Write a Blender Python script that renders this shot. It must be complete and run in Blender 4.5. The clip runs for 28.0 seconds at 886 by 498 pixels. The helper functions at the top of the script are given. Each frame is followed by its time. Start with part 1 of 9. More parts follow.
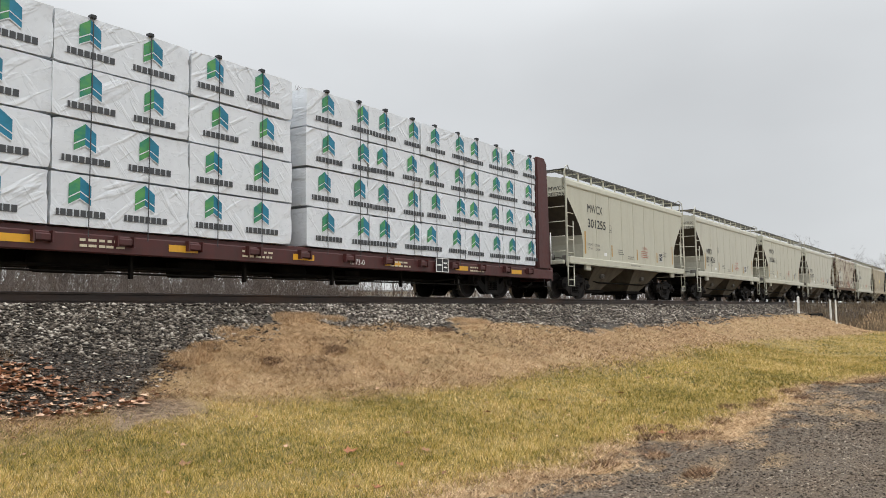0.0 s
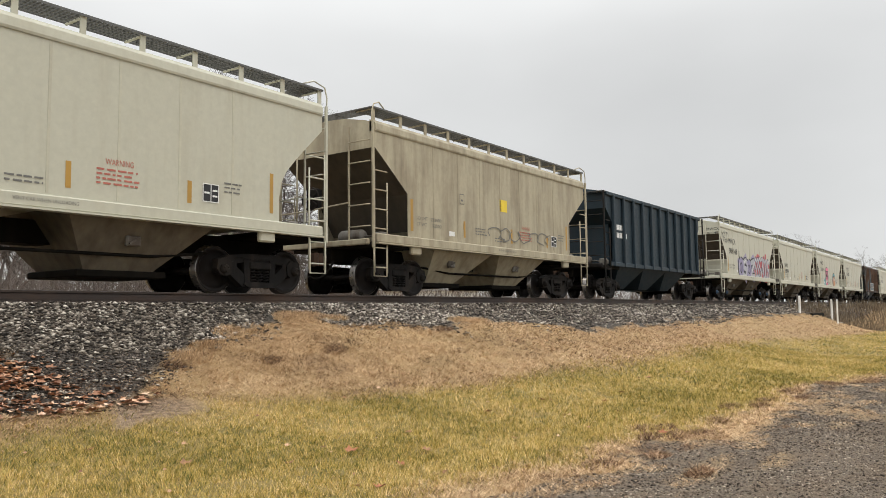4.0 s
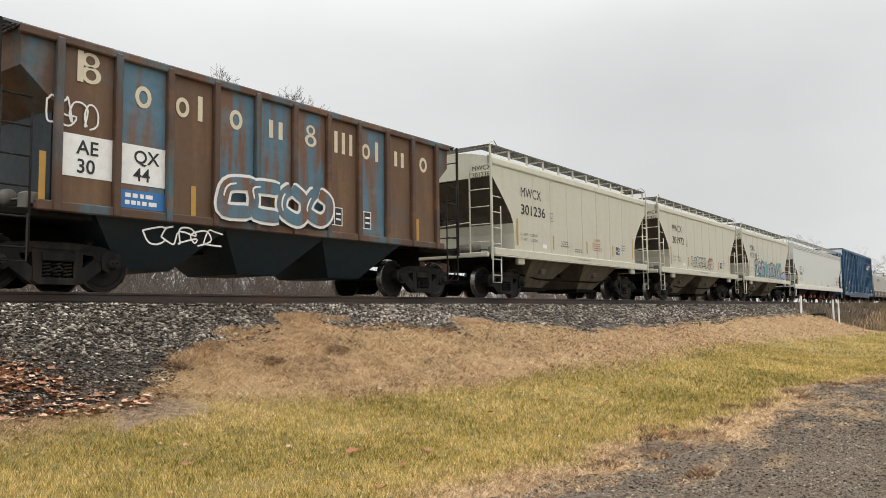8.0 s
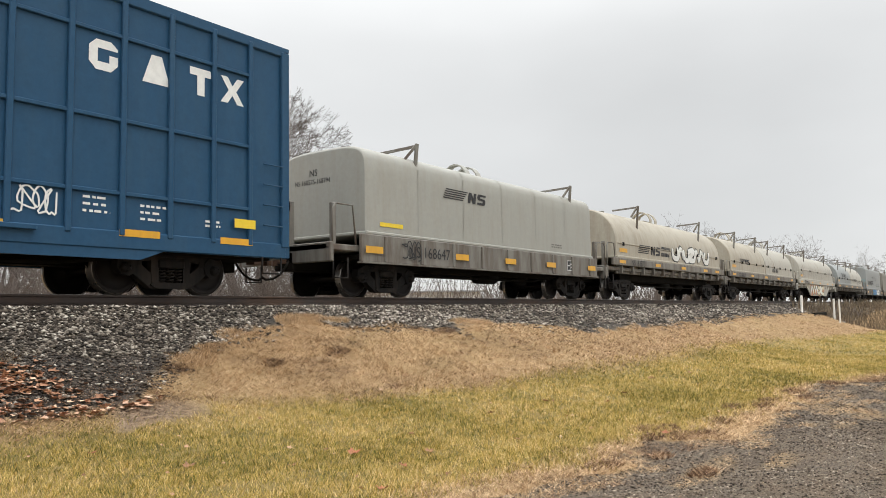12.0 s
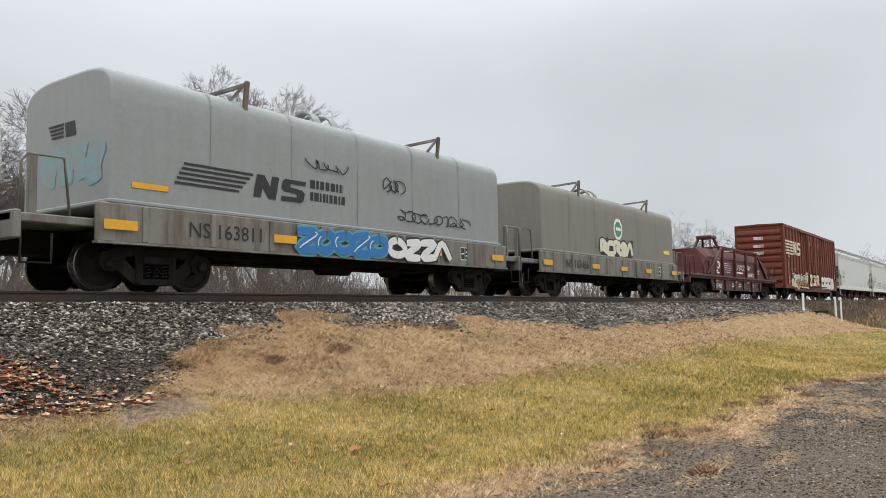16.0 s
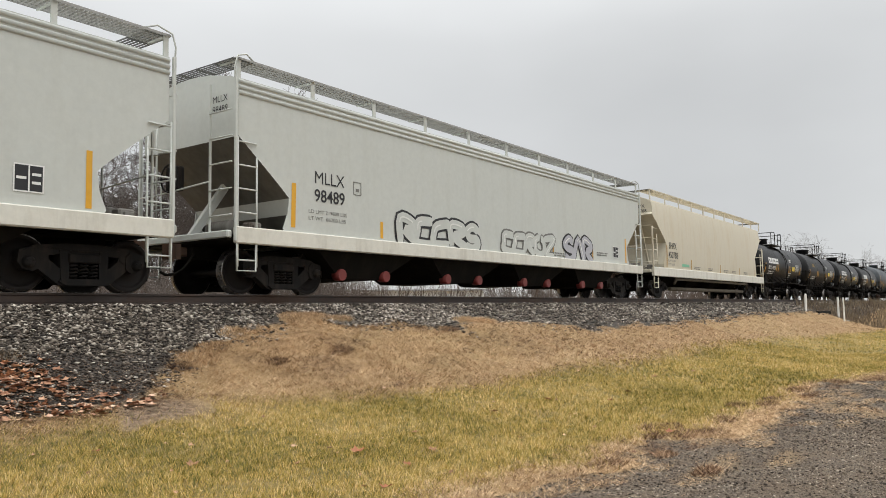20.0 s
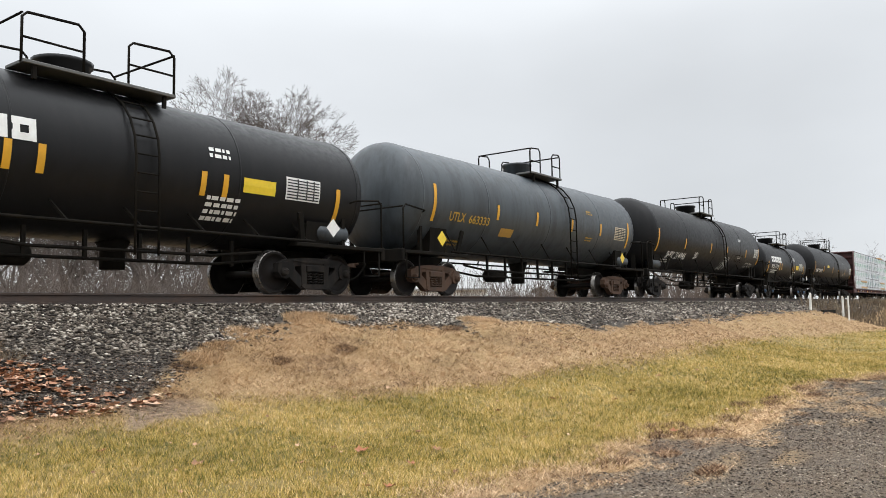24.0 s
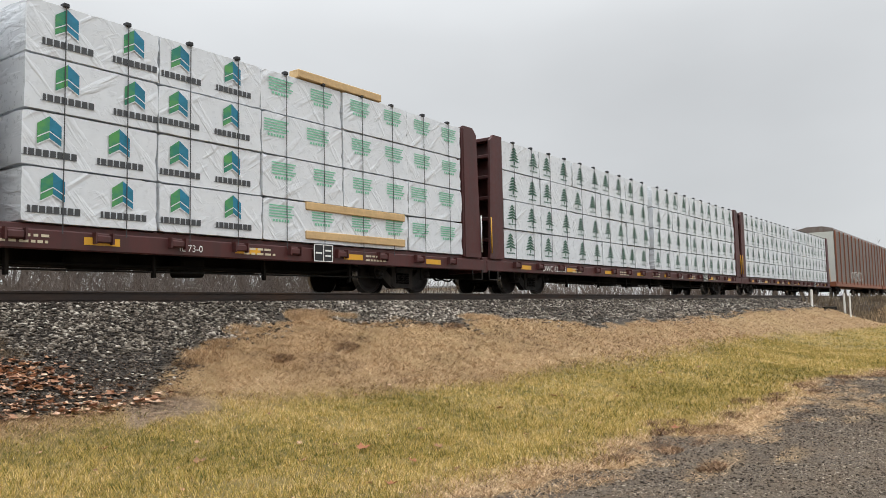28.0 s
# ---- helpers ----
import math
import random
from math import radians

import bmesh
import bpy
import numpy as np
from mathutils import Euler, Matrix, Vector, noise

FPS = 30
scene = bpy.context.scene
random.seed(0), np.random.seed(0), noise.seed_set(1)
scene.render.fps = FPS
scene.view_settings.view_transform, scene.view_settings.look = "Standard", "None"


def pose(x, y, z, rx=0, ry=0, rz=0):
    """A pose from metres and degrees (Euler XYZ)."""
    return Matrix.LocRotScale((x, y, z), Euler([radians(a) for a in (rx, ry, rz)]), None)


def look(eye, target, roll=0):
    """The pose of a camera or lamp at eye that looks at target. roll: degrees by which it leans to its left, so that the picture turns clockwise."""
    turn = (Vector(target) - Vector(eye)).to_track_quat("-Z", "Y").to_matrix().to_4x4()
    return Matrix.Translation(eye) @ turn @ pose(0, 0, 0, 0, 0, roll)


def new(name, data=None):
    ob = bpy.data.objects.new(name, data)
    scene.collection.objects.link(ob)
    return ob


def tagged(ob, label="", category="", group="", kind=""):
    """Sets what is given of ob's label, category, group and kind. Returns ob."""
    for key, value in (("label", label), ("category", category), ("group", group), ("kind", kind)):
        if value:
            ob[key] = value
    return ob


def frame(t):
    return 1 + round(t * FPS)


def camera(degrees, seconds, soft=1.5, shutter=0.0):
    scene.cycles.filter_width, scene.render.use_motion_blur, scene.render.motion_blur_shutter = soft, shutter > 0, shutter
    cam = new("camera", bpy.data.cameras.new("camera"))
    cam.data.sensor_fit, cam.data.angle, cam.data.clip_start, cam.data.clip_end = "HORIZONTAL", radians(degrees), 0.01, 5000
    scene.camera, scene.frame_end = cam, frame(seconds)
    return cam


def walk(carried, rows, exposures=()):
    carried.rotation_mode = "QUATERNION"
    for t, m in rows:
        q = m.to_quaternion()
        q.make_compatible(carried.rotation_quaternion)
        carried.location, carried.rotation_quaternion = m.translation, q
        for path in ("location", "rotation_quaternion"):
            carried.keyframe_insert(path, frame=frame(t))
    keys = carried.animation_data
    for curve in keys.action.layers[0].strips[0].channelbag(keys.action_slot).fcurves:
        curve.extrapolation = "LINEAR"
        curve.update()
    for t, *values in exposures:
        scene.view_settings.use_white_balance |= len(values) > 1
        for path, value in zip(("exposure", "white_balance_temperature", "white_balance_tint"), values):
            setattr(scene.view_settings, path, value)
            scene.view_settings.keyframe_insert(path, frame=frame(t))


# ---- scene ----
# World: x runs along the track, y away from the viewer across it, z = 0 on the rail tops.
EYE = Vector((0.0, -13.05, -0.40))


def aim(yaw, pitch, roll):
    a, b = radians(yaw), radians(pitch)
    way = Vector((math.sin(a) * math.cos(b), math.cos(a) * math.cos(b), math.sin(b)))
    return look(EYE, EYE + 10 * way, roll)


cam = camera(59.77, 28.0, soft=0.9)
walk(cam, [(t, aim(a, b, c)) for t, a, b, c in (
    (0, 54.439, 4.673, -0.718), (1, 54.426, 4.672, -0.717), (2, 54.390, 4.646, -0.698), (3, 54.364, 4.614, -0.662), (3.5, 54.362, 4.611, -0.654),
    (5.5, 54.343, 4.653, -0.665), (6, 54.333, 4.658, -0.677), (7, 54.299, 4.674, -0.715), (8, 54.277, 4.679, -0.733), (9, 54.257, 4.689, -0.770),
    (10, 54.233, 4.720, -0.876), (10.5, 54.221, 4.733, -0.929), (11, 54.221, 4.739, -0.972), (12, 54.247, 4.732, -0.982), (12.5, 54.256, 4.717, -0.959),
    (14.5, 54.201, 4.539, -0.855), (15, 54.181, 4.537, -0.844), (16, 54.143, 4.542, -0.858), (17, 54.116, 4.577, -0.910), (18, 54.085, 4.614, -0.960),
    (19, 54.035, 4.628, -0.978), (20, 53.996, 4.627, -0.977), (21, 53.934, 4.627, -0.976), (21.5, 53.905, 4.628, -0.977), (23.5, 53.730, 4.615, -1.035),
    (24, 53.721, 4.591, -1.050), (24.5, 53.719, 4.542, -1.083), (25, 53.725, 4.483, -1.133), (25.5, 53.733, 4.442, -1.186), (26, 53.734, 4.427, -1.212),
    (27, 53.684, 4.424, -1.211), (28, 53.629, 4.406, -1.162))],
    # the clip's camera opens up for the dark cars and closes for the white ones
    exposures=((0, -0.43, 6350, 10), (1, -0.41, 6500, 10), (2, -0.36, 6550, 10), (3.5, -0.33, 6550, 10), (6, -0.31, 6550, 10), (8, -0.31, 6550, 10), (9.5, -0.33, 6550, 10), (11, -0.39, 6600, 10), (12, -0.24, 6500, 10), (12.5, -0.42, 6450, 10),
               (14.5, -0.40, 6300, 10), (15, -0.40, 6250, 10), (16, -0.40, 6200, 10), (18, -0.31, 6350, 10), (19, -0.26, 6350, 10), (20, -0.44, 6450, 10), (21.5, -0.44, 6400, 10), (23.5, -0.25, 6250, 10), (25, -0.22, 6300, 10),
               (26.8, -0.22, 6450, 10), (28, -0.44, 6350, 10)))


def travelled(t):
    """Metres that the train has gone at t seconds, slowing gently."""
    u = t / 14 - 1
    return 306.065 * u - 2.3367 * u ** 2 + 0.7241 * u ** 3 - 0.1589 * u ** 4 + 309.285


# ---- sky and sun: a bright overcast day ----
def build_sky():
    world = bpy.data.worlds.new("overcast_sky")
    scene.world = world
    world.use_nodes = True
    nt = world.node_tree
    nd, ln = nt.nodes, nt.links
    nd.clear()
    out, bg = nd.new("ShaderNodeOutputWorld"), nd.new("ShaderNodeBackground")
    sky = nd.new("ShaderNodeTexSky")
    sky.sky_type, sky.sun_disc = "NISHITA", False
    sky.sun_elevation, sky.sun_rotation = radians(67), radians(209)
    coord, sep = nd.new("ShaderNodeTexCoord"), nd.new("ShaderNodeSeparateXYZ")
    ln.new(coord.outputs["Generated"], sep.inputs[0])
    # overcast dome: brighter overhead than near the horizon
    dome = nd.new("ShaderNodeMapRange")
    dome.interpolation_type = "SMOOTHSTEP"
    dome.inputs["From Min"].default_value, dome.inputs["From Max"].default_value = 0.22, 1.0
    dome.inputs["To Min"].default_value, dome.inputs["To Max"].default_value = 0.94, 3.3
    ln.new(sep.outputs["Z"], dome.inputs["Value"])
    # cloud banks
    mp = nd.new("ShaderNodeMapping")
    mp.inputs["Scale"].default_value = (1.0, 1.0, 2.6)
    mp.inputs["Location"].default_value = (0.35, 0.2, 0.0)
    ln.new(coord.outputs["Generated"], mp.inputs[0])
    ns = nd.new("ShaderNodeTexNoise")
    ns.inputs["Scale"].default_value, ns.inputs["Detail"].default_value, ns.inputs["Roughness"].default_value = 2.1, 4.0, 0.42
    ln.new(mp.outputs[0], ns.inputs["Vector"])
    ramp = nd.new("ShaderNodeMapRange")
    ramp.inputs["From Min"].default_value, ramp.inputs["From Max"].default_value = 0.33, 0.66
    ramp.inputs["To Min"].default_value, ramp.inputs["To Max"].default_value = 0.93, 1.07
    ln.new(ns.outputs["Fac"], ramp.inputs["Value"])
    mul = nd.new("ShaderNodeMath")
    mul.operation = "MULTIPLY"
    ln.new(dome.outputs[0], mul.inputs[0]), ln.new(ramp.outputs[0], mul.inputs[1])
    # a broad grey cloud bank low over the woods
    bank, fall, edge = nd.new("ShaderNodeVectorMath"), nd.new("ShaderNodeMapRange"), nd.new("ShaderNodeMath")
    bank.operation = "DISTANCE"
    bank.inputs[1].default_value = (0.93, 0.285, 0.22)
    warp = nd.new("ShaderNodeMix")
    warp.data_type, warp.blend_type = "RGBA", "LINEAR_LIGHT"
    warp.inputs["Factor"].default_value = 0.16
    ln.new(coord.outputs["Generated"], warp.inputs["A"]), ln.new(ns.outputs["Color"], warp.inputs["B"])
    ln.new(warp.outputs["Result"], bank.inputs[0])
    fall.interpolation_type = "SMOOTHSTEP"
    fall.inputs["From Min"].default_value, fall.inputs["From Max"].default_value = 0.05, 0.30
    fall.inputs["To Min"].default_value, fall.inputs["To Max"].default_value = 0.93, 1.03
    ln.new(bank.outputs["Value"], fall.inputs["Value"])
    edge.operation = "MULTIPLY"
    ln.new(mul.outputs[0], edge.inputs[0]), ln.new(fall.outputs[0], edge.inputs[1])
    mul = edge
    tint = nd.new("ShaderNodeMix")
    tint.data_type, tint.blend_type = "RGBA", "MULTIPLY"
    tint.inputs["Factor"].default_value = 1.0
    tint.inputs["A"].default_value = (0.985, 1.0, 1.0, 1)
    ln.new(mul.outputs[0], tint.inputs["B"])
    # a little of the clear sky above shows through the cover
    dim = nd.new("ShaderNodeMix")
    dim.data_type, dim.blend_type = "RGBA", "MULTIPLY"
    dim.inputs["Factor"].default_value = 1.0
    dim.inputs["B"].default_value = (0.10, 0.10, 0.10, 1)
    ln.new(sky.outputs[0], dim.inputs["A"])
    mix = nd.new("ShaderNodeMix")
    mix.data_type = "RGBA"
    mix.inputs["Factor"].default_value = 0.94
    ln.new(dim.outputs["Result"], mix.inputs["A"]), ln.new(tint.outputs["Result"], mix.inputs["B"])
    ln.new(mix.outputs["Result"], bg.inputs["Color"])
    bg.inputs["Strength"].default_value = 1.0
    ln.new(bg.outputs[0], out.inputs[0])


build_sky()
sun = new("sun", bpy.data.lights.new("sun", "SUN"))
sun.data.energy, sun.data.angle, sun.data.color = 0.8, radians(30), (1.0, 0.97, 0.93)
sun.matrix_world = look((-6, -11, 30), (0, 0, 0))


# ---- mesh helpers ----
class Build:
    """Collects faces for one mesh."""

    def __init__(self):
        self.v, self.f, self.s = [], [], []

    def add(self, verts, faces, smooth=False):
        k = len(self.v)
        self.v += [tuple(p) for p in verts]
        self.f += [tuple(i + k for i in f) for f in faces]
        self.s += [smooth] * len(faces)
        return self

    def box(self, x0, x1, y0, y1, z0, z1):
        v = [(x, y, z) for x in (x0, x1) for y in (y0, y1) for z in (z0, z1)]
        return self.add(v, [(0, 1, 3, 2), (4, 6, 7, 5), (0, 4, 5, 1), (2, 3, 7, 6), (0, 2, 6, 4), (1, 5, 7, 3)])

    def cbox(self, x0, x1, y0, y1, z0, z1, c=0.01):
        """A box with chamfered edges."""
        lo, hi = (x0, y0, z0), (x1, y1, z1)
        v, at = [], {}
        for i in (0, 1):
            for j in (0, 1):
                for k in (0, 1):
                    for a in range(3):
                        p = []
                        for b, s in enumerate((i, j, k)):
                            q = (lo, hi)[s][b]
                            p.append(q if a == b else q + (c if s == 0 else -c))
                        at[i, j, k, a] = len(v)
                        v.append(p)
        f = []
        for a in range(3):
            b, d = (a + 1) % 3, (a + 2) % 3
            for s in (0, 1):
                ring = []
                for u, w in ((0, 0), (1, 0), (1, 1), (0, 1)):
                    key = [0, 0, 0]
                    key[a], key[b], key[d] = s, u, w
                    ring.append(at[(*key, a)])
                f.append(tuple(ring if s else ring[::-1]))
            for u in (0, 1):
                for w in (0, 1):
                    key0, key1 = [0, 0, 0], [0, 0, 0]
                    key0[a], key0[b], key0[d] = 0, u, w
                    key1[a], key1[b], key1[d] = 1, u, w
                    ring = (at[(*key0, b)], at[(*key1, b)], at[(*key1, d)], at[(*key0, d)])
                    f.append(ring if u == w else ring[::-1])
        for i in (0, 1):
            for j in (0, 1):
                for k in (0, 1):
                    tri = (at[i, j, k, 0], at[i, j, k, 1], at[i, j, k, 2])
                    f.append(tri if (i + j + k) % 2 else tri[::-1])
        return self.add(v, f)

    def beam(self, p, q, w, h=None, up=(0, 0, 1)):
        """A square bar from p to q."""
        p, q = Vector(p), Vector(q)
        d = (q - p).normalized()
        u = Vector(up)
        if abs(d.dot(u)) > 0.95:
            u = Vector((0, 1, 0))
        a = d.cross(u).normalized() * (w / 2)
        b = a.cross(d).normalized() * ((h or w) / 2)
        v = [r + s * a + t * b for r in (p, q) for s, t in ((-1, -1), (1, -1), (1, 1), (-1, 1))]
        return self.add(v, [(0, 1, 2, 3), (7, 6, 5, 4), (0, 4, 5, 1), (1, 5, 6, 2), (2, 6, 7, 3), (3, 7, 4, 0)])

    def tube(self, pts, r, n=6, caps=True):
        """A round bar along points; r may be one radius or one for each point."""
        pts = [Vector(p) for p in pts]
        rad = r if isinstance(r, (list, tuple)) else [r] * len(pts)
        v, f = [], []
        a = None
        for i, p in enumerate(pts):
            d = (pts[min(i + 1, len(pts) - 1)] - pts[max(i - 1, 0)]).normalized()
            if a is None:
                a = d.cross(Vector((0.31, 0.17, 0.94))).normalized()
            a = (a - d * a.dot(d)).normalized()
            b = d.cross(a)
            v += [p + rad[i] * (math.cos(t) * a + math.sin(t) * b) for t in (2 * math.pi * j / n for j in range(n))]
        for i in range(len(pts) - 1):
            for j in range(n):
                f.append((i * n + j, i * n + (j + 1) % n, (i + 1) * n + (j + 1) % n, (i + 1) * n + j))
        self.add(v, f, True)
        if caps:
            k = len(self.v) - len(v)
            self.f += [tuple(k + j for j in range(n))[::-1], tuple(k + (len(pts) - 1) * n + j for j in range(n))]
            self.s += [False, False]
        return self

    def prism(self, outline, axis, a, b, smooth=False):
        """A closed outline pushed along an axis from a to b; the outline gives the other two in order."""
        n = len(outline)

        def at(t, o):
            return {"x": (t, o[0], o[1]), "y": (o[0], t, o[1]), "z": (o[0], o[1], t)}[axis]

        v = [at(a, o) for o in outline] + [at(b, o) for o in outline]
        self.add(v, [(i, (i + 1) % n, n + (i + 1) % n, n + i) for i in range(n)], smooth)
        k = len(self.v) - 2 * n
        self.f += [tuple(k + i for i in range(n))[::-1], tuple(k + n + i for i in range(n))]
        self.s += [False, False]
        return self

    def lathe(self, profile, axis, centre, n=24, smooth=True):
        """A profile of (along, radius) turned round an axis through the centre."""
        c = Vector(centre)
        v, f = [], []
        for h, r in profile:
            for j in range(n):
                t = 2 * math.pi * j / n
                u, w = r * math.cos(t), r * math.sin(t)
                v.append(c + Vector({"x": (h, u, w), "y": (w, h, u), "z": (u, w, h)}[axis]))
        m = len(profile)
        for i in range(m - 1):
            for j in range(n):
                f.append((i * n + j, (i + 1) * n + j, (i + 1) * n + (j + 1) % n, i * n + (j + 1) % n))
        self.add(v, f, smooth)
        k = len(self.v) - len(v)
        if profile[0][1] > 1e-4:
            self.f.append(tuple(k + j for j in range(n))), self.s.append(False)
        if profile[-1][1] > 1e-4:
            self.f.append(tuple(k + (m - 1) * n + j for j in range(n))[::-1]), self.s.append(False)
        return self

    def loft(self, rings, closed=True, caps=True, smooth=False):
        n = len(rings[0])
        v = [p for r in rings for p in r]
        f = []
        for i in range(len(rings) - 1):
            for j in range(n if closed else n - 1):
                f.append((i * n + j, i * n + (j + 1) % n, (i + 1) * n + (j + 1) % n, (i + 1) * n + j))
        self.add(v, f, smooth)
        if caps and closed:
            k = len(self.v) - len(v)
            self.f += [tuple(k + j for j in range(n))[::-1], tuple(k + (len(rings) - 1) * n + j for j in range(n))]
            self.s += [False, False]
        return self

    def mesh(self, name, *mats):
        me = bpy.data.meshes.new(name)
        me.from_pydata(self.v, [], self.f)
        me.polygons.foreach_set("use_smooth", self.s)
        for m in mats:
            me.materials.append(m)
        bm = bmesh.new()
        bm.from_mesh(me)
        bmesh.ops.recalc_face_normals(bm, faces=bm.faces)
        bm.to_mesh(me)
        bm.free()
        me.update()
        return me


def part(name, b, material, parent, label="", m=None):
    """One mesh object under a thing or under a part. b: a Build or a ready mesh."""
    me = b.mesh(name, material) if isinstance(b, Build) else b
    ob = new(name, me)
    ob.parent = parent
    if m is not None:
        ob.matrix_basis = m
    if label:
        tagged(ob, label)
    return ob


def thing(name, label, category, group="", kind="", at=None):
    ob = new(name)
    ob.empty_display_size = 0.2
    if at is not None:
        ob.matrix_basis = at
    return tagged(ob, label, category, group, kind)


# ---- materials ----
def surface(name, base, rough=0.6, metal=0.0, stain=None, amount=0.5, streak=(2.2, 2.2, 0.35), edge=(0.45, 0.7), grain=0.12,
            bump=0.15, bump_scale=40.0, spec=0.5, second=None):
    """Paint, metal or stone: a base colour, stains that run down it, a fine grain and a little relief."""
    m = bpy.data.materials.new(name)
    m.use_nodes = True
    nd, ln = m.node_tree.nodes, m.node_tree.links
    p = nd["Principled BSDF"]
    p.inputs["Metallic"].default_value = metal
    p.inputs["Specular IOR Level"].default_value = spec
    co, info = nd.new("ShaderNodeTexCoord"), nd.new("ShaderNodeObjectInfo")
    shift = nd.new("ShaderNodeMath")
    shift.operation = "MULTIPLY"
    shift.inputs[1].default_value = 57.0
    ln.new(info.outputs["Random"], shift.inputs[0])

    def noise_of(scale, size, detail=6.0, rough_n=0.6):
        mp, n = nd.new("ShaderNodeMapping"), nd.new("ShaderNodeTexNoise")
        mp.inputs["Scale"].default_value = scale
        n.noise_dimensions = "4D"
        n.inputs["Scale"].default_value, n.inputs["Detail"].default_value, n.inputs["Roughness"].default_value = size, detail, rough_n
        ln.new(co.outputs["Object"], mp.inputs[0]), ln.new(mp.outputs[0], n.inputs["Vector"]), ln.new(shift.outputs[0], n.inputs["W"])
        return n.outputs["Fac"]

    def spread(sock, a, b, c=0.0, d=1.0):
        r = nd.new("ShaderNodeMapRange")
        r.inputs["From Min"].default_value, r.inputs["From Max"].default_value = a, b
        r.inputs["To Min"].default_value, r.inputs["To Max"].default_value = c, d
        ln.new(sock, r.inputs["Value"])
        return r.outputs[0]

    def blend(fac, a, b, kind="MIX"):
        x = nd.new("ShaderNodeMix")
        x.data_type, x.blend_type = "RGBA", kind
        for key, val in (("Factor", fac), ("A", a), ("B", b)):
            if isinstance(val, (int, float)):
                x.inputs[key].default_value = val
            elif isinstance(val, tuple):
                x.inputs[key].default_value = (*val, 1)
            else:
                ln.new(val, x.inputs[key])
        return x.outputs["Result"]

    colour = base
    fine = noise_of((1, 1, 1), 9.0, 5.0)
    if stain:
        fac = spread(noise_of(streak, 1.6, 7.0, 0.62), edge[0], edge[1], 0.0, amount)
        colour = blend(fac, colour, stain)
    if second:
        fac2 = spread(noise_of((0.5, 0.5, 0.9), 1.3, 8.0, 0.7), 0.5, 0.62, 0.0, second[1])
        colour = blend(fac2, colour, second[0])
    shade = spread(fine, 0.3, 0.7, 1 - grain, 1 + grain)
    colour = blend(1.0, colour, shade, "MULTIPLY")
    ln.new(colour, p.inputs["Base Color"])
    ln.new(spread(fine, 0.3, 0.7, max(0.03, rough - 0.1), min(1, rough + 0.1)), p.inputs["Roughness"])
    if bump:
        bp = nd.new("ShaderNodeBump")
        bp.inputs["Strength"].default_value, bp.inputs["Distance"].default_value = bump, 0.02
        ln.new(noise_of((1, 1, 1), bump_scale, 3.0), bp.inputs["Height"])
        ln.new(bp.outputs[0], p.inputs["Normal"])
    return m


def plain(name, base, rough=0.6, metal=0.0):
    return surface(name, base, rough, metal, grain=0.08, bump=0.0)


# ---- ground, ballast and track ----
SLOPE_NEAR = ((-9999, -1.95), (-60, -1.95), (-12, -1.9), (-8, -1.9), (-6.5, -1.85), (-5.2, -1.72), (-4.2, -1.45), (-3.0, -0.85), (-1.7, -0.25), (1.9, -0.24),
              (4.0, -1.0), (6.0, -1.3), (9999, -1.35))
SLOPE_FAR = ((-9999, -1.95), (-60, -1.95), (-12, -1.93), (-10, -1.92), (-8.5, -1.87), (-7, -1.70), (-5.5, -1.25), (-4.2, -0.75), (-3.2, -0.55), (-1.7, -0.25), (1.9, -0.24),
             (4.0, -1.0), (6.0, -1.3), (9999, -1.35))


def along(table, q):
    for (a, u), (b, w) in zip(table, table[1:]):
        if q <= b:
            return u + (w - u) * (q - a) / (b - a)
    return table[-1][1]


def ease(a, b, q):
    s = min(1.0, max(0.0, (q - a) / (b - a)))
    return s * s * (3 - 2 * s)


def height(x, y):
    """The lie of the land: an embankment, steeper at the ballast spill, with a ditch past the culvert."""
    w = ease(5, 15, x)
    z = (1 - w) * along(SLOPE_NEAR, y) + w * along(SLOPE_FAR, y)
    z -= 0.75 * ease(49, 53, x) * ease(-2.0, -4.0, y) * ease(-11, -7, y) * (1 - ease(62, 80, x))
    if -12.5 < y < -1.6 and -5 < x < 70:
        soft = ease(-1.6, -2.4, y) * ease(-12.5, -10.5, y)
        z += soft * (0.05 * noise.noise((x * 0.7, y * 0.9, 0.3)) + 0.025 * noise.noise((x * 2.3, y * 2.3, 4.1)))
    if y > 6:
        z += 0.25 * noise.noise((x * 0.06, y * 0.06, 2.0)) * ease(6, 14, y)
    return z


# edges between the kinds of cover, as y for x
BALLAST_EDGE = ((-99, -4.4), (3.9, -4.35), (5.3, -4.3), (6.5, -3.57), (7.7, -3.0), (8.2, -2.7), (8.8, -2.65), (10.3, -2.38), (10.7, -2.95), (12.1, -3.1), (12.5, -3.7), (12.9, -4.15), (13.3, -3.75),
                (14.2, -3.55), (15.4, -3.8), (16.5, -4.05), (17.9, -4.75), (21.6, -4.5), (28, -4.4), (42, -4.2), (999, -4.2))
GREEN_EDGE = ((-99, -5.0), (3.7, -4.93), (5.3, -4.78), (6.5, -4.85), (7.4, -5.1), (8.2, -5.4), (9.2, -5.9), (10.4, -6.2), (12.9, -6.45), (15.1, -6.6), (21, -6.45), (24, -6.45),
              (30, -6.7), (47, -7.9), (999, -8.5))
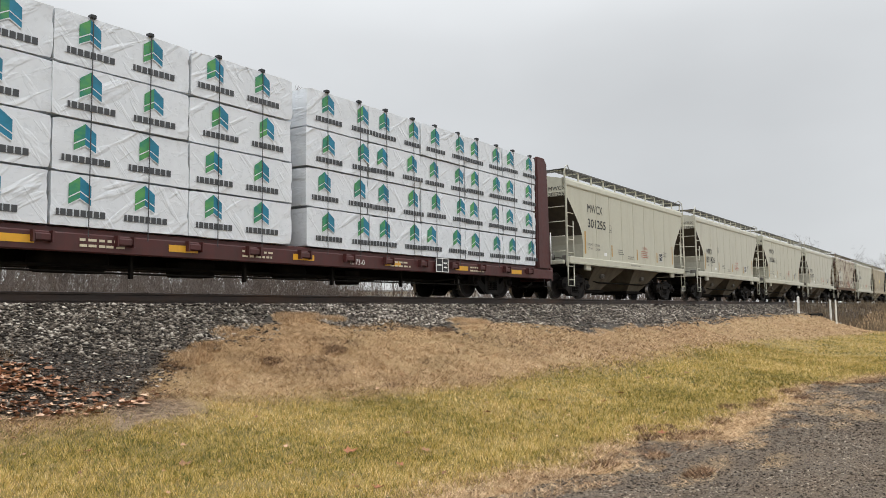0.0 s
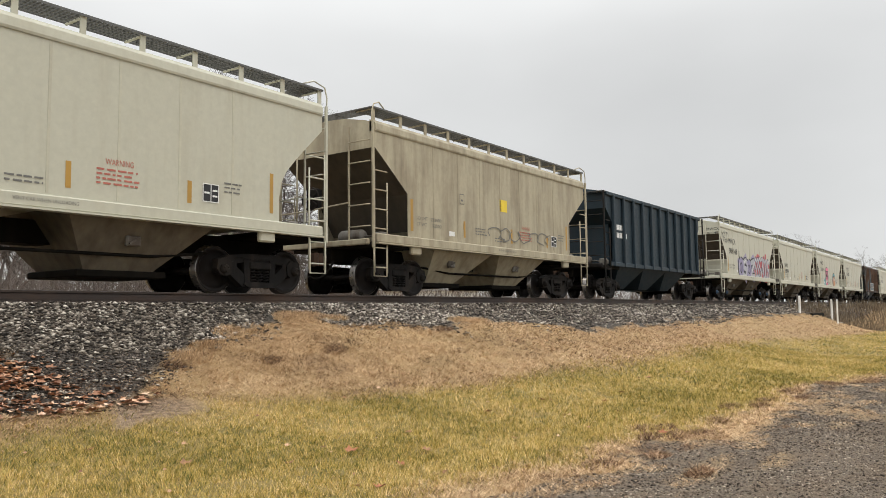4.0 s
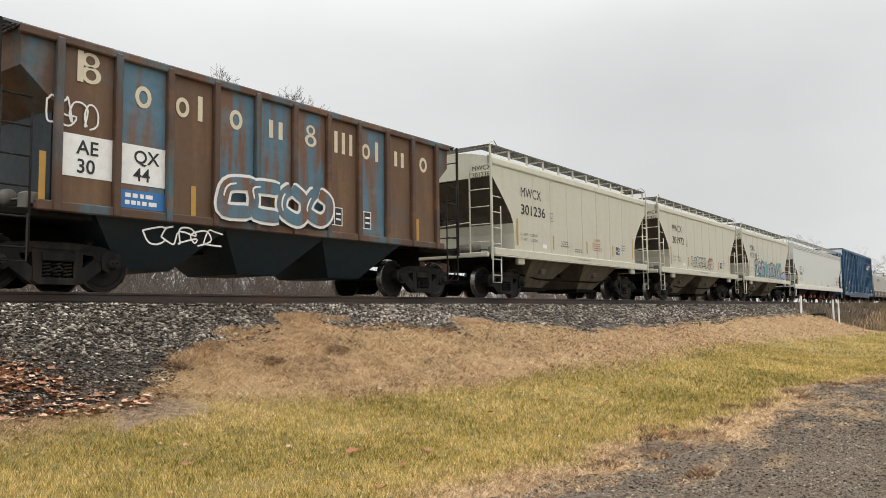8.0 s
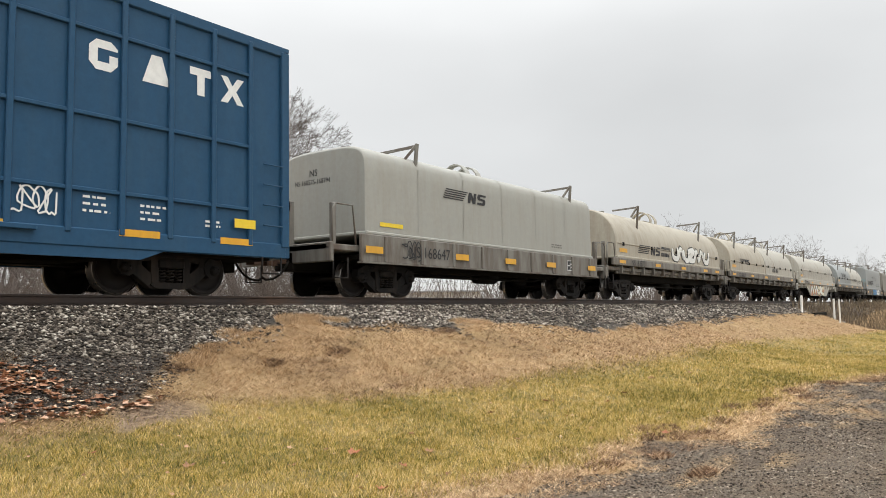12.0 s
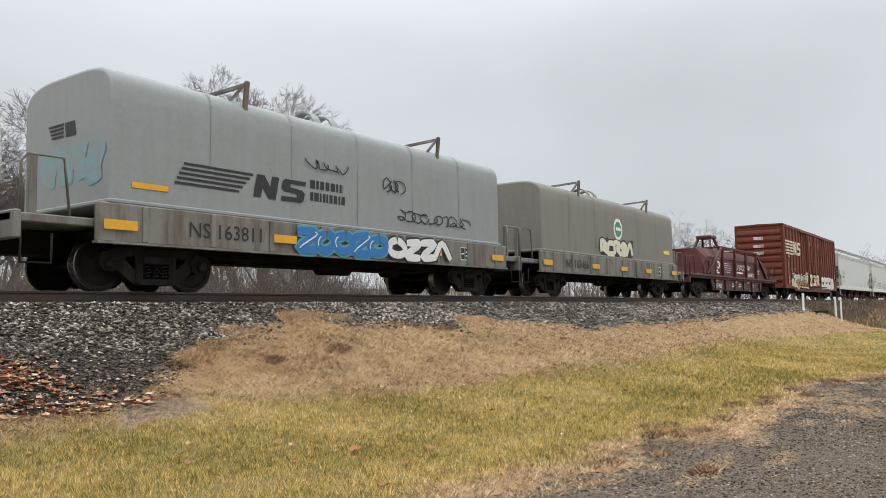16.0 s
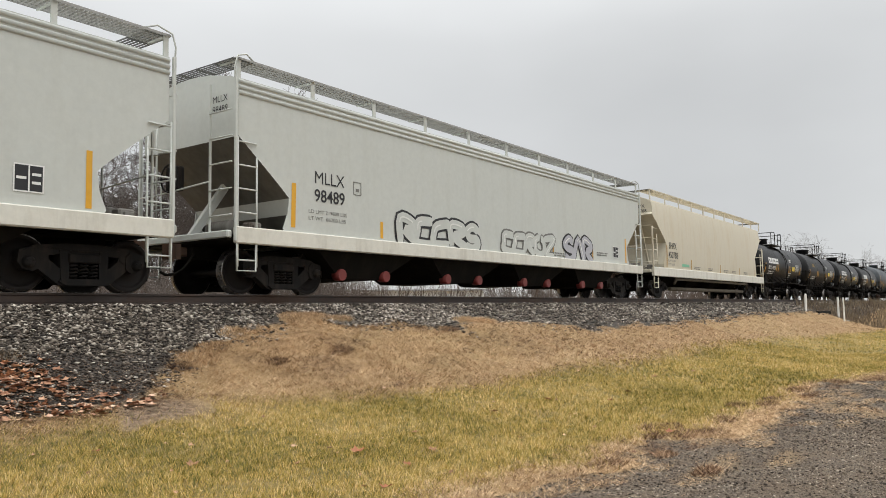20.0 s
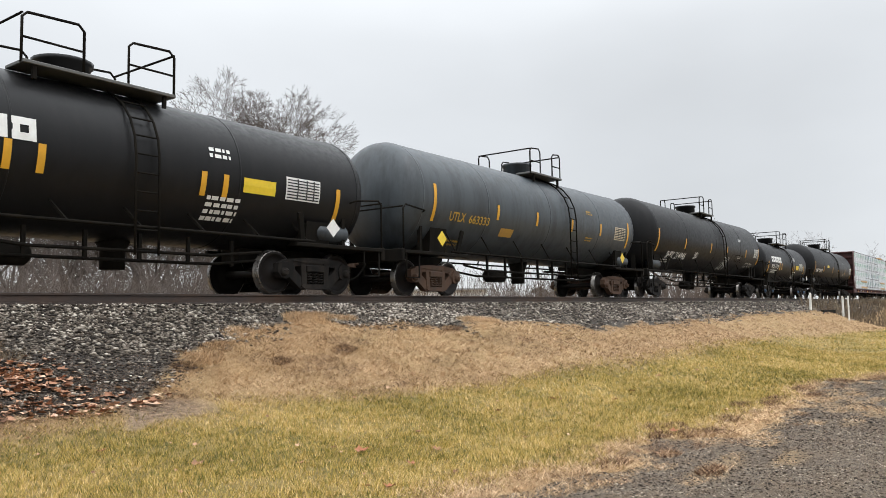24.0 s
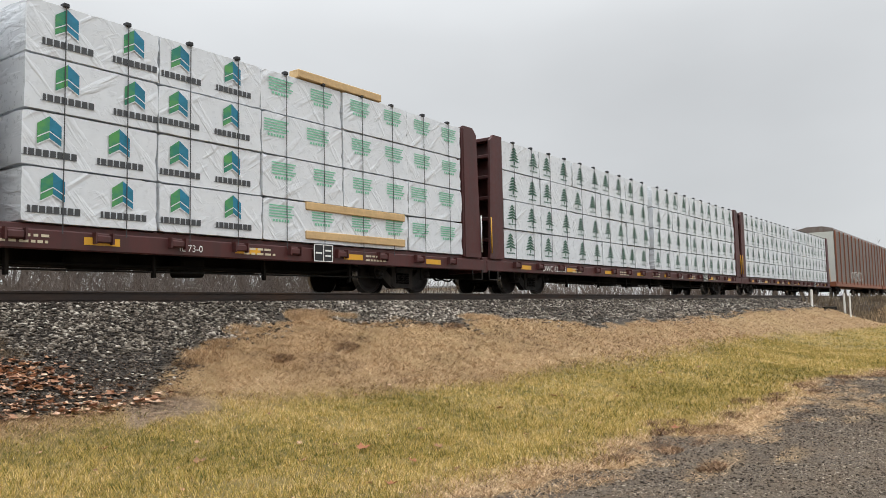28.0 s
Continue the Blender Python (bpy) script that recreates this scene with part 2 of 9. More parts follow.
ROAD_EDGE = ((-99, -9.8), (5.4, -9.65), (6.6, -9.75), (6.9, -10.05), (7.9, -9.8), (8.9, -10.2), (9.8, -10.35), (11.2, -10.3), (12, -10.35), (14, -10.5), (15, -10.05), (17, -10.45),
             (19, -11.0), (22, -12.0), (40, -14.5), (999, -16))
# mats of dead grass lying on the asphalt: place and half sizes
STRAW_MATS = ((14.3, -10.55, 1.25, 0.34), (13.0, -10.95, 1.0, 0.36), (12.2, -11.45, 0.5, 0.16), (7.3, -9.95, 0.55, 0.16), (7.35, -10.72, 0.8, 0.15), (9.2, -10.30, 0.75, 0.26), (10.6, -10.45, 0.7, 0.2),
              (9.0, -10.75, 0.45, 0.14), (6.3, -10.15, 0.45, 0.12), (11.2, -11.3, 0.5, 0.12), (8.2, -11.2, 0.5, 0.10), (16.4, -11.3, 0.8, 0.25))


def cover(x, y):
    """Shares of road, green lawn, ballast and bare leafy dirt at a place."""
    n = 0.35 * noise.noise((x * 0.8, y * 0.8, 7.0)) + 0.22 * noise.noise((x * 2.9, y * 2.9, 1.0))
    ragged = 0.55 * noise.noise((x * 0.9, y * 1.5, 11.0)) + 0.25 * noise.noise((x * 3.5, y * 4.5, 12.0))
    road = ease(0.14, -0.14, y - along(ROAD_EDGE, x) - 0.4 * n - ragged)
    mat = max(ease(1.25, 0.55, math.hypot((x - a) / p, (y - b) / q) + 0.8 * n) for a, b, p, q in STRAW_MATS)
    road *= 1 - 0.45 * mat
    green = ease(0.55, -0.4, y - along(GREEN_EDGE, x) - 0.6 * n) * ease(0.05, 0.8, y - along(ROAD_EDGE, x) - 0.7 * n)
    green *= 1 - 0.55 * ease(45, 70, x)
    stone = ease(-0.12, 0.12, y - along(BALLAST_EDGE, x) - 0.5 * n) * (1 - ease(2.5, 3.5, y))
    dirt = ease(6.7, 5.7, x + 0.8 * n) * ease(-5.15, -4.9, y + 0.4 * n) * ease(-4.2, -4.5, y + 0.5 * n + 0.9 * ease(5.4, 4.7, x))
    return road, green, stone, dirt


def ground_material():
    m = bpy.data.materials.new("ground_cover")
    m.use_nodes = True
    nd, ln = m.node_tree.nodes, m.node_tree.links
    p = nd["Principled BSDF"]
    co, at = nd.new("ShaderNodeTexCoord"), nd.new("ShaderNodeAttribute")
    at.attribute_name = "cover"
    sep = nd.new("ShaderNodeSeparateColor")
    ln.new(at.outputs["Color"], sep.inputs[0])

    def noise_at(size, detail=6.0, squash=(1, 1, 1), r=0.6):
        mp, n = nd.new("ShaderNodeMapping"), nd.new("ShaderNodeTexNoise")
        mp.inputs["Scale"].default_value = squash
        n.inputs["Scale"].default_value, n.inputs["Detail"].default_value, n.inputs["Roughness"].default_value = size, detail, r
        ln.new(co.outputs["Object"], mp.inputs[0]), ln.new(mp.outputs[0], n.inputs["Vector"])
        return n.outputs["Fac"]

    def spread(sock, a, b, c=0.0, d=1.0):
        r = nd.new("ShaderNodeMapRange")
        r.inputs["From Min"].default_value, r.inputs["From Max"].default_value = a, b
        r.inputs["To Min"].default_value, r.inputs["To Max"].default_value = c, d
        ln.new(sock, r.inputs["Value"])
        return r.outputs[0]

    def blend(fac, a, b, kind="MIX"):
        x = nd.new("ShaderNodeMix")
        x.data_type, x.blend_type = "RGBA", kind
        for key, val in (("Factor", fac), ("A", a), ("B", b)):
            if isinstance(val, (int, float)):
                x.inputs[key].default_value = val
            elif isinstance(val, tuple):
                x.inputs[key].default_value = (*val, 1)
            else:
                ln.new(val, x.inputs[key])
        return x.outputs["Result"]

    big, mid, fine = noise_at(0.35, 5), noise_at(2.2, 7), noise_at(55, 4)
    straw = blend(spread(mid, 0.35, 0.65), (0.24, 0.15, 0.075), (0.38, 0.25, 0.13))
    straw = blend(spread(big, 0.4, 0.7, 0, 0.5), straw, (0.36, 0.27, 0.13))
    lawn = blend(spread(mid, 0.38, 0.62), (0.14, 0.115, 0.038), (0.27, 0.20, 0.075))
    lawn = blend(spread(big, 0.45, 0.62, 0, 0.65), lawn, (0.30, 0.21, 0.085))
    tar = blend(spread(noise_at(38, 5, r=0.85), 0.40, 0.62), (0.034, 0.027, 0.021), (0.235, 0.185, 0.135))
    tar = blend(spread(noise_at(110, 3), 0.52, 0.66, 0, 0.75), tar, (0.30, 0.25, 0.20))
    tar = blend(spread(noise_at(3.2, 7, (0.6, 1, 1)), 0.40, 0.64, 0, 0.62), tar, (0.15, 0.105, 0.068))
    tar = blend(spread(noise_at(1.1, 5), 0.5, 0.64, 0, 0.45), tar, (0.075, 0.062, 0.05))
    dust = blend(spread(noise_at(24, 4), 0.35, 0.65), (0.03, 0.026, 0.023), (0.11, 0.095, 0.08))
    soil = blend(spread(noise_at(14, 5), 0.35, 0.65), (0.13, 0.09, 0.06), (0.36, 0.26, 0.175))
    c = blend(sep.outputs["Green"], straw, lawn)
    dirt = nd.new("ShaderNodeMath")
    dirt.operation = "SUBTRACT"
    dirt.inputs[0].default_value = 1.0
    ln.new(at.outputs["Alpha"], dirt.inputs[1])
    c = blend(sep.outputs["Blue"], c, dust)
    c = blend(dirt.outputs[0], c, soil)
    c = blend(sep.outputs["Red"], c, tar)
    c = blend(1.0, c, spread(fine, 0.3, 0.7, 0.75, 1.25), "MULTIPLY")
    ln.new(c, p.inputs["Base Color"])
    p.inputs["Roughness"].default_value, p.inputs["Specular IOR Level"].default_value = 0.9, 0.2
    bp = nd.new("ShaderNodeBump")
    bp.inputs["Strength"].default_value, bp.inputs["Distance"].default_value = 0.8, 0.03
    ln.new(noise_at(70, 4), bp.inputs["Height"]), ln.new(bp.outputs[0], p.inputs["Normal"])
    return m


def steps(*runs):
    out = []
    for a, b, d in runs:
        n = max(1, round((b - a) / d))
        out += [a + (b - a) * i / n for i in range(n)]
    return out + [runs[-1][1]]


LAND = {}


def lie(x, y):
    """Height and cover of the ground at arrays of places."""
    i, j = np.clip(np.searchsorted(LAND["x"], x) - 1, 0, len(LAND["x"]) - 2), np.clip(np.searchsorted(LAND["y"], y) - 1, 0, len(LAND["y"]) - 2)
    u, w = (x - LAND["x"][i]) / (LAND["x"][i + 1] - LAND["x"][i]), (y - LAND["y"][j]) / (LAND["y"][j + 1] - LAND["y"][j])
    z, c = LAND["z"], LAND["cover"]
    deep = z[i, j] * (1 - u) * (1 - w) + z[i + 1, j] * u * (1 - w) + z[i, j + 1] * (1 - u) * w + z[i + 1, j + 1] * u * w
    u, w = u[:, None], w[:, None]
    return deep, c[i, j] * (1 - u) * (1 - w) + c[i + 1, j] * u * (1 - w) + c[i, j + 1] * (1 - u) * w + c[i + 1, j + 1] * u * w


def mottle(x, y, seed):
    """Smooth noise from 0 to 1 at arrays of places, one cell to a unit."""
    table = np.random.default_rng(seed).random((64, 64))
    i, j = np.floor(x).astype(int), np.floor(y).astype(int)
    u, w = x - i, y - j
    u, w = u * u * (3 - 2 * u), w * w * (3 - 2 * w)
    i, j = i % 64, j % 64
    k, m = (i + 1) % 64, (j + 1) % 64
    return table[i, j] * (1 - u) * (1 - w) + table[k, j] * u * (1 - w) + table[i, m] * (1 - u) * w + table[k, m] * u * w


def build_ground():
    xs = steps((-1800, -300, 300), (-300, -40, 52), (-40, 1, 4), (1, 16, 0.11), (16, 26, 0.16), (26, 60, 0.5), (60, 120, 2), (120, 300, 20), (300, 1800, 300))
    ys = steps((-1800, -300, 300), (-300, -40, 40), (-40, -14, 2), (-14, -11.5, 0.4), (-11.5, -1.6, 0.11), (-1.6, 1.9, 0.7), (1.9, 6, 0.6), (6, 60, 3), (60, 300, 30), (300, 1800, 300))
    v = [(x, y, height(x, y)) for x in xs for y in ys]
    n = len(ys)
    f = [(i * n + j, (i + 1) * n + j, (i + 1) * n + j + 1, i * n + j + 1) for i in range(len(xs) - 1) for j in range(n - 1)]
    me = bpy.data.meshes.new("ground")
    me.from_pydata(v, [], f)
    me.polygons.foreach_set("use_smooth", [True] * len(f))
    at = me.color_attributes.new("cover", "FLOAT_COLOR", "POINT")
    tint = np.array([cover(x, y) for x, y, _ in v])
    LAND.update(x=np.array(xs), y=np.array(ys), z=np.array(v)[:, 2].reshape(len(xs), n), cover=tint.reshape(len(xs), n, 4))
    tint = tint.copy()
    tint[:, 3] = 1 - tint[:, 3]
    at.data.foreach_set("color", tint.ravel())
    me.materials.append(ground_material())
    return tagged(new("ground", me), "tan and yellow-green grass bank with a worn asphalt verge", "ground", kind="structure")


build_ground()
RAIL_STEEL = surface("rail_steel", (0.060, 0.045, 0.038), 0.6, 0.3, stain=(0.11, 0.06, 0.035), amount=0.8, streak=(0.6, 2, 2))
RAIL_TOP = surface("polished_rail_head", (0.30, 0.29, 0.28), 0.28, 0.9, stain=(0.12, 0.10, 0.09), amount=0.6, streak=(0.3, 8, 8))


def build_rail(y, label):
    b = Build()
    outline = [(y + u, w) for u, w in ((-0.07, -0.18), (0.07, -0.18), (0.07, -0.165), (0.012, -0.145), (0.010, -0.045), (0.036, -0.035), (0.036, -0.006), (0.028, 0.0),
                                       (-0.028, 0.0), (-0.036, -0.006), (-0.036, -0.035), (-0.010, -0.045), (-0.012, -0.145), (-0.07, -0.165))]
    b.prism(outline, "x", -400, 900)
    rail = part("rail", b, RAIL_STEEL, None)
    tagged(rail, label, "rail", "running rails", "structure")
    top = Build().box(-400, 900, y - 0.026, y + 0.026, 0.0005, 0.003)
    part("running_surface", top, RAIL_TOP, rail, "bright worn steel running surface")


build_rail(-0.753, "rust-brown steel rail with a polished head, on grey ballast")
build_rail(0.753, "rust-brown steel rail beyond the nearer one, on grey ballast")


# ---- paints ----
CREAM = surface("cream_car_paint", (0.525, 0.510, 0.412), 0.45, stain=(0.40, 0.36, 0.265), amount=0.4, edge=(0.5, 0.75), grain=0.05, bump=0.03, spec=0.2)
CREAM_GREY = surface("pale_grey_cream_paint", (0.53, 0.515, 0.425), 0.45, stain=(0.34, 0.31, 0.25), amount=0.5, edge=(0.48, 0.75), grain=0.05, bump=0.03, spec=0.2)
TAN = surface("dirty_tan_paint", (0.44, 0.39, 0.28), 0.55, stain=(0.20, 0.16, 0.11), amount=0.7, edge=(0.42, 0.7), grain=0.08, bump=0.05, spec=0.2)
RUSTY = surface("peeling_cream_over_rust", (0.50, 0.455, 0.35), 0.6, stain=(0.095, 0.04, 0.028), amount=1.0, streak=(2.4, 2.4, 0.85), edge=(0.52, 0.545), grain=0.1, bump=0.12,
                second=((0.30, 0.19, 0.12), 0.4))
PALE = surface("pale_grey_white_paint", (0.56, 0.575, 0.535), 0.4, stain=(0.42, 0.42, 0.36), amount=0.3, edge=(0.5, 0.8), grain=0.04, bump=0.02, spec=0.2)
IVORY = surface("stained_ivory_paint", (0.62, 0.57, 0.455), 0.45, stain=(0.52, 0.40, 0.22), amount=0.45, edge=(0.5, 0.75), grain=0.05, bump=0.02, spec=0.2)
SILL_WHITE = surface("off_white_sill_paint", (0.70, 0.68, 0.60), 0.5, stain=(0.40, 0.36, 0.28), amount=0.5, edge=(0.48, 0.75), grain=0.06, spec=0.2)
NAVY = surface("navy_blue_paint", (0.022, 0.074, 0.145), 0.42, stain=(0.046, 0.096, 0.15), amount=0.5, edge=(0.45, 0.8), grain=0.1, bump=0.05, spec=0.2)
OXIDE = surface("oxide_red_paint", (0.142, 0.038, 0.023), 0.55, stain=(0.18, 0.066, 0.044), amount=0.5, edge=(0.42, 0.75), grain=0.1, bump=0.06, spec=0.2)
OXIDE_DARK = surface("dark_oxide_paint", (0.082, 0.020, 0.017), 0.55, stain=(0.11, 0.045, 0.034), amount=0.5, edge=(0.42, 0.75), grain=0.12, bump=0.06, spec=0.25)
MAROON = surface("dark_maroon_paint", (0.080, 0.020, 0.018), 0.55, stain=(0.035, 0.02, 0.018), amount=0.7, edge=(0.42, 0.72), grain=0.12, bump=0.06)
RUST_TEAL = surface("rust_brown_over_teal", (0.085, 0.046, 0.027), 0.7, stain=(0.06, 0.125, 0.155), amount=0.9, streak=(0.75, 0.75, 0.18), edge=(0.50, 0.62), grain=0.16, bump=0.12,
                    second=((0.20, 0.10, 0.045), 0.5))
TEAL_DARK = surface("dark_teal_blue_paint", (0.011, 0.027, 0.039), 0.6, stain=(0.026, 0.029, 0.032), amount=0.6, grain=0.12)
COIL_GREY = surface("weathered_light_grey_hood", (0.265, 0.28, 0.272), 0.5, stain=(0.21, 0.195, 0.16), amount=0.4, edge=(0.46, 0.75), grain=0.07, bump=0.04)
COIL_WARM = surface("warm_grey_hood", (0.345, 0.342, 0.305), 0.5, stain=(0.27, 0.24, 0.18), amount=0.4, edge=(0.46, 0.75), grain=0.06, bump=0.04)
COIL_CREAM = surface("dusty_cream_hood", (0.42, 0.385, 0.315), 0.55, stain=(0.26, 0.21, 0.15), amount=0.55, edge=(0.44, 0.72), grain=0.07, bump=0.04, spec=0.2)
COIL_WHITE = surface("dirty_white_hood", (0.43, 0.41, 0.355), 0.55, stain=(0.20, 0.12, 0.07), amount=0.5, edge=(0.55, 0.66), grain=0.08, bump=0.04, spec=0.2)
COIL_OLIVE = surface("drab_olive_grey_hood", (0.205, 0.195, 0.165), 0.6, stain=(0.15, 0.137, 0.11), amount=0.5, grain=0.07, bump=0.04)
COIL_FRAME = surface("grimy_grey_frame", (0.20, 0.19, 0.165), 0.65, stain=(0.085, 0.058, 0.04), amount=0.85, edge=(0.42, 0.64), grain=0.1, bump=0.06)
BLACK = surface("black_tank_paint", (0.010, 0.010, 0.0105), 0.42, stain=(0.018, 0.017, 0.017), amount=0.6, edge=(0.45, 0.8), grain=0.12, bump=0.03, spec=0.2)
SLATE = surface("faded_slate_black_paint", (0.052, 0.062, 0.070), 0.45, stain=(0.02, 0.022, 0.024), amount=0.7, edge=(0.45, 0.65), grain=0.1, bump=0.03)
ORANGE_BROWN = surface("orange_brown_rack_paint", (0.26, 0.085, 0.035), 0.55, stain=(0.12, 0.05, 0.03), amount=0.6, grain=0.1)
RACK_SILVER = surface("galvanised_side_panels", (0.20, 0.17, 0.15), 0.5, 0.4, stain=(0.11, 0.06, 0.04), amount=0.7, grain=0.1)
IRON = surface("grimy_cast_iron", (0.011, 0.010, 0.0095), 0.75, 0.0, stain=(0.055, 0.042, 0.032), amount=0.6, spec=0.2, grain=0.2, bump=0.2)
RUST_IRON = surface("rusty_cast_iron", (0.085, 0.045, 0.026), 0.8, 0.0, stain=(0.04, 0.028, 0.02), amount=0.8, grain=0.2, bump=0.2)
WHEEL_STEEL = surface("worn_wheel_steel", (0.018, 0.0145, 0.013), 0.6, 0.2, stain=(0.016, 0.014, 0.013), amount=0.9, spec=0.2, grain=0.2)
BRIGHT_STEEL = surface("polished_wheel_tread", (0.22, 0.205, 0.19), 0.3, 0.9, grain=0.1, bump=0)
UNDER = surface("dark_underframe", (0.009, 0.008, 0.0065), 0.9, stain=(0.024, 0.019, 0.014), amount=0.5, spec=0.1, grain=0.2)
GRATE = surface("galvanised_grating", (0.13, 0.128, 0.12), 0.55, 0.5, grain=0.15, bump=0)
LIGHT_GRATE = surface("bright_galvanised_grating", (0.34, 0.335, 0.315), 0.6, 0.2, grain=0.1, bump=0)
RED_PAINT = plain("red_valve_paint", (0.22, 0.035, 0.03), 0.5)
BLUE_CAP = plain("blue_bearing_cap_paint", (0.045, 0.095, 0.17), 0.5)
YELLOW = surface("reflective_yellow_strip", (0.72, 0.37, 0.02), 0.4, stain=(0.42, 0.24, 0.05), amount=0.4, grain=0.06, bump=0)
OCHRE = surface("dirty_ochre_strip", (0.46, 0.26, 0.045), 0.5, stain=(0.30, 0.19, 0.07), amount=0.5, grain=0.06, bump=0)
SIGN_YELLOW = plain("yellow_label", (0.80, 0.58, 0.03), 0.4)
INK = plain("black_lettering", (0.020, 0.020, 0.022), 0.6)
GREY_INK = plain("faded_grey_stencil", (0.16, 0.155, 0.14), 0.6)
WHITE_INK = plain("white_lettering", (0.78, 0.78, 0.75), 0.5)
CREAM_INK = plain("aged_cream_lettering", (0.62, 0.55, 0.40), 0.6)
YELLOW_INK = plain("faded_yellow_lettering", (0.50, 0.30, 0.03), 0.5)
RED_INK = plain("faded_red_stencil", (0.45, 0.14, 0.10), 0.6)
GREEN_INK = surface("green_print", (0.02, 0.20, 0.14), 0.5, stain=(0.10, 0.33, 0.08), amount=0.9, streak=(1.5, 1.5, 2.5), edge=(0.4, 0.6), grain=0.05, bump=0)
TEAL_INK = surface("teal_blue_print", (0.012, 0.16, 0.24), 0.5, stain=(0.02, 0.22, 0.36), amount=0.8, streak=(1.5, 1.5, 2.5), edge=(0.4, 0.6), grain=0.05, bump=0)
PALE_GREEN = plain("mint_green_print", (0.20, 0.52, 0.34), 0.5)
DULL_GREEN = plain("deep_green_print", (0.035, 0.115, 0.075), 0.5)
WRAP = surface("white_plastic_wrap", (0.71, 0.735, 0.76), 0.32, stain=(0.66, 0.685, 0.71), amount=0.4, streak=(2.5, 2.5, 1.6), edge=(0.45, 0.7), grain=0.03, bump=0.0)


def crease(m):
    """Film pulled tight over a load: long slanting folds and small puckers."""
    nd, ln = m.node_tree.nodes, m.node_tree.links
    p, co, last = nd["Principled BSDF"], nd.new("ShaderNodeTexCoord"), None
    info = nd.new("ShaderNodeObjectInfo")
    for turn, squash, size, depth in ((35, (1.0, 1.0, 5.0), 0.8, 0.045), (-50, (1.0, 1.0, 5.0), 1.0, 0.03), (10, (1.0, 1.0, 2.0), 5.0, 0.006)):
        mp, n, bp, fold = nd.new("ShaderNodeMapping"), nd.new("ShaderNodeTexNoise"), nd.new("ShaderNodeBump"), nd.new("ShaderNodeMapRange")
        rot, mul = nd.new("ShaderNodeMapping"), nd.new("ShaderNodeMath")
        rot.inputs["Rotation"].default_value = (0, radians(turn), 0)
        mp.inputs["Scale"].default_value = squash
        n.noise_dimensions = "4D"
        n.inputs["Scale"].default_value, n.inputs["Detail"].default_value, n.inputs["Distortion"].default_value = size, 3.0, 0.5
        mul.operation = "MULTIPLY"
        mul.inputs[1].default_value = 31.0
        ln.new(info.outputs["Random"], mul.inputs[0]), ln.new(mul.outputs[0], n.inputs["W"])
        ln.new(co.outputs["Object"], rot.inputs[0]), ln.new(rot.outputs[0], mp.inputs[0]), ln.new(mp.outputs[0], n.inputs["Vector"])
        fold.inputs["From Min"].default_value, fold.inputs["From Max"].default_value = 0.56, 0.80
        ln.new(n.outputs["Fac"], fold.inputs["Value"])
        bp.inputs["Strength"].default_value, bp.inputs["Distance"].default_value = 0.6, depth
        ln.new(fold.outputs[0], bp.inputs["Height"])
        if last:
            ln.new(last, bp.inputs["Normal"])
        last = bp.outputs[0]
    ln.new(last, p.inputs["Normal"])


crease(WRAP)
LUMBER = surface("raw_pine_boards", (0.60, 0.41, 0.20), 0.7, stain=(0.42, 0.26, 0.12), amount=0.6, streak=(0.6, 3, 6), grain=0.12)
STRAP = plain("dark_strap", (0.05, 0.055, 0.06), 0.5)
SPRAY_PURPLE, SPRAY_RED = plain("lilac_spray", (0.30, 0.27, 0.42), 0.5), plain("red_spray", (0.52, 0.08, 0.09), 0.5)
SPRAY_GREY, SPRAY_PINK = plain("silver_grey_spray", (0.42, 0.42, 0.45), 0.4), plain("pink_spray", (0.75, 0.18, 0.30), 0.5)
SPRAY_CYAN, SPRAY_ORANGE = plain("turquoise_spray", (0.08, 0.33, 0.39), 0.5), plain("orange_spray", (0.56, 0.25, 0.10), 0.5)
SPRAY_FADED = surface("worn_turquoise_spray", (0.20, 0.33, 0.345), 0.6, stain=(0.265, 0.28, 0.272), amount=0.9, streak=(3, 3, 3), edge=(0.42, 0.58), grain=0.08, bump=0)
SPRAY_BLUE, SPRAY_WHITE = plain("blue_spray", (0.03, 0.16, 0.40), 0.5), plain("white_spray", (0.72, 0.72, 0.68), 0.5)
SPRAY_PALE = plain("pale_yellow_spray", (0.68, 0.63, 0.46), 0.5)
SPRAY_NIGHT = plain("dark_blue_spray", (0.035, 0.045, 0.11), 0.5)
GREY_PRINT = plain("charcoal_print", (0.055, 0.058, 0.062), 0.5)
RUST_BROWN = surface("rust_brown_panel", (0.120, 0.067, 0.036), 0.75, stain=(0.19, 0.11, 0.055), amount=0.7, streak=(2.0, 2.0, 0.3), edge=(0.44, 0.66), grain=0.16, bump=0.12, second=((0.07, 0.10, 0.115), 0.35))
FADED_BLUE = surface("faded_blue_panel", (0.075, 0.15, 0.20), 0.65, stain=(0.15, 0.072, 0.033), amount=0.95, streak=(2.2, 2.2, 0.28), edge=(0.47, 0.58), grain=0.14, bump=0.12, second=((0.12, 0.20, 0.25), 0.4))


# ---- pieces that the railcars share ----
MESHES = {}
WHEELS = {-1: [], 1: []}
CARS = []
SIDE = 1.52


def share(key, make, mat):
    """A mesh that alike pieces share: made once for each key and material."""
    got = MESHES.get((key, mat.name))
    if got is None:
        got = MESHES[key, mat.name] = make().mesh(key.split("|")[0], mat)
    return got


def railcar(start, name, label, category, group):
    """A car whose own x runs from its leading end; start: that end's place along the train."""
    ob = thing(name, label, category, group, at=pose(start, 0, 0))
    CARS.append((ob, start))
    return ob


def flat(z):
    return -SIDE


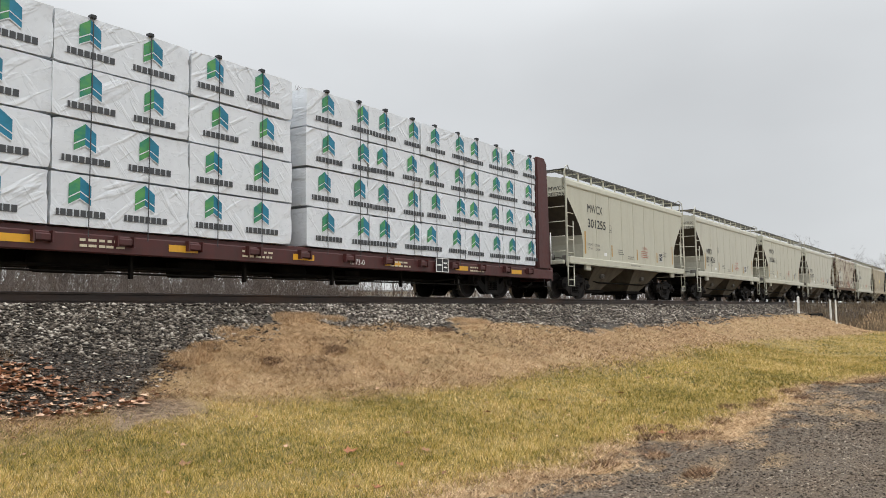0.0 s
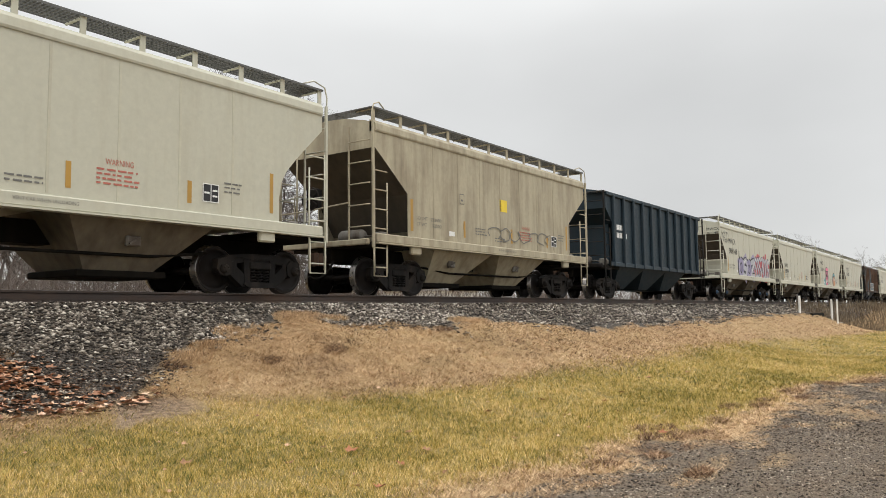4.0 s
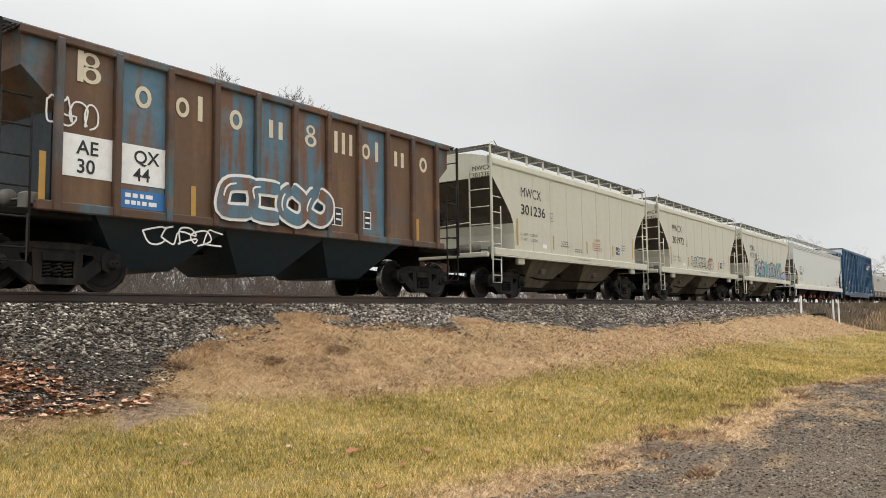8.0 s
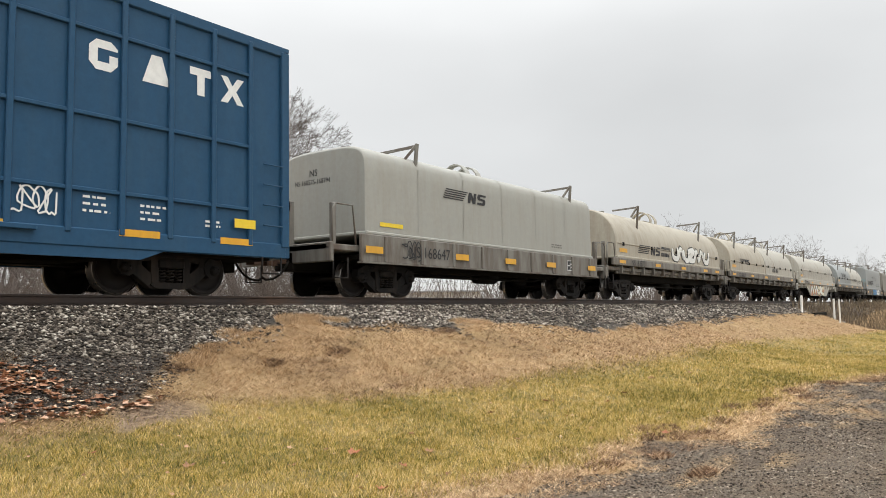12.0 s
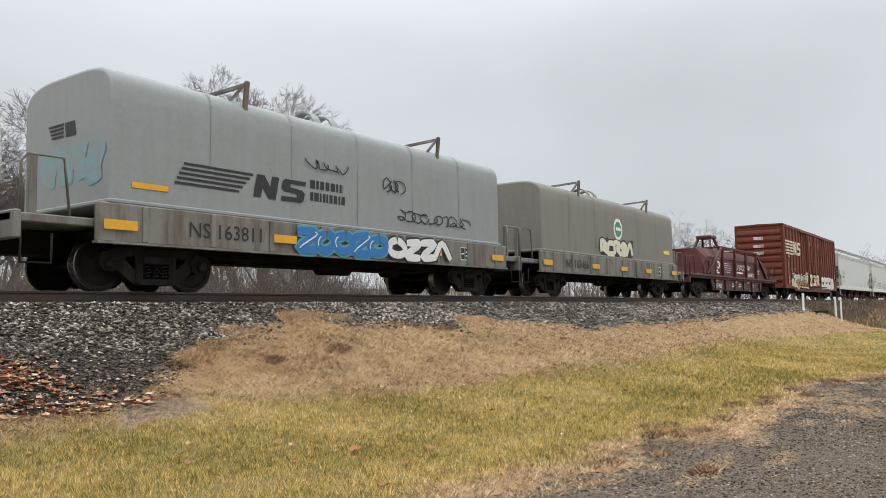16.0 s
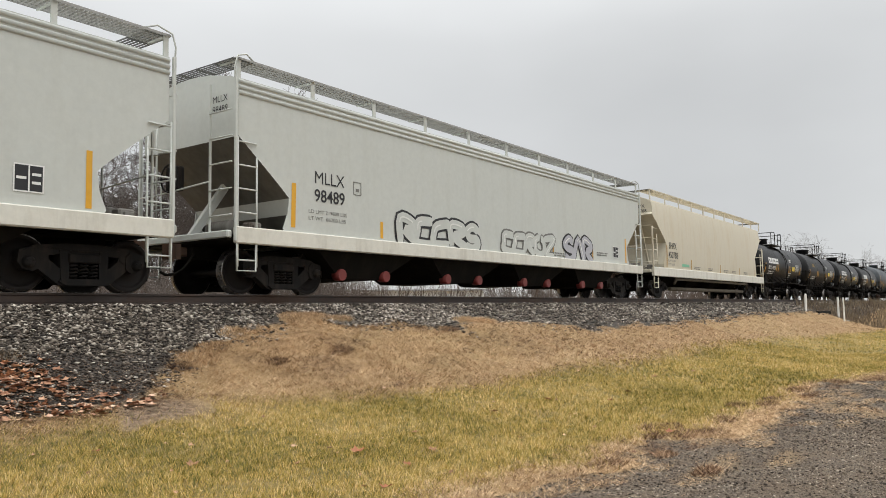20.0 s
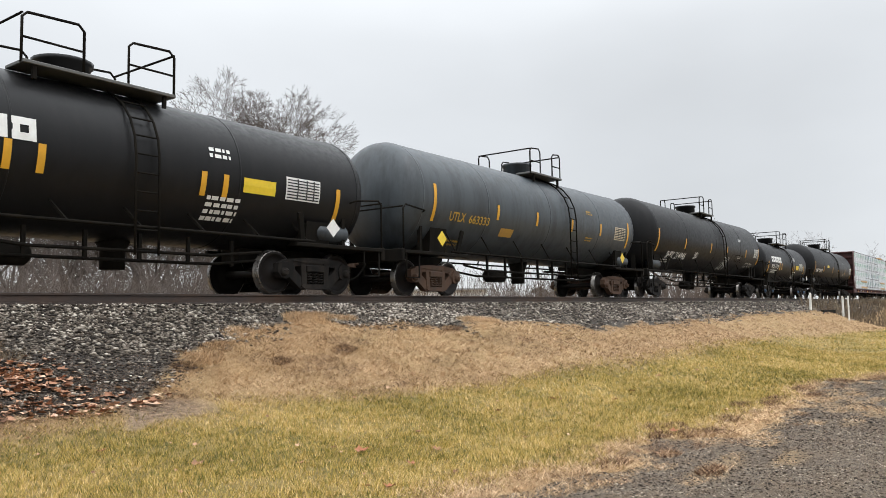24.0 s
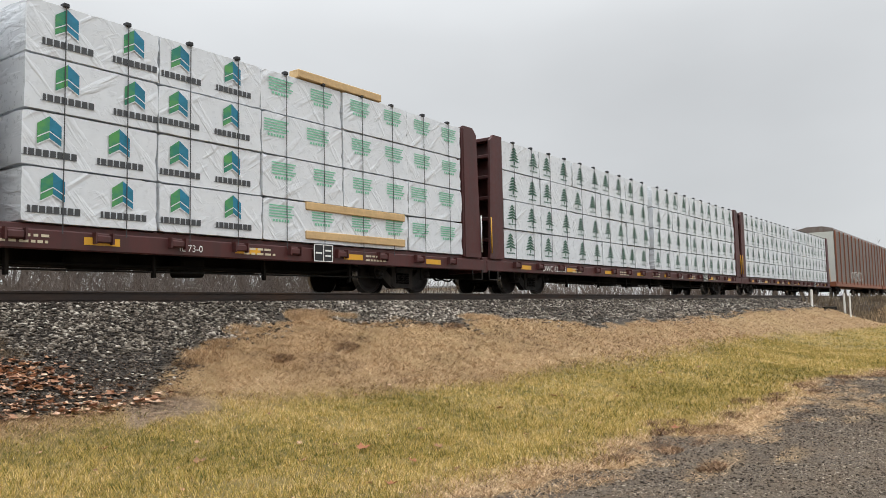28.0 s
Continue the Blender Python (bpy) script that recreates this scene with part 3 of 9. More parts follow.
def letters(text, size, bold=0.0):
    key = f"letters|{text}|{size}|{bold}"
    if key not in MESHES:
        cu = bpy.data.curves.new("letters", "FONT")
        cu.body, cu.size, cu.offset, cu.resolution_u = text, size, bold, 3
        ob = bpy.data.objects.new("letters", cu)
        MESHES[key] = bpy.data.meshes.new_from_object(ob)
        bpy.data.objects.remove(ob)
        bpy.data.curves.remove(cu)
    return MESHES[key].copy()


def mark(parent, text, x, z, h, ink, surf=flat, wide=1.0, name="lettering", lift=0.008, bold=0.003, end=None, fit=None):
    """Lettering on the near side, its lower left corner at x, z; h: height of a capital. end: x of an end wall to write on instead, from y = x."""
    me = letters(text, h / 0.70, 0.020 * h if h > 0.15 and not set(text) & set("MWN") else 0.0)
    if fit:
        wide = fit / max(v.co.x for v in me.vertices)
    spots = [v.co.copy() for v in me.vertices]
    faces = [tuple(p.vertices) for p in me.polygons]
    b = Build()
    v = []
    for c in spots:
        u, w = c.x * wide, c.y
        v.append((x + u, surf(z + w) - lift, z + w) if end is None else (end - lift, x - u, z + w))
    b.add(v, faces)
    bpy.data.meshes.remove(me)
    return part(name, b, ink, parent)


def patch(b, x0, x1, z0, z1, surf=flat, lift=0.006, nz=1, lean=0.0):
    """A painted rectangle lying on the near side."""
    rows = []
    for i in range(nz + 1):
        z = z0 + (z1 - z0) * i / nz
        k = lean * (z - z0)
        rows.append(((x0 + k, surf(z) - lift, z), (x1 + k, surf(z) - lift, z)))
    for a, c in zip(rows, rows[1:]):
        b.add([a[0], a[1], c[1], c[0]], [(0, 1, 2, 3)])
    return b


def panel(parent, name, x0, x1, z0, z1, mat, surf=flat, lift=0.006, nz=None, lean=0.0, label=""):
    nz = nz or (1 if surf is flat else max(1, round((z1 - z0) / 0.12)))
    return part(name, patch(Build(), x0, x1, z0, z1, surf, lift, nz, lean), mat, parent, label)


def stencil(parent, x, z, w, rows, mat, surf=flat, step=0.075, thick=0.04, seed=1, lift=0.008):
    """Small writing that cannot be read: broken bars."""
    rnd = random.Random(seed)
    b = Build()
    for r in range(rows):
        u, zz = x, z - r * step
        stop = x + w * rnd.uniform(0.75, 1.0)
        while u < stop:
            d = min(rnd.uniform(0.05, 0.16), stop - u)
            patch(b, u, u + d, zz, zz + thick, surf, lift)
            u += d + rnd.uniform(0.02, 0.05)
    return tagged(part("small_stencil", b, mat, parent), kind="stuff")


def plate_box(parent, x, z, w, h, surf=flat):
    """The inspection stencil: a black panel with white frames."""
    p = panel(parent, "inspection_stencil", x, x + w, z, z + h, INK, surf, 0.006)
    b = Build()
    for x0, x1, z0, z1 in ((0, 1, 0, 0.05), (0, 1, 0.95, 1), (0, 0.05, 0.05, 0.95), (0.95, 1, 0.05, 0.95), (0.48, 0.53, 0.05, 0.95), (0.1, 0.42, 0.45, 0.55), (0.6, 0.9, 0.3, 0.4), (0.6, 0.9, 0.6, 0.7)):
        patch(b, x + x0 * w, x + x1 * w, z + z0 * h, z + z1 * h, surf, 0.010)
    part("frame_line", b, WHITE_INK, p)


def blob(cx, cz, rx, rz, rnd, n=14, rough=0.22):
    k = [rnd.uniform(0, 6.3) for _ in range(3)]
    out = []
    for i in range(n):
        t = 2 * math.pi * i / n
        s = 1 + rough * (0.6 * math.sin(2 * t + k[0]) + 0.5 * math.sin(3 * t + k[1]) + 0.4 * math.sin(5 * t + k[2]))
        c, q = math.cos(t), math.sin(t)
        c, q = math.copysign(abs(c) ** 0.7, c), math.copysign(abs(q) ** 0.7, q)
        out.append((cx + rx * s * c, cz + rz * s * q))
    return out


def sheet(b, outline, surf, lift):
    cx, cz = sum(p[0] for p in outline) / len(outline), sum(p[1] for p in outline) / len(outline)
    v = [(cx, surf(cz) - lift, cz)] + [(x, surf(z) - lift, z) for x, z in outline]
    n = len(outline)
    b.add(v, [(0, 1 + i, 1 + (i + 1) % n) for i in range(n)])


STROKES = (((0.9, 0.8), (0.5, 1.0), (0.1, 0.78), (0.35, 0.55), (0.8, 0.42), (0.85, 0.15), (0.45, 0.0), (0.02, 0.15)), ((0.95, 1.0), (0.15, 0.92), (0.08, 0.5), (0.1, 0.08), (1.0, 0.0)),
           ((0.5, 1.0), (0.1, 0.75), (0.1, 0.25), (0.5, 0.0), (0.9, 0.25), (0.9, 0.75), (0.55, 1.0)), ((0.1, 0.0), (0.12, 1.0), (0.75, 0.92), (0.8, 0.62), (0.3, 0.48), (1.05, 0.0)),
           ((0.0, 0.92), (0.95, 1.0), (0.1, 0.06), (1.05, 0.0)), ((0.0, 0.0), (0.5, 1.05), (1.0, 0.0)), ((0.05, 1.0), (0.12, 0.2), (0.5, 0.0), (0.88, 0.2), (0.95, 1.05)))


def ribbon(b, pts, wide, surf, lift):
    """A sprayed stroke along points, mitred at its bends, with pointed ends."""
    n = len(pts)
    left, right = [], []
    for i, (x, z) in enumerate(pts):
        ax, az = pts[max(0, i - 1)]
        bx, bz = pts[min(n - 1, i + 1)]
        d = math.hypot(bx - ax, bz - az) or 1.0
        u = wide / 2 * (0.8 if i in (0, n - 1) else 1.0)
        left.append((x - (bz - az) / d * u, z + (bx - ax) / d * u)), right.append((x + (bz - az) / d * u, z - (bx - ax) / d * u))
    v = []
    for i in range(n):
        q = lift + 0.0003 * i
        v += [(x, surf(z) - q, z) for x, z in (left[i], right[i])]
    b.add(v, [(2 * i, 2 * i + 2, 2 * i + 3, 2 * i + 1) for i in range(n - 1)])


def smooth_line(pts, k=4):
    """Corners of a polyline rounded a little."""
    out = []
    n = len(pts)
    for i in range(n - 1):
        p0, p1, p2, p3 = (pts[max(0, min(n - 1, i + j))] for j in (-1, 0, 1, 2))
        for s in range(k):
            t = s / k
            out.append(tuple(0.5 * (2 * p1[c] + (p2[c] - p0[c]) * t + (2 * p0[c] - 5 * p1[c] + 4 * p2[c] - p3[c]) * t * t + (3 * p1[c] - p0[c] - 3 * p2[c] + p3[c]) * t ** 3) for c in (0, 1)))
    return out + [pts[-1]]


def graffiti(parent, x0, x1, z0, z1, fills, edge, surf=flat, seed=1, count=5, halo=None):
    """Sprayed interlocking letter-like strokes with an outline; they spell nothing."""
    rnd = random.Random(seed)
    w, h = (x1 - x0) / count, z1 - z0
    thick = min(w, h) * 0.40
    if halo:
        for i in range(count):
            back = Build()
            sheet(back, blob(x0 + (i + 0.5) * w, (z0 + z1) / 2 + rnd.uniform(-0.05, 0.08) * h, w * 0.66, h * rnd.uniform(0.5, 0.62), rnd), surf, 0.004 + 0.0006 * i)
            part("graffiti_halo", back, halo, parent)
    for i in range(count):
        form = STROKES[rnd.randrange(len(STROKES))]
        lean = rnd.uniform(-0.12, 0.2) * h
        pts = [(x0 + (i - 0.04 + u * 1.02) * w + lean * (v - 0.5) + rnd.uniform(-0.07, 0.07) * w, z0 + thick * 0.4 + v * (h - thick * 0.8) + rnd.uniform(-0.05, 0.05) * h) for u, v in form]
        line = smooth_line(pts)
        b, c = Build(), Build()
        ribbon(b, line, thick * 1.28, surf, 0.010 + 0.001 * (i % 2))
        ribbon(c, line, thick * 0.86, surf, 0.020 + 0.001 * (i % 2))
        under = part("graffiti_outline", b, edge, parent, "sprayed graffiti outline")
        part("graffiti_fill", c, fills[i % len(fills)], under, "sprayed graffiti fill")
        d = Build()
        ribbon(d, line[3:9], thick * 0.14, surf, 0.031)
        part("graffiti_glint", d, SPRAY_WHITE, under)


def scrawl(parent, x0, x1, z0, z1, mat, surf=flat, seed=1, loops=7, wide=0.03):
    """A one-line spray tag."""
    rnd = random.Random(seed)
    pts = []
    for i in range(loops):
        cx = x0 + (x1 - x0) * (i + 0.5) / loops
        r = (x1 - x0) / loops * rnd.uniform(0.5, 0.9)
        a, turn = rnd.uniform(0, 6.3), rnd.choice((-1, 1))
        for j in range(7):
            t = a + turn * j * rnd.uniform(0.7, 1.0)
            pts.append((cx + r * math.cos(t), (z0 + z1) / 2 + (z1 - z0) * 0.5 * math.sin(t) * rnd.uniform(0.7, 1.0)))
    runs = [[pts[0]]]
    for p, q in zip(pts, pts[1:]):
        if math.hypot(q[0] - p[0], q[1] - p[1]) > (z1 - z0) * 1.1:
            runs.append([])
        runs[-1].append(q)
    for k, run in enumerate(runs):
        if len(run) > 1:
            b = Build()
            ribbon(b, smooth_line(run, 3), wide, surf, 0.014 + 0.002 * (k % 3))
            part("spray_tag", b, mat, parent)


# ---- trucks, couplers, ladders ----
R_WHEEL = 0.457


def wheelset_mesh():
    b = Build()
    for s in (-1, 1):
        prof = [(-0.105, 0.0), (-0.105, 0.095), (-0.085, 0.10), (-0.05, 0.13), (-0.015, 0.33), (-0.055, 0.365), (-0.066, 0.375), (-0.066, 0.435), (-0.055, 0.452), (0.03, 0.457), (0.045, 0.478),
                (0.065, 0.482), (0.07, 0.46), (0.068, 0.37), (0.02, 0.33), (0.02, 0.14), (0.08, 0.10), (0.08, 0.0)]
        b.lathe([(h if s < 0 else -h, r) for h, r in prof], "y", (0, s * 0.765, 0), 28)
    b.lathe([(-1.02, 0.07), (-0.75, 0.085), (0, 0.075), (0.75, 0.085), (1.02, 0.07)], "y", (0, 0, 0), 10)
    return b


def rim_mesh():
    b = Build()
    for s in (-1, 1):
        b.lathe([(-0.0675, 0.428), (-0.0665, 0.436), (-0.056, 0.4535), (0.028, 0.4585)] if s < 0 else [(0.0675, 0.428), (0.0665, 0.436), (0.056, 0.4535), (-0.028, 0.4585)], "y", (0, s * 0.765, 0), 28)
        b.f.pop(), b.s.pop(), b.f.pop(), b.s.pop()
    return b


def frame_mesh():
    """A cast side frame with two window openings, at y = 0."""
    b = Build()

    def bar(pts, y0=-0.085, y1=0.085):
        b.prism(pts, "y", y0, y1)

    bar([(-0.95, 0.65), (-0.78, 0.73), (-0.30, 0.775), (0.30, 0.775), (0.78, 0.73), (0.95, 0.65), (0.95, 0.52), (0.72, 0.56), (0.30, 0.615), (-0.30, 0.615), (-0.72, 0.56), (-0.95, 0.52)])
    bar([(-0.62, 0.70), (-0.28, 0.735), (0.28, 0.735), (0.62, 0.70), (0.30, 0.66), (-0.30, 0.66)], -0.11, 0.0)
    for s in (-1, 1):
        bar([(s * 1.04, 0.64), (s * 0.80, 0.68), (s * 0.70, 0.58), (s * 0.72, 0.38), (s * 0.82, 0.32), (s * 0.98, 0.35), (s * 1.06, 0.46)], -0.115, 0.06)
        bar([(s * 0.86, 0.60), (s * 0.64, 0.60), (s * 0.56, 0.50), (s * 0.25, 0.26), (s * 0.25, 0.10), (s * 0.42, 0.12), (s * 0.82, 0.42)])
        bar([(s * 0.25, 0.66), (s * 0.41, 0.66), (s * 0.385, 0.20), (s * 0.25, 0.20)], -0.095, 0.085)
        bar([(s * 0.72, 0.60), (s * 0.60, 0.62), (s * 0.58, 0.54), (s * 0.70, 0.48)], -0.10, 0.0)
    bar([(-0.42, 0.17), (-0.30, 0.11), (0.30, 0.11), (0.42, 0.17), (0.38, 0.215), (-0.38, 0.215)], -0.12, 0.12)
    return b


def spring_mesh():
    """The nest of six coils, wound as one."""
    pts = []
    for cy in (-0.05, 0.05):
        for cx in (-0.17, 0.0, 0.17):
            pts += [(cx + 0.062 * math.cos(a), cy + 0.062 * math.sin(a), 0.22 + 0.25 * a / (2 * math.pi * 4.5)) for a in (i * 2 * math.pi / 8 for i in range(37))]
    return Build().tube(pts, 0.017, 4)


def cap_mesh():
    b = Build().lathe([(-0.09, 0.0), (-0.09, 0.06), (-0.07, 0.085), (0.03, 0.10), (0.08, 0.11)], "y", (0, 0, 0), 12)
    for i in range(3):
        a = i * 2.094 + 0.5
        b.lathe([(-0.105, 0.0), (-0.105, 0.018), (-0.08, 0.018)], "y", (0.05 * math.cos(a), 0, 0.05 * math.sin(a)), 6)
    return b


def bolster_mesh():
    b = Build().cbox(-0.2, 0.2, -0.86, 0.86, 0.48, 0.66, 0.03)
    for t in (-0.99, 0.99):
        b.cbox(-0.27, 0.27, t - 0.13, t + 0.13, 0.47, 0.62, 0.02)
    b.lathe([(0.66, 0.28), (0.80, 0.26)], "z", (0, 0, 0), 12)
    for s in (-1, 1):
        b.beam((s * 0.38, -0.75, 0.38), (s * 0.38, 0.75, 0.38), 0.1)
        for t in (-1, 1):
            b.cbox(s * 0.40, s * 0.47, t * 0.68 - 0.06, t * 0.68 + 0.06, 0.28, 0.62, 0.02)
    return b


def truck(car, cx, frame_mat=None, cap_mat=None, wheel_mat=None):
    fm, cm, wm = frame_mat or IRON, cap_mat or frame_mat or IRON, wheel_mat or WHEEL_STEEL
    t = part("truck", share("bolster", bolster_mesh, fm), None, car, "four-wheel cast steel truck", pose(cx, 0, 0))
    for s in (-1, 1):
        part("side_frame", share("side_frame", frame_mesh, fm), None, t, m=pose(0, s * 0.99, 0, 0, 0, 0 if s < 0 else 180))
        part("spring", share("spring", spring_mesh, fm), None, t, m=pose(0, s * 0.99, 0))
        for e in (-1, 1):
            part("bearing_cap", share("bearing_cap", cap_mesh, cm), None, t, m=pose(e * 0.905, s * 1.10, R_WHEEL, 0, 0, 0 if s < 0 else 180))
    for e in (-1, 1):
        w = part("wheelset", share("wheelset", wheelset_mesh, wm), None, t, "pair of rolling steel wheels on an axle", pose(e * 0.905, 0, R_WHEEL))
        if wm is WHEEL_STEEL:
            me = w.data
            if len(me.materials) == 1:
                me.materials.append(BRIGHT_STEEL)
                for p in me.polygons:
                    c = p.center
                    if math.hypot(c.x, c.z) > 0.42:
                        p.material_index = 1
        WHEELS[e].append(w)
    return t


def coupler_mesh():
    b = Build().cbox(0, 0.45, -0.09, 0.09, 0.76, 0.94, 0.02)
    b.prism([(-0.02, -0.06), (-0.16, -0.16), (-0.22, -0.10), (-0.12, 0.0), (-0.20, 0.12), (-0.12, 0.19), (0.06, 0.15), (0.06, -0.12)], "z", 0.70, 1.0)
    return b


def hose_mesh():
    pts = [(0.22, -0.30, 0.80), (0.12, -0.31, 0.66), (0.0, -0.27, 0.50), (-0.15, -0.22, 0.40), (-0.32, -0.17, 0.38), (-0.42, -0.15, 0.44)]
    return Build().tube(pts, 0.028, 6)


def draft(car, x, way):
    """Coupler and brake hose at one end. way: -1 at the leading end."""
    m = pose(x, 0, 0, 0, 0, 0 if way < 0 else 180)
    part("coupler", share("coupler", coupler_mesh, RUST_IRON), None, car, "rusty knuckle coupler", m)
    part("brake_hose", share("brake_hose", hose_mesh, UNDER), None, car, "black rubber brake hose", m)


def ladder_mesh(x0, x1, z0, z1, n, low=None):
    b = Build()
    b.beam((x0, 0, z0), (x0, 0, z1), 0.05, 0.03), b.beam((x1, 0, z0), (x1, 0, low or z1), 0.05, 0.03)
    top = min(z1, low or z1) - 0.1
    for i in range(n):
        z = z0 + 0.03 + (top - z0 - 0.03) * i / (n - 1)
        b.tube([(x0, -0.02, z), (x1, -0.02, z)], 0.016, 5)
    return b


def grab(car, p, q, mat, r=0.014):
    part("grab_iron", Build().tube([p, q], r, 5), mat, car)


def rods(car, x0, x1, z=0.62, y=-0.95):
    """Brake pipe and rods under the floor."""
    part("brake_pipe", Build().tube([(x0, y, z + 0.12), (x0 + 1.2, y, z), (x1 - 1.2, y, z), (x1, y, z + 0.12)], 0.03, 6), UNDER, car)


def reservoir(car, x, y=-0.55, z=0.82, length=1.1, r=0.2):
    part("air_reservoir", Build().lathe([(-length / 2, 0.0), (-length / 2 + 0.02, r * 0.6), (-length / 2 + 0.1, r), (length / 2 - 0.1, r), (length / 2 - 0.02, r * 0.6), (length / 2, 0)], "x", (x, y, z), 14), UNDER, car, "black air reservoir")


def brake_wheel(car, x, y, z, mat=None, r=0.28):
    b = Build()
    ring = [(x, y + r * math.cos(a), z + r * math.sin(a)) for a in (i * math.pi / 9 for i in range(19))]
    b.tube(ring, 0.018, 5)
    for i in range(5):
        a = i * 2 * math.pi / 5
        b.beam((x, y, z), (x, y + r * math.cos(a), z + r * math.sin(a)), 0.025)
    part("brake_wheel", b, mat or IRON, car, "hand brake wheel")


def grating_mesh(length, w):
    """Open running board: rails and cross bars."""
    b = Build()
    for i in range(6):
        y = w * i / 5
        b.box(0, length, y - 0.007, y + 0.007, -0.028, 0.012)
    n = int(length / 0.075)
    for i in range(n + 1):
        x = length * i / n
        b.add([(x - 0.013, 0, 0.0), (x + 0.013, 0, 0.0), (x + 0.013, w, 0.0), (x - 0.013, w, 0.0), (x - 0.013, 0, -0.02), (x + 0.013, 0, -0.02), (x + 0.013, w, -0.02), (x - 0.013, w, -0.02)],
              [(0, 1, 2, 3), (7, 6, 5, 4), (0, 3, 7, 4), (2, 1, 5, 6)])
    return b


# ---- covered hoppers ----
def hopper_shell(L, top, shape, w=SIDE, web=9.0):
    """The bin: an end outline mirrored on both ends and carried across the car, with the roof swelling to the middle."""
    left = shape
    outline = left + [(L - x, z) for x, z in reversed(left)]
    b = Build()
    ys = [-w, -w * 0.985, -w * 0.98, -w * 0.8, -w * 0.4, 0, w * 0.4, w * 0.8, w * 0.98, w * 0.985, w]
    knee = shape[1][1]
    n = len(outline)
    rings = []
    for y in ys:
        ring = []
        for x, z in outline:
            if z >= top - 0.01:
                z = top + 0.26 * (1 - (abs(y) / w) ** 2)
            elif abs(y) < w * 0.982 and z < knee:
                # behind the side plates the end sheet slopes down and in to the bays
                deep = min(shape[1][0] + (knee - z) * 0.98, web)
                x = max(x, deep) if x < L / 2 else min(x, L - deep)
            ring.append((x, y, z))
        rings.append(ring)
    v = [p for r in rings for p in r]
    f = [(i * n + j, i * n + (j + 1) % n, (i + 1) * n + (j + 1) % n, (i + 1) * n + j) for i in range(len(ys) - 1) for j in range(n)]
    b.add(v, f)
    k = (len(ys) - 1) * n
    b.f += [tuple(range(n)), tuple(k + j for j in range(n))[::-1]]
    b.s += [False, False]
    return b


HOP_SHAPE = [(0.10, 4.0), (0.10, 3.46), (0.30, 3.27), (0.54, 3.04), (0.86, 2.72), (1.10, 2.46), (1.24, 2.2), (1.30, 1.9), (1.30, 1.30)]


def darken_slopes(me, low, grime_shade):
    """Paints grimy brake dust and underside shade onto end sheets sloping down and inward."""
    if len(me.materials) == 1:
        me.materials.append(grime_shade)
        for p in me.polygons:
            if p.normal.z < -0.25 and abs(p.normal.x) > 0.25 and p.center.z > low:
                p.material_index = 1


def bay_mesh(x0, x1, u0, u1, z0, z1, w0, w1):
    """A discharge bay tapering down from (x0..x1, half width w1) to (u0..u1, w0)."""
    b = Build()
    b.loft([[(u0, -w0, z0), (u1, -w0, z0), (u1, w0, z0), (u0, w0, z0)], [(x0, -w1, z1), (x1, -w1, z1), (x1, w1, z1), (x0, w1, z1)]])
    return b


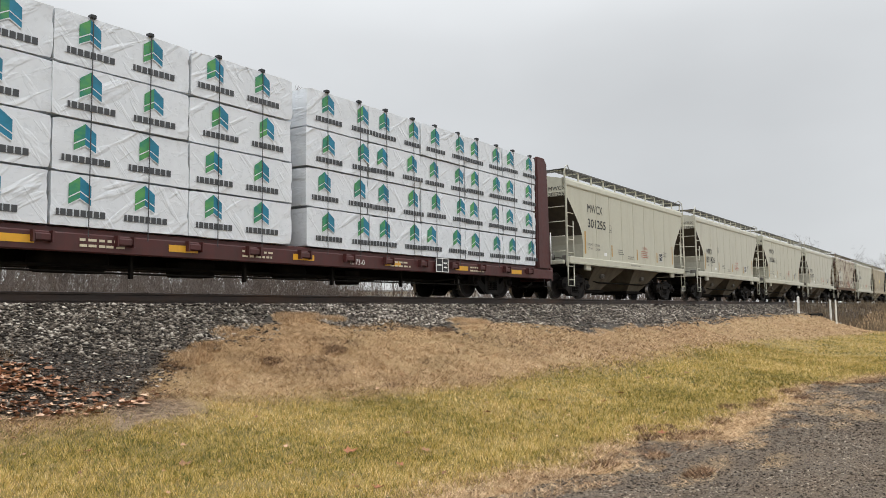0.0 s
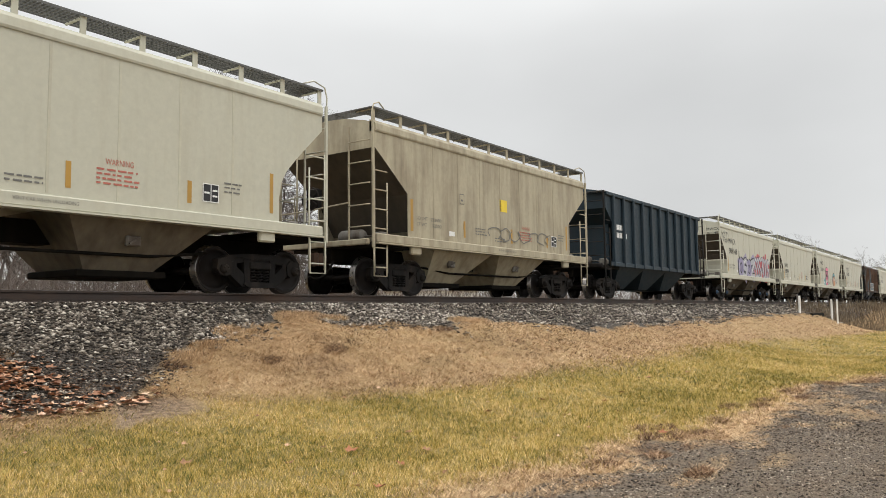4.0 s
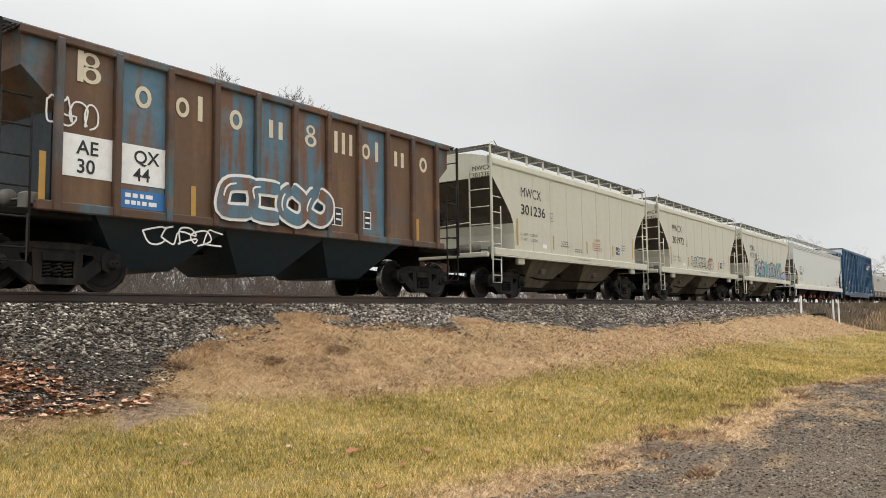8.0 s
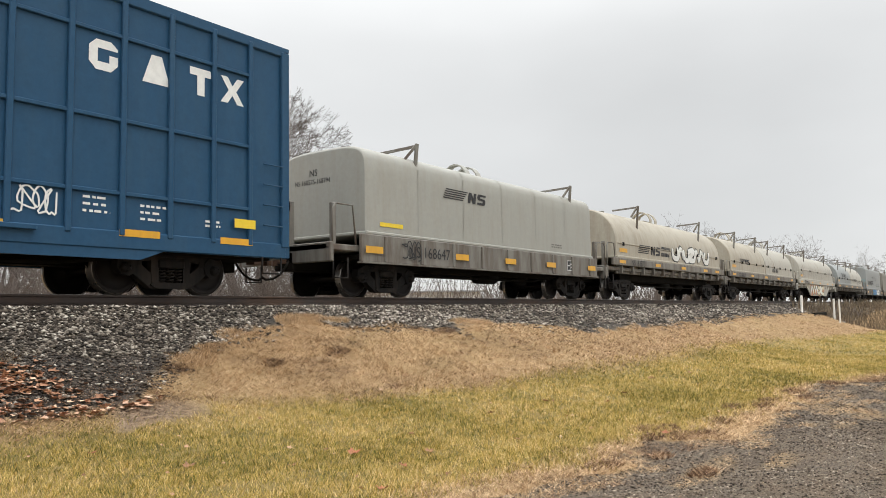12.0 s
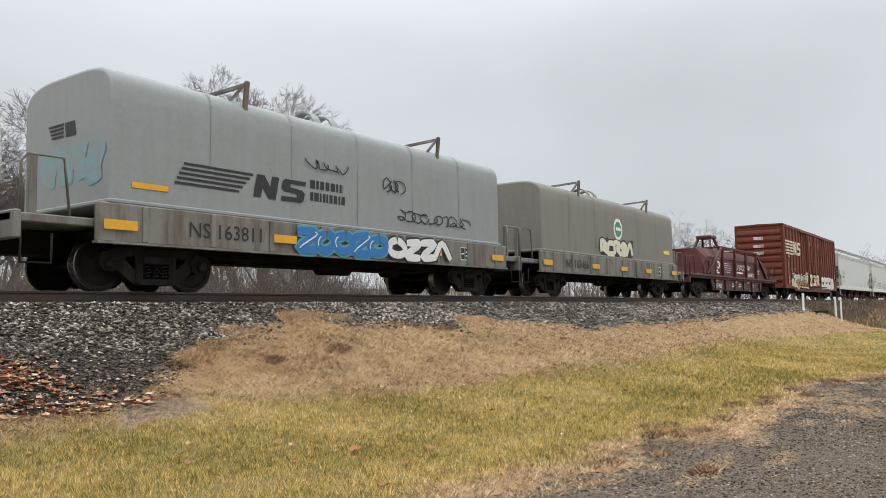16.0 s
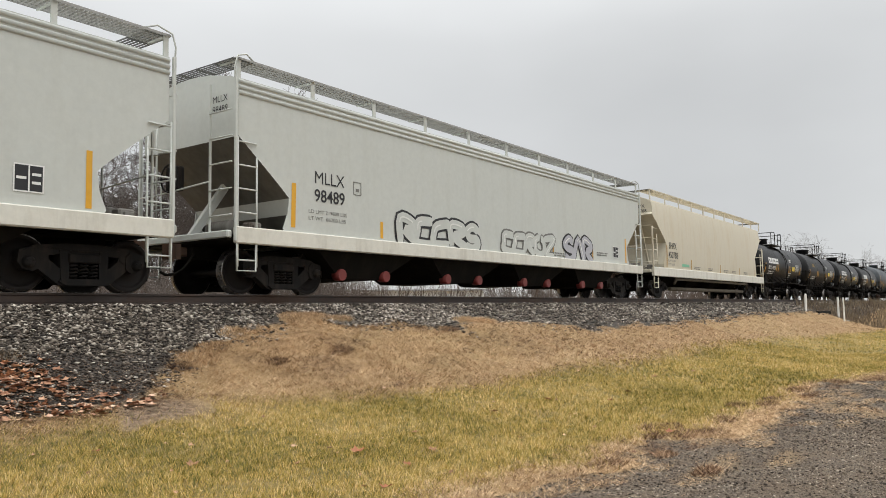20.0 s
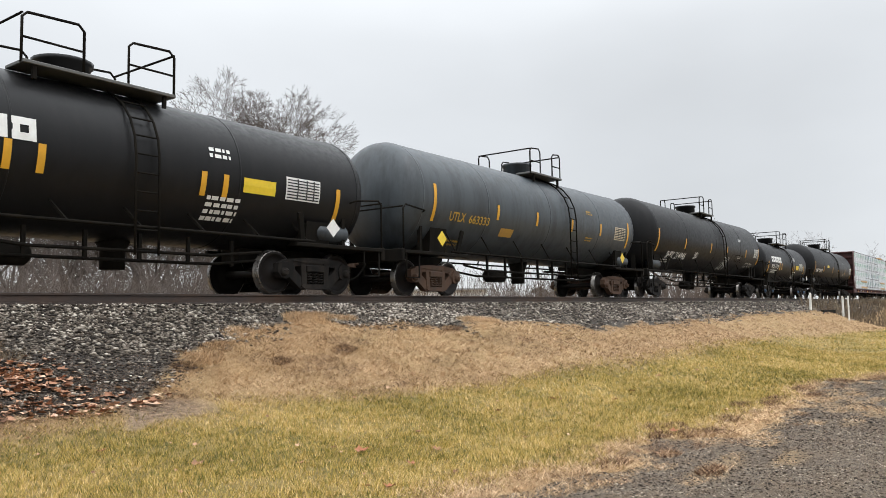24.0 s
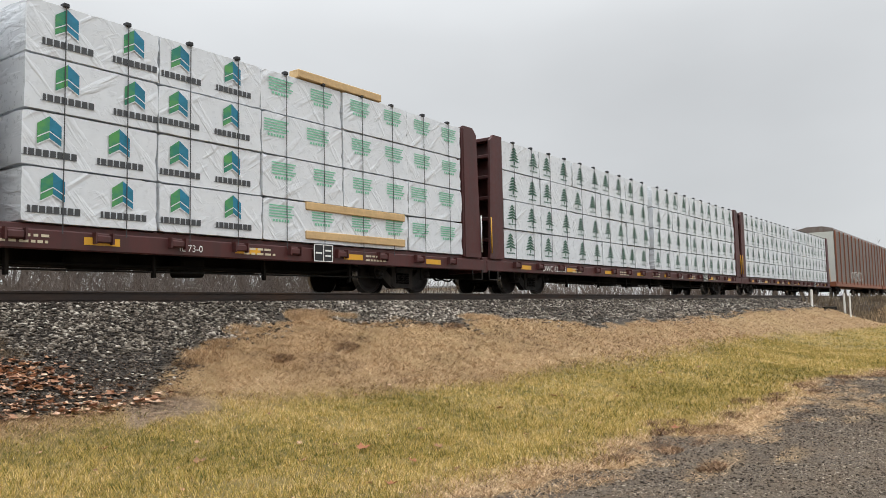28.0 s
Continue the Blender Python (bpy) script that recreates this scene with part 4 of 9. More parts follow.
def end_gear(car, L, paint, top, sill, key, brake=True):
    """Platforms, corner posts, ladders, steps and handrails at both ends."""
    for way, x in ((-1, 0.0), (1, L)):
        s = 1 if way < 0 else -1

        def mir(b):
            b.v = [(x + s * p[0], p[1], p[2]) for p in b.v]
            return b

        part("end_platform", mir(Build().cbox(-0.1, 1.55, -1.45, 1.45, sill - 0.32, sill - 0.2, 0.02)), UNDER, car)
        part("end_sill", mir(Build().cbox(-0.14, -0.02, -1.48, 1.48, sill - 0.28, sill - 0.14, 0.02)), paint, car)
        for y in (-SIDE - 0.03, SIDE + 0.03):
            part("corner_post", mir(Build().cbox(-0.025, 0.035, y - 0.03, y + 0.03, sill - 0.35, top + 0.02, 0.01)), paint, car)
            rails = Build()
            for u in (0.05, 0.50):
                rails.tube([(u, y, 0.50), (u, y, 2.95 if u < 0.3 else 2.62)], 0.019, 5)
            ladder = part("ladder", mir(rails), paint, car, "steel side ladder")
            for i in range(6):
                part("rung", share("rung", lambda: Build().tube([(-0.225, 0, 0), (0.225, 0, 0)], 0.017, 5), paint), None, ladder, m=pose(x + s * 0.275, y, 0.62 + i * 0.45))
            part("sill_step", mir(Build().tube([(0.03, y, sill - 0.3), (0.03, y, 0.42), (0.48, y, 0.42), (0.48, y, sill - 0.3)], 0.02, 5)), paint, car)
        b = Build()
        b.beam((-0.05, -0.85, sill - 0.2), (-0.05, -0.85, top - 0.05), 0.045, 0.03)
        for i in range(5):
            z = sill + 0.15 + i * 0.5
            b.tube([(-0.07, -0.85, z), (-0.07, -SIDE, z)], 0.016, 5)
        part("end_ladder", mir(b), paint, car)
        if key in ("hop", "long"):
            part("roof_handhold", mir(Build().tube([(0.0, -SIDE - 0.02, top - 0.35), (-0.03, -SIDE - 0.02, top + 0.2), (0.04, -SIDE - 0.02, top + 0.42), (0.30, -SIDE + 0.04, top + 0.52), (0.55, -SIDE + 0.10, top + 0.42)], 0.017, 5)), paint, car)
        part("end_handrail", mir(Build().tube([(-0.08, -0.85, 2.15), (-0.08, 0.85, 2.05), (-0.08, 1.4, 2.05)], 0.018, 5)), paint, car)
        part("end_stanchion", mir(Build().tube([(-0.08, 0.85, sill - 0.2), (-0.08, 0.85, top - 0.1)], 0.022, 5)), paint, car)
        if key == "long":
            part("end_strut", mir(Build().beam((0.12, 0.0, sill - 0.2), (1.0, 0.0, sill + 1.0), 0.10, 0.16)), paint, car)
        part("air_cylinder", mir(Build().lathe([(-0.38, 0.0), (-0.36, 0.13), (-0.3, 0.16), (0.3, 0.16), (0.36, 0.13), (0.38, 0)], "y", (0.62, -0.35, sill + 0.02), 14)), COIL_FRAME, car)
        part("control_valve", mir(Build().cbox(0.55, 0.85, -1.3, -1.05, sill - 0.2, sill + 0.08, 0.03).cbox(0.6, 0.78, -1.36, -1.3, sill - 0.12, sill + 0.02, 0.01)), COIL_FRAME, car)
        part("air_pipe", mir(Build().tube([(0.7, -1.1, sill - 0.05), (0.66, -0.9, sill), (0.62, -0.6, sill)], 0.025, 5)), COIL_FRAME, car)
        draft(car, x - (0.22 if way < 0 else -0.22), way)
    if brake:
        brake_wheel(car, -0.12, 0.35, 2.35)
        part("brake_housing", Build().cbox(-0.08, 0.10, 0.15, 0.55, 2.1, 2.6, 0.03), IRON, car)


def roof_gear(car, L, top, paint, n, grate_z=0.37, hatch=True, board=None):
    """Running boards on brackets, and the hatches between them."""
    for s in (-1, 1):
        y = -1.50 if s < 0 else 0.94
        tagged(part("running_board", share(f"grating|{L:.2f}", lambda: grating_mesh(L - 0.1, 0.56), board or GRATE), None, car, "", pose(0.05, y, top + grate_z)), "open steel grating walkway", kind="stuff")
        for i in range(n):
            x = 0.12 + (L - 0.24) * i / (n - 1)
            b = Build().box(x - 0.05, x + 0.05, s * 1.46 - 0.012, s * 1.46 + 0.012, top - 0.05, top + grate_z + 0.02)
            b.beam((x, s * 1.45, top + grate_z - 0.03), (x, s * 0.93, top + grate_z - 0.03), 0.035)
            part("walkway_bracket", b, paint, car)
    for x in (0.03, L - 0.03):
        tagged(part("cross_walk", share("cross_walk", lambda: grating_mesh(0.45, 2.84), GRATE), None, car, m=pose(x - (0.0 if x < 1 else 0.45), -1.42, top + grate_z + 0.002)), "open steel grating cross walk", kind="stuff")
    if hatch:
        part("roof_hatch", Build().cbox(0.8, L - 0.8, -0.38, 0.38, top + 0.20, top + 0.38, 0.05), paint, car, "long trough hatch cover")


def hopper(start, paint, label, mk="", num="", marks=True, name="covered_hopper", L=11.85, shape=None, ribs=None, ink=None, cap=None, sill_mat=None, extra=None):
    """A two-bay covered hopper."""
    car = railcar(start, name, label, "railcar", "covered hoppers in the train")
    top, sill = 4.0, 1.42
    sh = shape or HOP_SHAPE
    body = part("body", share(f"hopper_bin|{L}|{len(sh)}", lambda: hopper_shell(L, top, sh, web=9.0 if shape else 1.12), paint), None, car)
    if paint is not RUSTY:
        darken_slopes(body.data, 1.6, SLOPE_GRIME_SHADE)
    else:
        part("end_strut", Build().beam((0.1, -1.2, 2.9), (1.3, -1.2, 1.45), 0.09, 0.12), TAN, car)
    for s in (-1, 1):
        part("top_chord", share(f"chord|{L}|{s}", lambda: Build().prism([(s * (SIDE - 0.16), top - 0.2), (s * (SIDE + 0.022), top - 0.2), (s * (SIDE + 0.035), top - 0.16), (s * (SIDE + 0.022), top - 0.02), (s * (SIDE - 0.04), top + 0.06), (s * (SIDE - 0.16), top + 0.09)], "x", 0.10, L - 0.10), paint), None, car)
        part("side_sill", share(f"sill|{L}|{s}", lambda: Build().cbox(0.12, L - 0.12, s * SIDE - 0.06, s * SIDE + 0.06, 1.20, 1.41, 0.02), sill_mat or paint), None, car)
        part("sill_flange", share(f"flange|{L}|{s}", lambda: Build().box(0.12, L - 0.12, s * SIDE - 0.10, s * SIDE + 0.09, 1.17, 1.20), sill_mat or paint), None, car)
        for x in (1.62, L - 1.62):
            part("jacking_pad", Build().cbox(x - 0.2, x + 0.2, s * SIDE - 0.05, s * SIDE + 0.07, 0.98, 1.2, 0.03), paint, car)
    for i in range(1, 8):
        x = 1.3 + (L - 2.6) * i / 8
        part("side_seam", share("side_seam", lambda: Build().box(-0.022, 0.022, -SIDE - 0.006, -SIDE + 0.01, 1.45, 3.80), SEAM if paint in (CREAM, CREAM_GREY) else paint), None, car, m=pose(x, 0, 0))
    for a, c, u, w in ((2.6, 5.55, 3.0, 4.3), (L - 5.55, L - 2.6, L - 4.9, L - 3.6)):
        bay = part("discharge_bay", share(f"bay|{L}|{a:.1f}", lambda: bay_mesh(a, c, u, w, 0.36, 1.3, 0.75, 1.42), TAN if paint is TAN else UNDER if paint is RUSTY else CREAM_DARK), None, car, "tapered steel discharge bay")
        part("outlet_gate", Build().cbox(u - 0.15, w + 0.25, -0.8, 0.8, 0.24, 0.36, 0.02), UNDER, bay)
        part("bay_latch", Build().cbox((u + w) / 2 - 0.14, (u + w) / 2 + 0.14, -1.19, -1.10, 0.76, 0.94, 0.02).beam(((u + w) / 2 - 0.1, -1.21, 0.80), ((u + w) / 2 + 0.1, -1.21, 0.90), 0.03), COIL_FRAME, bay)
    part("centre_sill", Build().cbox(0.0, L, -0.25, 0.25, 0.78, 1.18, 0.02), UNDER, car)
    end_gear(car, L, paint, top, sill, "hop")
    roof_gear(car, L, top, paint, 12)
    for x in (1.5, L - 1.4):
        truck(car, x, cap_mat=cap)
    rods(car, 2.6, L - 2.6)
    ik = ink or INK
    if mk:
        hx, hz, hh = (1.69, 2.52, 0.30) if mk in ("MWCX", "MQRX") else (1.64, 2.34, 0.25) if mk == "ACFX" else (1.66, 1.92, 0.27)
        mark(car, mk, hx, hz + hh * 1.75 if mk == "MWCX" else hz + hh * 1.45, hh, ik, name="reporting_mark", fit=hh * 4.3 if mk == "MWCX" else hh * 3.5)
        mark(car, num, hx, hz - (0.2 if mk == "ACFX" else 0), hh, ik, name="car_number", fit=hh * 0.86 * len(num))
        mark(car, mk, -0.85, 3.66, 0.14, ik, end=0.10, name="end_mark")
        mark(car, num, -0.85, 3.46, 0.14, ik, end=0.10, name="end_number")
    if marks:
        panel(car, "reflective_strip", 1.42, 1.53, 1.56, 2.35, OCHRE, lean=0.0, label="dirty ochre reflective strip")
        for x, z1 in ((3.72, 2.0), (6.2, 1.98), (8.4, 1.96), (L - 1.55, 2.35)):
            panel(car, "reflective_strip", x, x + 0.09, 1.56, z1, OCHRE)
        low = 1.62 if mk == "MHLX" else 1.72
        for text, up in (("LD LMT", 0.15), ("LT WT", 0.0)):
            mark(car, text, 1.66, low + up, 0.085, GREY_INK, name="weight_stencil", fit=0.46 if up else 0.42)
        mark(car, "232600" if mk == "MHLX" else "233500", 2.24, low + 0.15, 0.085, GREY_INK, name="weight_stencil", fit=0.46)
        mark(car, "53400" if mk == "MHLX" else "52500", 2.30, low, 0.085, GREY_INK, name="weight_stencil", fit=0.40)
        mark(car, "WARNING", 6.85, 2.02, 0.10, RED_INK, name="warning_stencil", fit=0.5)
        stencil(car, 6.7, 1.92, 0.8, 4, RED_INK, seed=5, step=0.075, thick=0.032), stencil(car, 5.3, 1.64, 0.6, 2, GREY_INK, seed=6, thick=0.03), stencil(car, 4.3, 1.84, 0.6, 3, GREY_INK, seed=7, thick=0.03)
        mark(car, "VENT CAR WHEN UNLOADING", 5.4, 1.29, 0.055, GREY_INK, lambda z: -SIDE - 0.06, name="sill_stencil", fit=1.0)
        panel(car, "paint_data_plate", 3.05, 3.3, 1.56, 1.68, WHITE_INK)
        stencil(car, 9.2, 2.0, 0.5, 3, GREY_INK, seed=8, step=0.08, thick=0.03)
        plate_box(car, 8.72, 1.62, 0.36, 0.34)
        b = Build()
        for u0, u1, w0, w1 in ((0, 0.22, 0, 0.02), (0, 0.22, 0.26, 0.28), (0, 0.02, 0.02, 0.26), (0.2, 0.22, 0.02, 0.26), (0.06, 0.16, 0.08, 0.13)):
            patch(b, 3.55 + u0, 3.55 + u1, 2.45 + w0, 2.45 + w1)
        part("clearance_stencil", b, GREY_INK, car)
    if extra:
        extra(car)
    return car


SEAM = surface("grimy_weld_seam", (0.525, 0.506, 0.395), 0.5, stain=(0.42, 0.385, 0.29), amount=0.6, edge=(0.42, 0.65), grain=0.08)
# end-sheet colours: dirt with the shade under the slope mixed in
SLOPE_GRIME_SHADE = surface("grimy_shaded_slope_sheet", (0.085, 0.072, 0.054), 0.85, stain=(0.045, 0.038, 0.03), amount=0.7, edge=(0.4, 0.7), grain=0.12)
SLOPE_GREY = surface("dull_shaded_grey_slope_sheet", (0.175, 0.168, 0.15), 0.8, stain=(0.10, 0.092, 0.08), amount=0.7, edge=(0.4, 0.7), grain=0.1)
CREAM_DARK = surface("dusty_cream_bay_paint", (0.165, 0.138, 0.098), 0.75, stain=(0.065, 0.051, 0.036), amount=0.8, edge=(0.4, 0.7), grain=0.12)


def build_hoppers():
    cream = "cream-painted two-bay covered hopper railcar with black lettering"
    grey = "pale grey covered hopper railcar with weathered paint and black lettering"

    def art_9(c):
        graffiti(c, 3.5, 6.9, 1.25, 2.4, (SPRAY_PURPLE, SPRAY_GREY), INK, seed=4, count=4, halo=SPRAY_PURPLE)
        graffiti(c, 6.9, 10.4, 1.25, 2.62, (SPRAY_GREY,), SPRAY_NIGHT, seed=9, count=7, halo=SPRAY_RED)
        scrawl(c, 0.35, 1.5, 3.0, 3.7, INK, seed=5, loops=4, wide=0.025)

    def art_11(c):
        rnd = random.Random(14)

        def shape(name, mat, cx, cz, rx, rz, lift, rough=0.12, n=18):
            b = Build()
            sheet(b, blob(cx, cz, rx, rz, rnd, n, rough), flat, lift)
            part(name, b, mat, c)

        # a tall pink form with black linework
        shape("graffiti_halo", SPRAY_CYAN, 4.2, 1.75, 0.85, 0.48, 0.004, 0.3)
        shape("graffiti_outline", INK, 4.35, 2.05, 0.60, 0.78, 0.008)
        shape("graffiti_fill", SPRAY_PINK, 4.35, 2.05, 0.53, 0.71, 0.012)
        shape("graffiti_outline", INK, 4.45, 2.68, 0.62, 0.20, 0.016)
        shape("graffiti_fill", SPRAY_PINK, 4.45, 2.70, 0.55, 0.14, 0.020)
        shape("graffiti_fill", INK, 4.30, 2.20, 0.26, 0.12, 0.020), shape("graffiti_fill", SPRAY_WHITE, 4.22, 1.72, 0.30, 0.14, 0.020), shape("graffiti_fill", SPRAY_RED, 4.62, 1.55, 0.16, 0.22, 0.020)
        scrawl(c, 3.9, 4.9, 1.5, 2.6, INK, seed=17, loops=3, wide=0.03)
        # a turquoise cloud round an orange oval
        for k in range(9):
            a = k * 0.698
            shape("graffiti_outline", INK, 7.72 + 0.44 * math.cos(a), 1.92 + 0.37 * math.sin(a), 0.25, 0.24, 0.006 + 0.0004 * k, 0.05)
            shape("graffiti_fill", SPRAY_CYAN, 7.72 + 0.43 * math.cos(a), 1.92 + 0.36 * math.sin(a), 0.215, 0.205, 0.011 + 0.0004 * k, 0.05)
        shape("graffiti_outline", INK, 7.72, 1.80, 0.44, 0.47, 0.017), shape("graffiti_fill", SPRAY_ORANGE, 7.72, 1.80, 0.40, 0.43, 0.020)
        shape("graffiti_fill", SPRAY_PALE, 7.70, 1.96, 0.24, 0.13, 0.023, 0.2), shape("graffiti_fill", SPRAY_PINK, 7.66, 1.95, 0.12, 0.08, 0.026, 0.2)

    def art_15(c):
        scrawl(c, 4.1, 7.4, 1.5, 2.1, INK, seed=31, loops=8, wide=0.03)

    def art_16(c):
        graffiti(c, 2.7, 9.4, 1.25, 2.35, (COIL_GREY,), INK, seed=44, count=9, halo=SPRAY_CYAN)
        graffiti(c, 9.4, 10.5, 1.25, 1.9, (SPRAY_PURPLE,), INK, seed=45, count=1, halo=SPRAY_CYAN)

    def art_5(c):
        panel(c, "repaint_patch", 1.50, 3.60, 2.02, 2.92, CREAM_GREY, lift=0.0065, label="clean cream repainted number panel")
        scrawl(c, 3.4, 6.6, 1.5, 1.9, MAROON, seed=51, loops=8, wide=0.035), scrawl(c, 6.0, 7.4, 1.5, 1.85, SPRAY_ORANGE, seed=53, loops=4, wide=0.04)
        scrawl(c, 7.6, 10.0, 1.55, 2.2, SPRAY_WHITE, seed=52, loops=6)

    def art_1(c):
        scrawl(c, 1.5, 2.1, 2.4, 3.1, GREY_INK, seed=61, loops=2)

    def art_7(c):
        panel(c, "emblem", 5.6, 6.0, 2.45, 2.8, SIGN_YELLOW), scrawl(c, 5.0, 9.0, 1.6, 2.0, GREY_INK, seed=71)

    for start, paint, label, mk, num, extra in (
            (23.18, CREAM, cream, "MWCX", "301255", None), (36.83, CREAM_GREY, grey, "WFRX", "811426", None), (49.96, CREAM, cream, "MWCX", "302061", None),
            (63.03, CREAM_GREY, grey, "WFRX", "811472", None)):
        hopper(start, paint, label, mk, num, extra=extra)
    peel = [(0.10, 4.0), (0.10, 3.42), (0.7, 2.95), (1.32, 2.45), (1.33, 1.6), (1.33, 1.30), (1.4, 1.30), (1.5, 1.3)]
    hopper(76.64, RUSTY, "old covered hopper railcar, cream paint peeling off dark rust", "ACFX", "44776", L=10.95, shape=peel, extra=art_5, sill_mat=RUST_BROWN)
    hopper(89.11, CREAM, cream, "MWCX", "301187", extra=art_1)
    hopper(102.48, TAN, "dirty tan covered hopper railcar with a small yellow emblem", L=11.3, shape=peel, extra=art_7)
    hopper(129.78, CREAM, "cream covered hopper railcar with lilac and red graffiti", "MWCX", "301148", extra=art_9, cap=BLUE_CAP)
    hopper(143.03, CREAM, cream, "MHLX", "12099", L=11.70)
    hopper(155.99, CREAM, "cream covered hopper railcar with pink and orange graffiti", "MWCX", "301614", extra=art_11)
    hopper(169.24, CREAM, cream, "MWCX", "301308", L=11.70)
    hopper(195.98, CREAM, cream, "MWCX", "301236")
    hopper(209.23, CREAM, "cream covered hopper railcar with a black spray tag", "MWCX", "301972", extra=art_15)
    hopper(222.27, CREAM_GREY, "pale covered hopper railcar with large grey and turquoise graffiti", "MQRX", "113138", extra=art_16)


# ---- the two ribbed open-sided hoppers ----
def ribbed_hopper(start, paint, under, label, lettered):
    L = 11.6
    car = railcar(start, "ribbed_hopper", label, "railcar", "covered hoppers in the train")
    shape = [(0.35, 3.95), (0.35, 3.35), (0.91, 2.85), (0.91, 1.28), (0.95, 1.26)]
    part("body", hopper_shell(L, 3.93, shape, 1.47), paint, car)
    part("end_slope", Build().prism([(0.92, 2.8), (0.92, 1.3), (2.0, 1.3)], "y", -1.3, 1.3), under, car)
    for s in (-1, 1):
        part("top_rail", Build().cbox(0.3, L - 0.3, s * 1.5 - 0.05, s * 1.5 + 0.05, 3.82, 3.96, 0.02), paint, car)
        part("side_sill", Build().cbox(0.6, L - 0.6, s * 1.5 - 0.05, s * 1.5 + 0.05, 1.20, 1.36, 0.02), paint, car)
        for i in range(11):
            x = 0.91 + i * 0.978
            part("side_rib", Build().cbox(x - 0.06, x + 0.06, s * 1.52 - 0.07, s * 1.52 + 0.05, 1.2, 3.9, 0.02), paint, car)
    for a in (2.2, 4.75, 7.3):
        part("discharge_bay", bay_mesh(a - 0.6, a + 2.1, a + 0.2, a + 1.2, 0.4, 1.25, 0.8, 1.4), under, car, "dark blue discharge bay")
    part("centre_sill", Build().cbox(0.0, L, -0.25, 0.25, 0.8, 1.2, 0.02), UNDER, car)
    end_gear(car, L, IRON, 3.93, 1.42, "rib")
    roof_gear(car, L, 3.93, under, 2, grate_z=0.03, hatch=False)
    for x in (1.2, L - 0.95):
        truck(car, x)
    if lettered:
        def face(z):
            return -1.475

        for i, m in enumerate((RUST_BROWN, FADED_BLUE, RUST_BROWN, FADED_BLUE, FADED_BLUE, FADED_BLUE, RUST_BROWN, FADED_BLUE, RUST_BROWN, RUST_BROWN)):
            x = 0.91 + i * 0.978
            panel(car, "side_panel", x + 0.06, x + 0.918, 1.36, 3.82, m, lambda z: -1.47, 0.003)

        # the large painted road name: one plain ring, bar or block for each letter
        def ring(x, z, w, h):
            b = Build()
            turn = [i * math.pi / 8 for i in range(17)]
            outer = [(x + w / 2 + w / 2 * math.cos(a), z + h / 2 + h / 2 * math.sin(a)) for a in turn]
            inner = [(x + w / 2 + w * 0.26 * math.cos(a), z + h / 2 + h * 0.30 * math.sin(a)) for a in turn]
            for k in range(16):
                b.add([(p[0], face(0) - 0.008, p[1]) for p in (outer[k], outer[k + 1], inner[k + 1], inner[k])], [(0, 1, 2, 3)])
            part("painted_letter_ring", b, CREAM_INK, car)

        def bars(x, z, w, h, n):
            for k in range(n):
                u = x + k * w * (0.7 if n > 1 else 0)
                panel(car, "painted_letter_bar", u, u + w * 0.3, z, z + h, CREAM_INK, face, 0.008)

        for i, kinds in enumerate(("RB", "R", "RB", "R", "BB", "RR", "BBB", "RB", "BB", "R")):
            x, z = 0.91 + i * 0.978, 3.10 + (0.2 if i == 0 else 0.0)
            if kinds == "RB" and i == 0:
                ring(x + 0.36, z, 0.34, 0.28), ring(x + 0.36, z + 0.25, 0.31, 0.25), panel(car, "painted_letter_bar", x + 0.30, x + 0.40, z, z + 0.5, CREAM_INK, face, 0.012)
            elif kinds == "RB":
                ring(x + 0.14, z, 0.28, 0.36), bars(x + 0.60, z, 0.34, 0.46, 1)
            elif kinds == "RR":
                ring(x + 0.32, z, 0.34, 0.26), ring(x + 0.36, z + 0.24, 0.26, 0.22)
            elif kinds == "R":
                ring(x + 0.33, z, 0.31, 0.38)
            elif kinds == "BB":
                bars(x + 0.32, z, 0.36, 0.36, 2)
            else:
                bars(x + 0.22, z, 0.34, 0.48, 3)
        for x, a, c in ((0.99, "AE", "30"), (1.97, "QX", "44")):
            panel(car, "number_panel", x, x + 0.86, 1.78, 2.45, WHITE_INK, face)
            mark(car, a, x + 0.24, 2.15, 0.22, INK, face, lift=0.012, name="reporting_mark"), mark(car, c, x + 0.24, 1.85, 0.22, INK, face, lift=0.012, name="car_number")
        p = panel(car, "notice_panel", 1.97, 2.82, 1.38, 1.68, SPRAY_BLUE, face)
        stencil(car, 2.07, 1.56, 0.6, 2, WHITE_INK, face, seed=81, step=0.12, thick=0.07, lift=0.012)
        graffiti(car, 3.95, 6.75, 1.4, 2.2, (FADED_BLUE,), SPRAY_WHITE, lambda z: -1.60, seed=82, count=4)
        scrawl(car, 0.75, 1.55, 2.5, 3.0, SPRAY_WHITE, face, seed=83, loops=4)
        scrawl(car, 2.5, 4.0, 0.8, 1.15, SPRAY_WHITE, face, seed=84, loops=5)
        for x in (0.66, 3.35, 5.2, 9.9):
            panel(car, "reflective_strip", x, x + 0.1, 1.36, 2.1 if x < 1 else 1.9, OCHRE, face)
        plate_box(car, 6.75, 1.5, 0.5, 0.4, face), plate_box(car, 7.7, 1.5, 0.5, 0.4, face)
    else:
        stencil(car, 1.3, 2.6, 1.0, 2, WHITE_INK, lambda z: -1.475, seed=85, step=0.3, thick=0.2)
    return car


# ---- long four-bay hoppers ----
LONG_SHAPE = [(0.08, 4.10), (0.08, 2.98), (0.30, 2.80), (0.70, 2.48), (1.10, 2.15), (1.36, 1.92), (1.32, 1.6), (1.20, 1.30), (1.25, 1.22)]


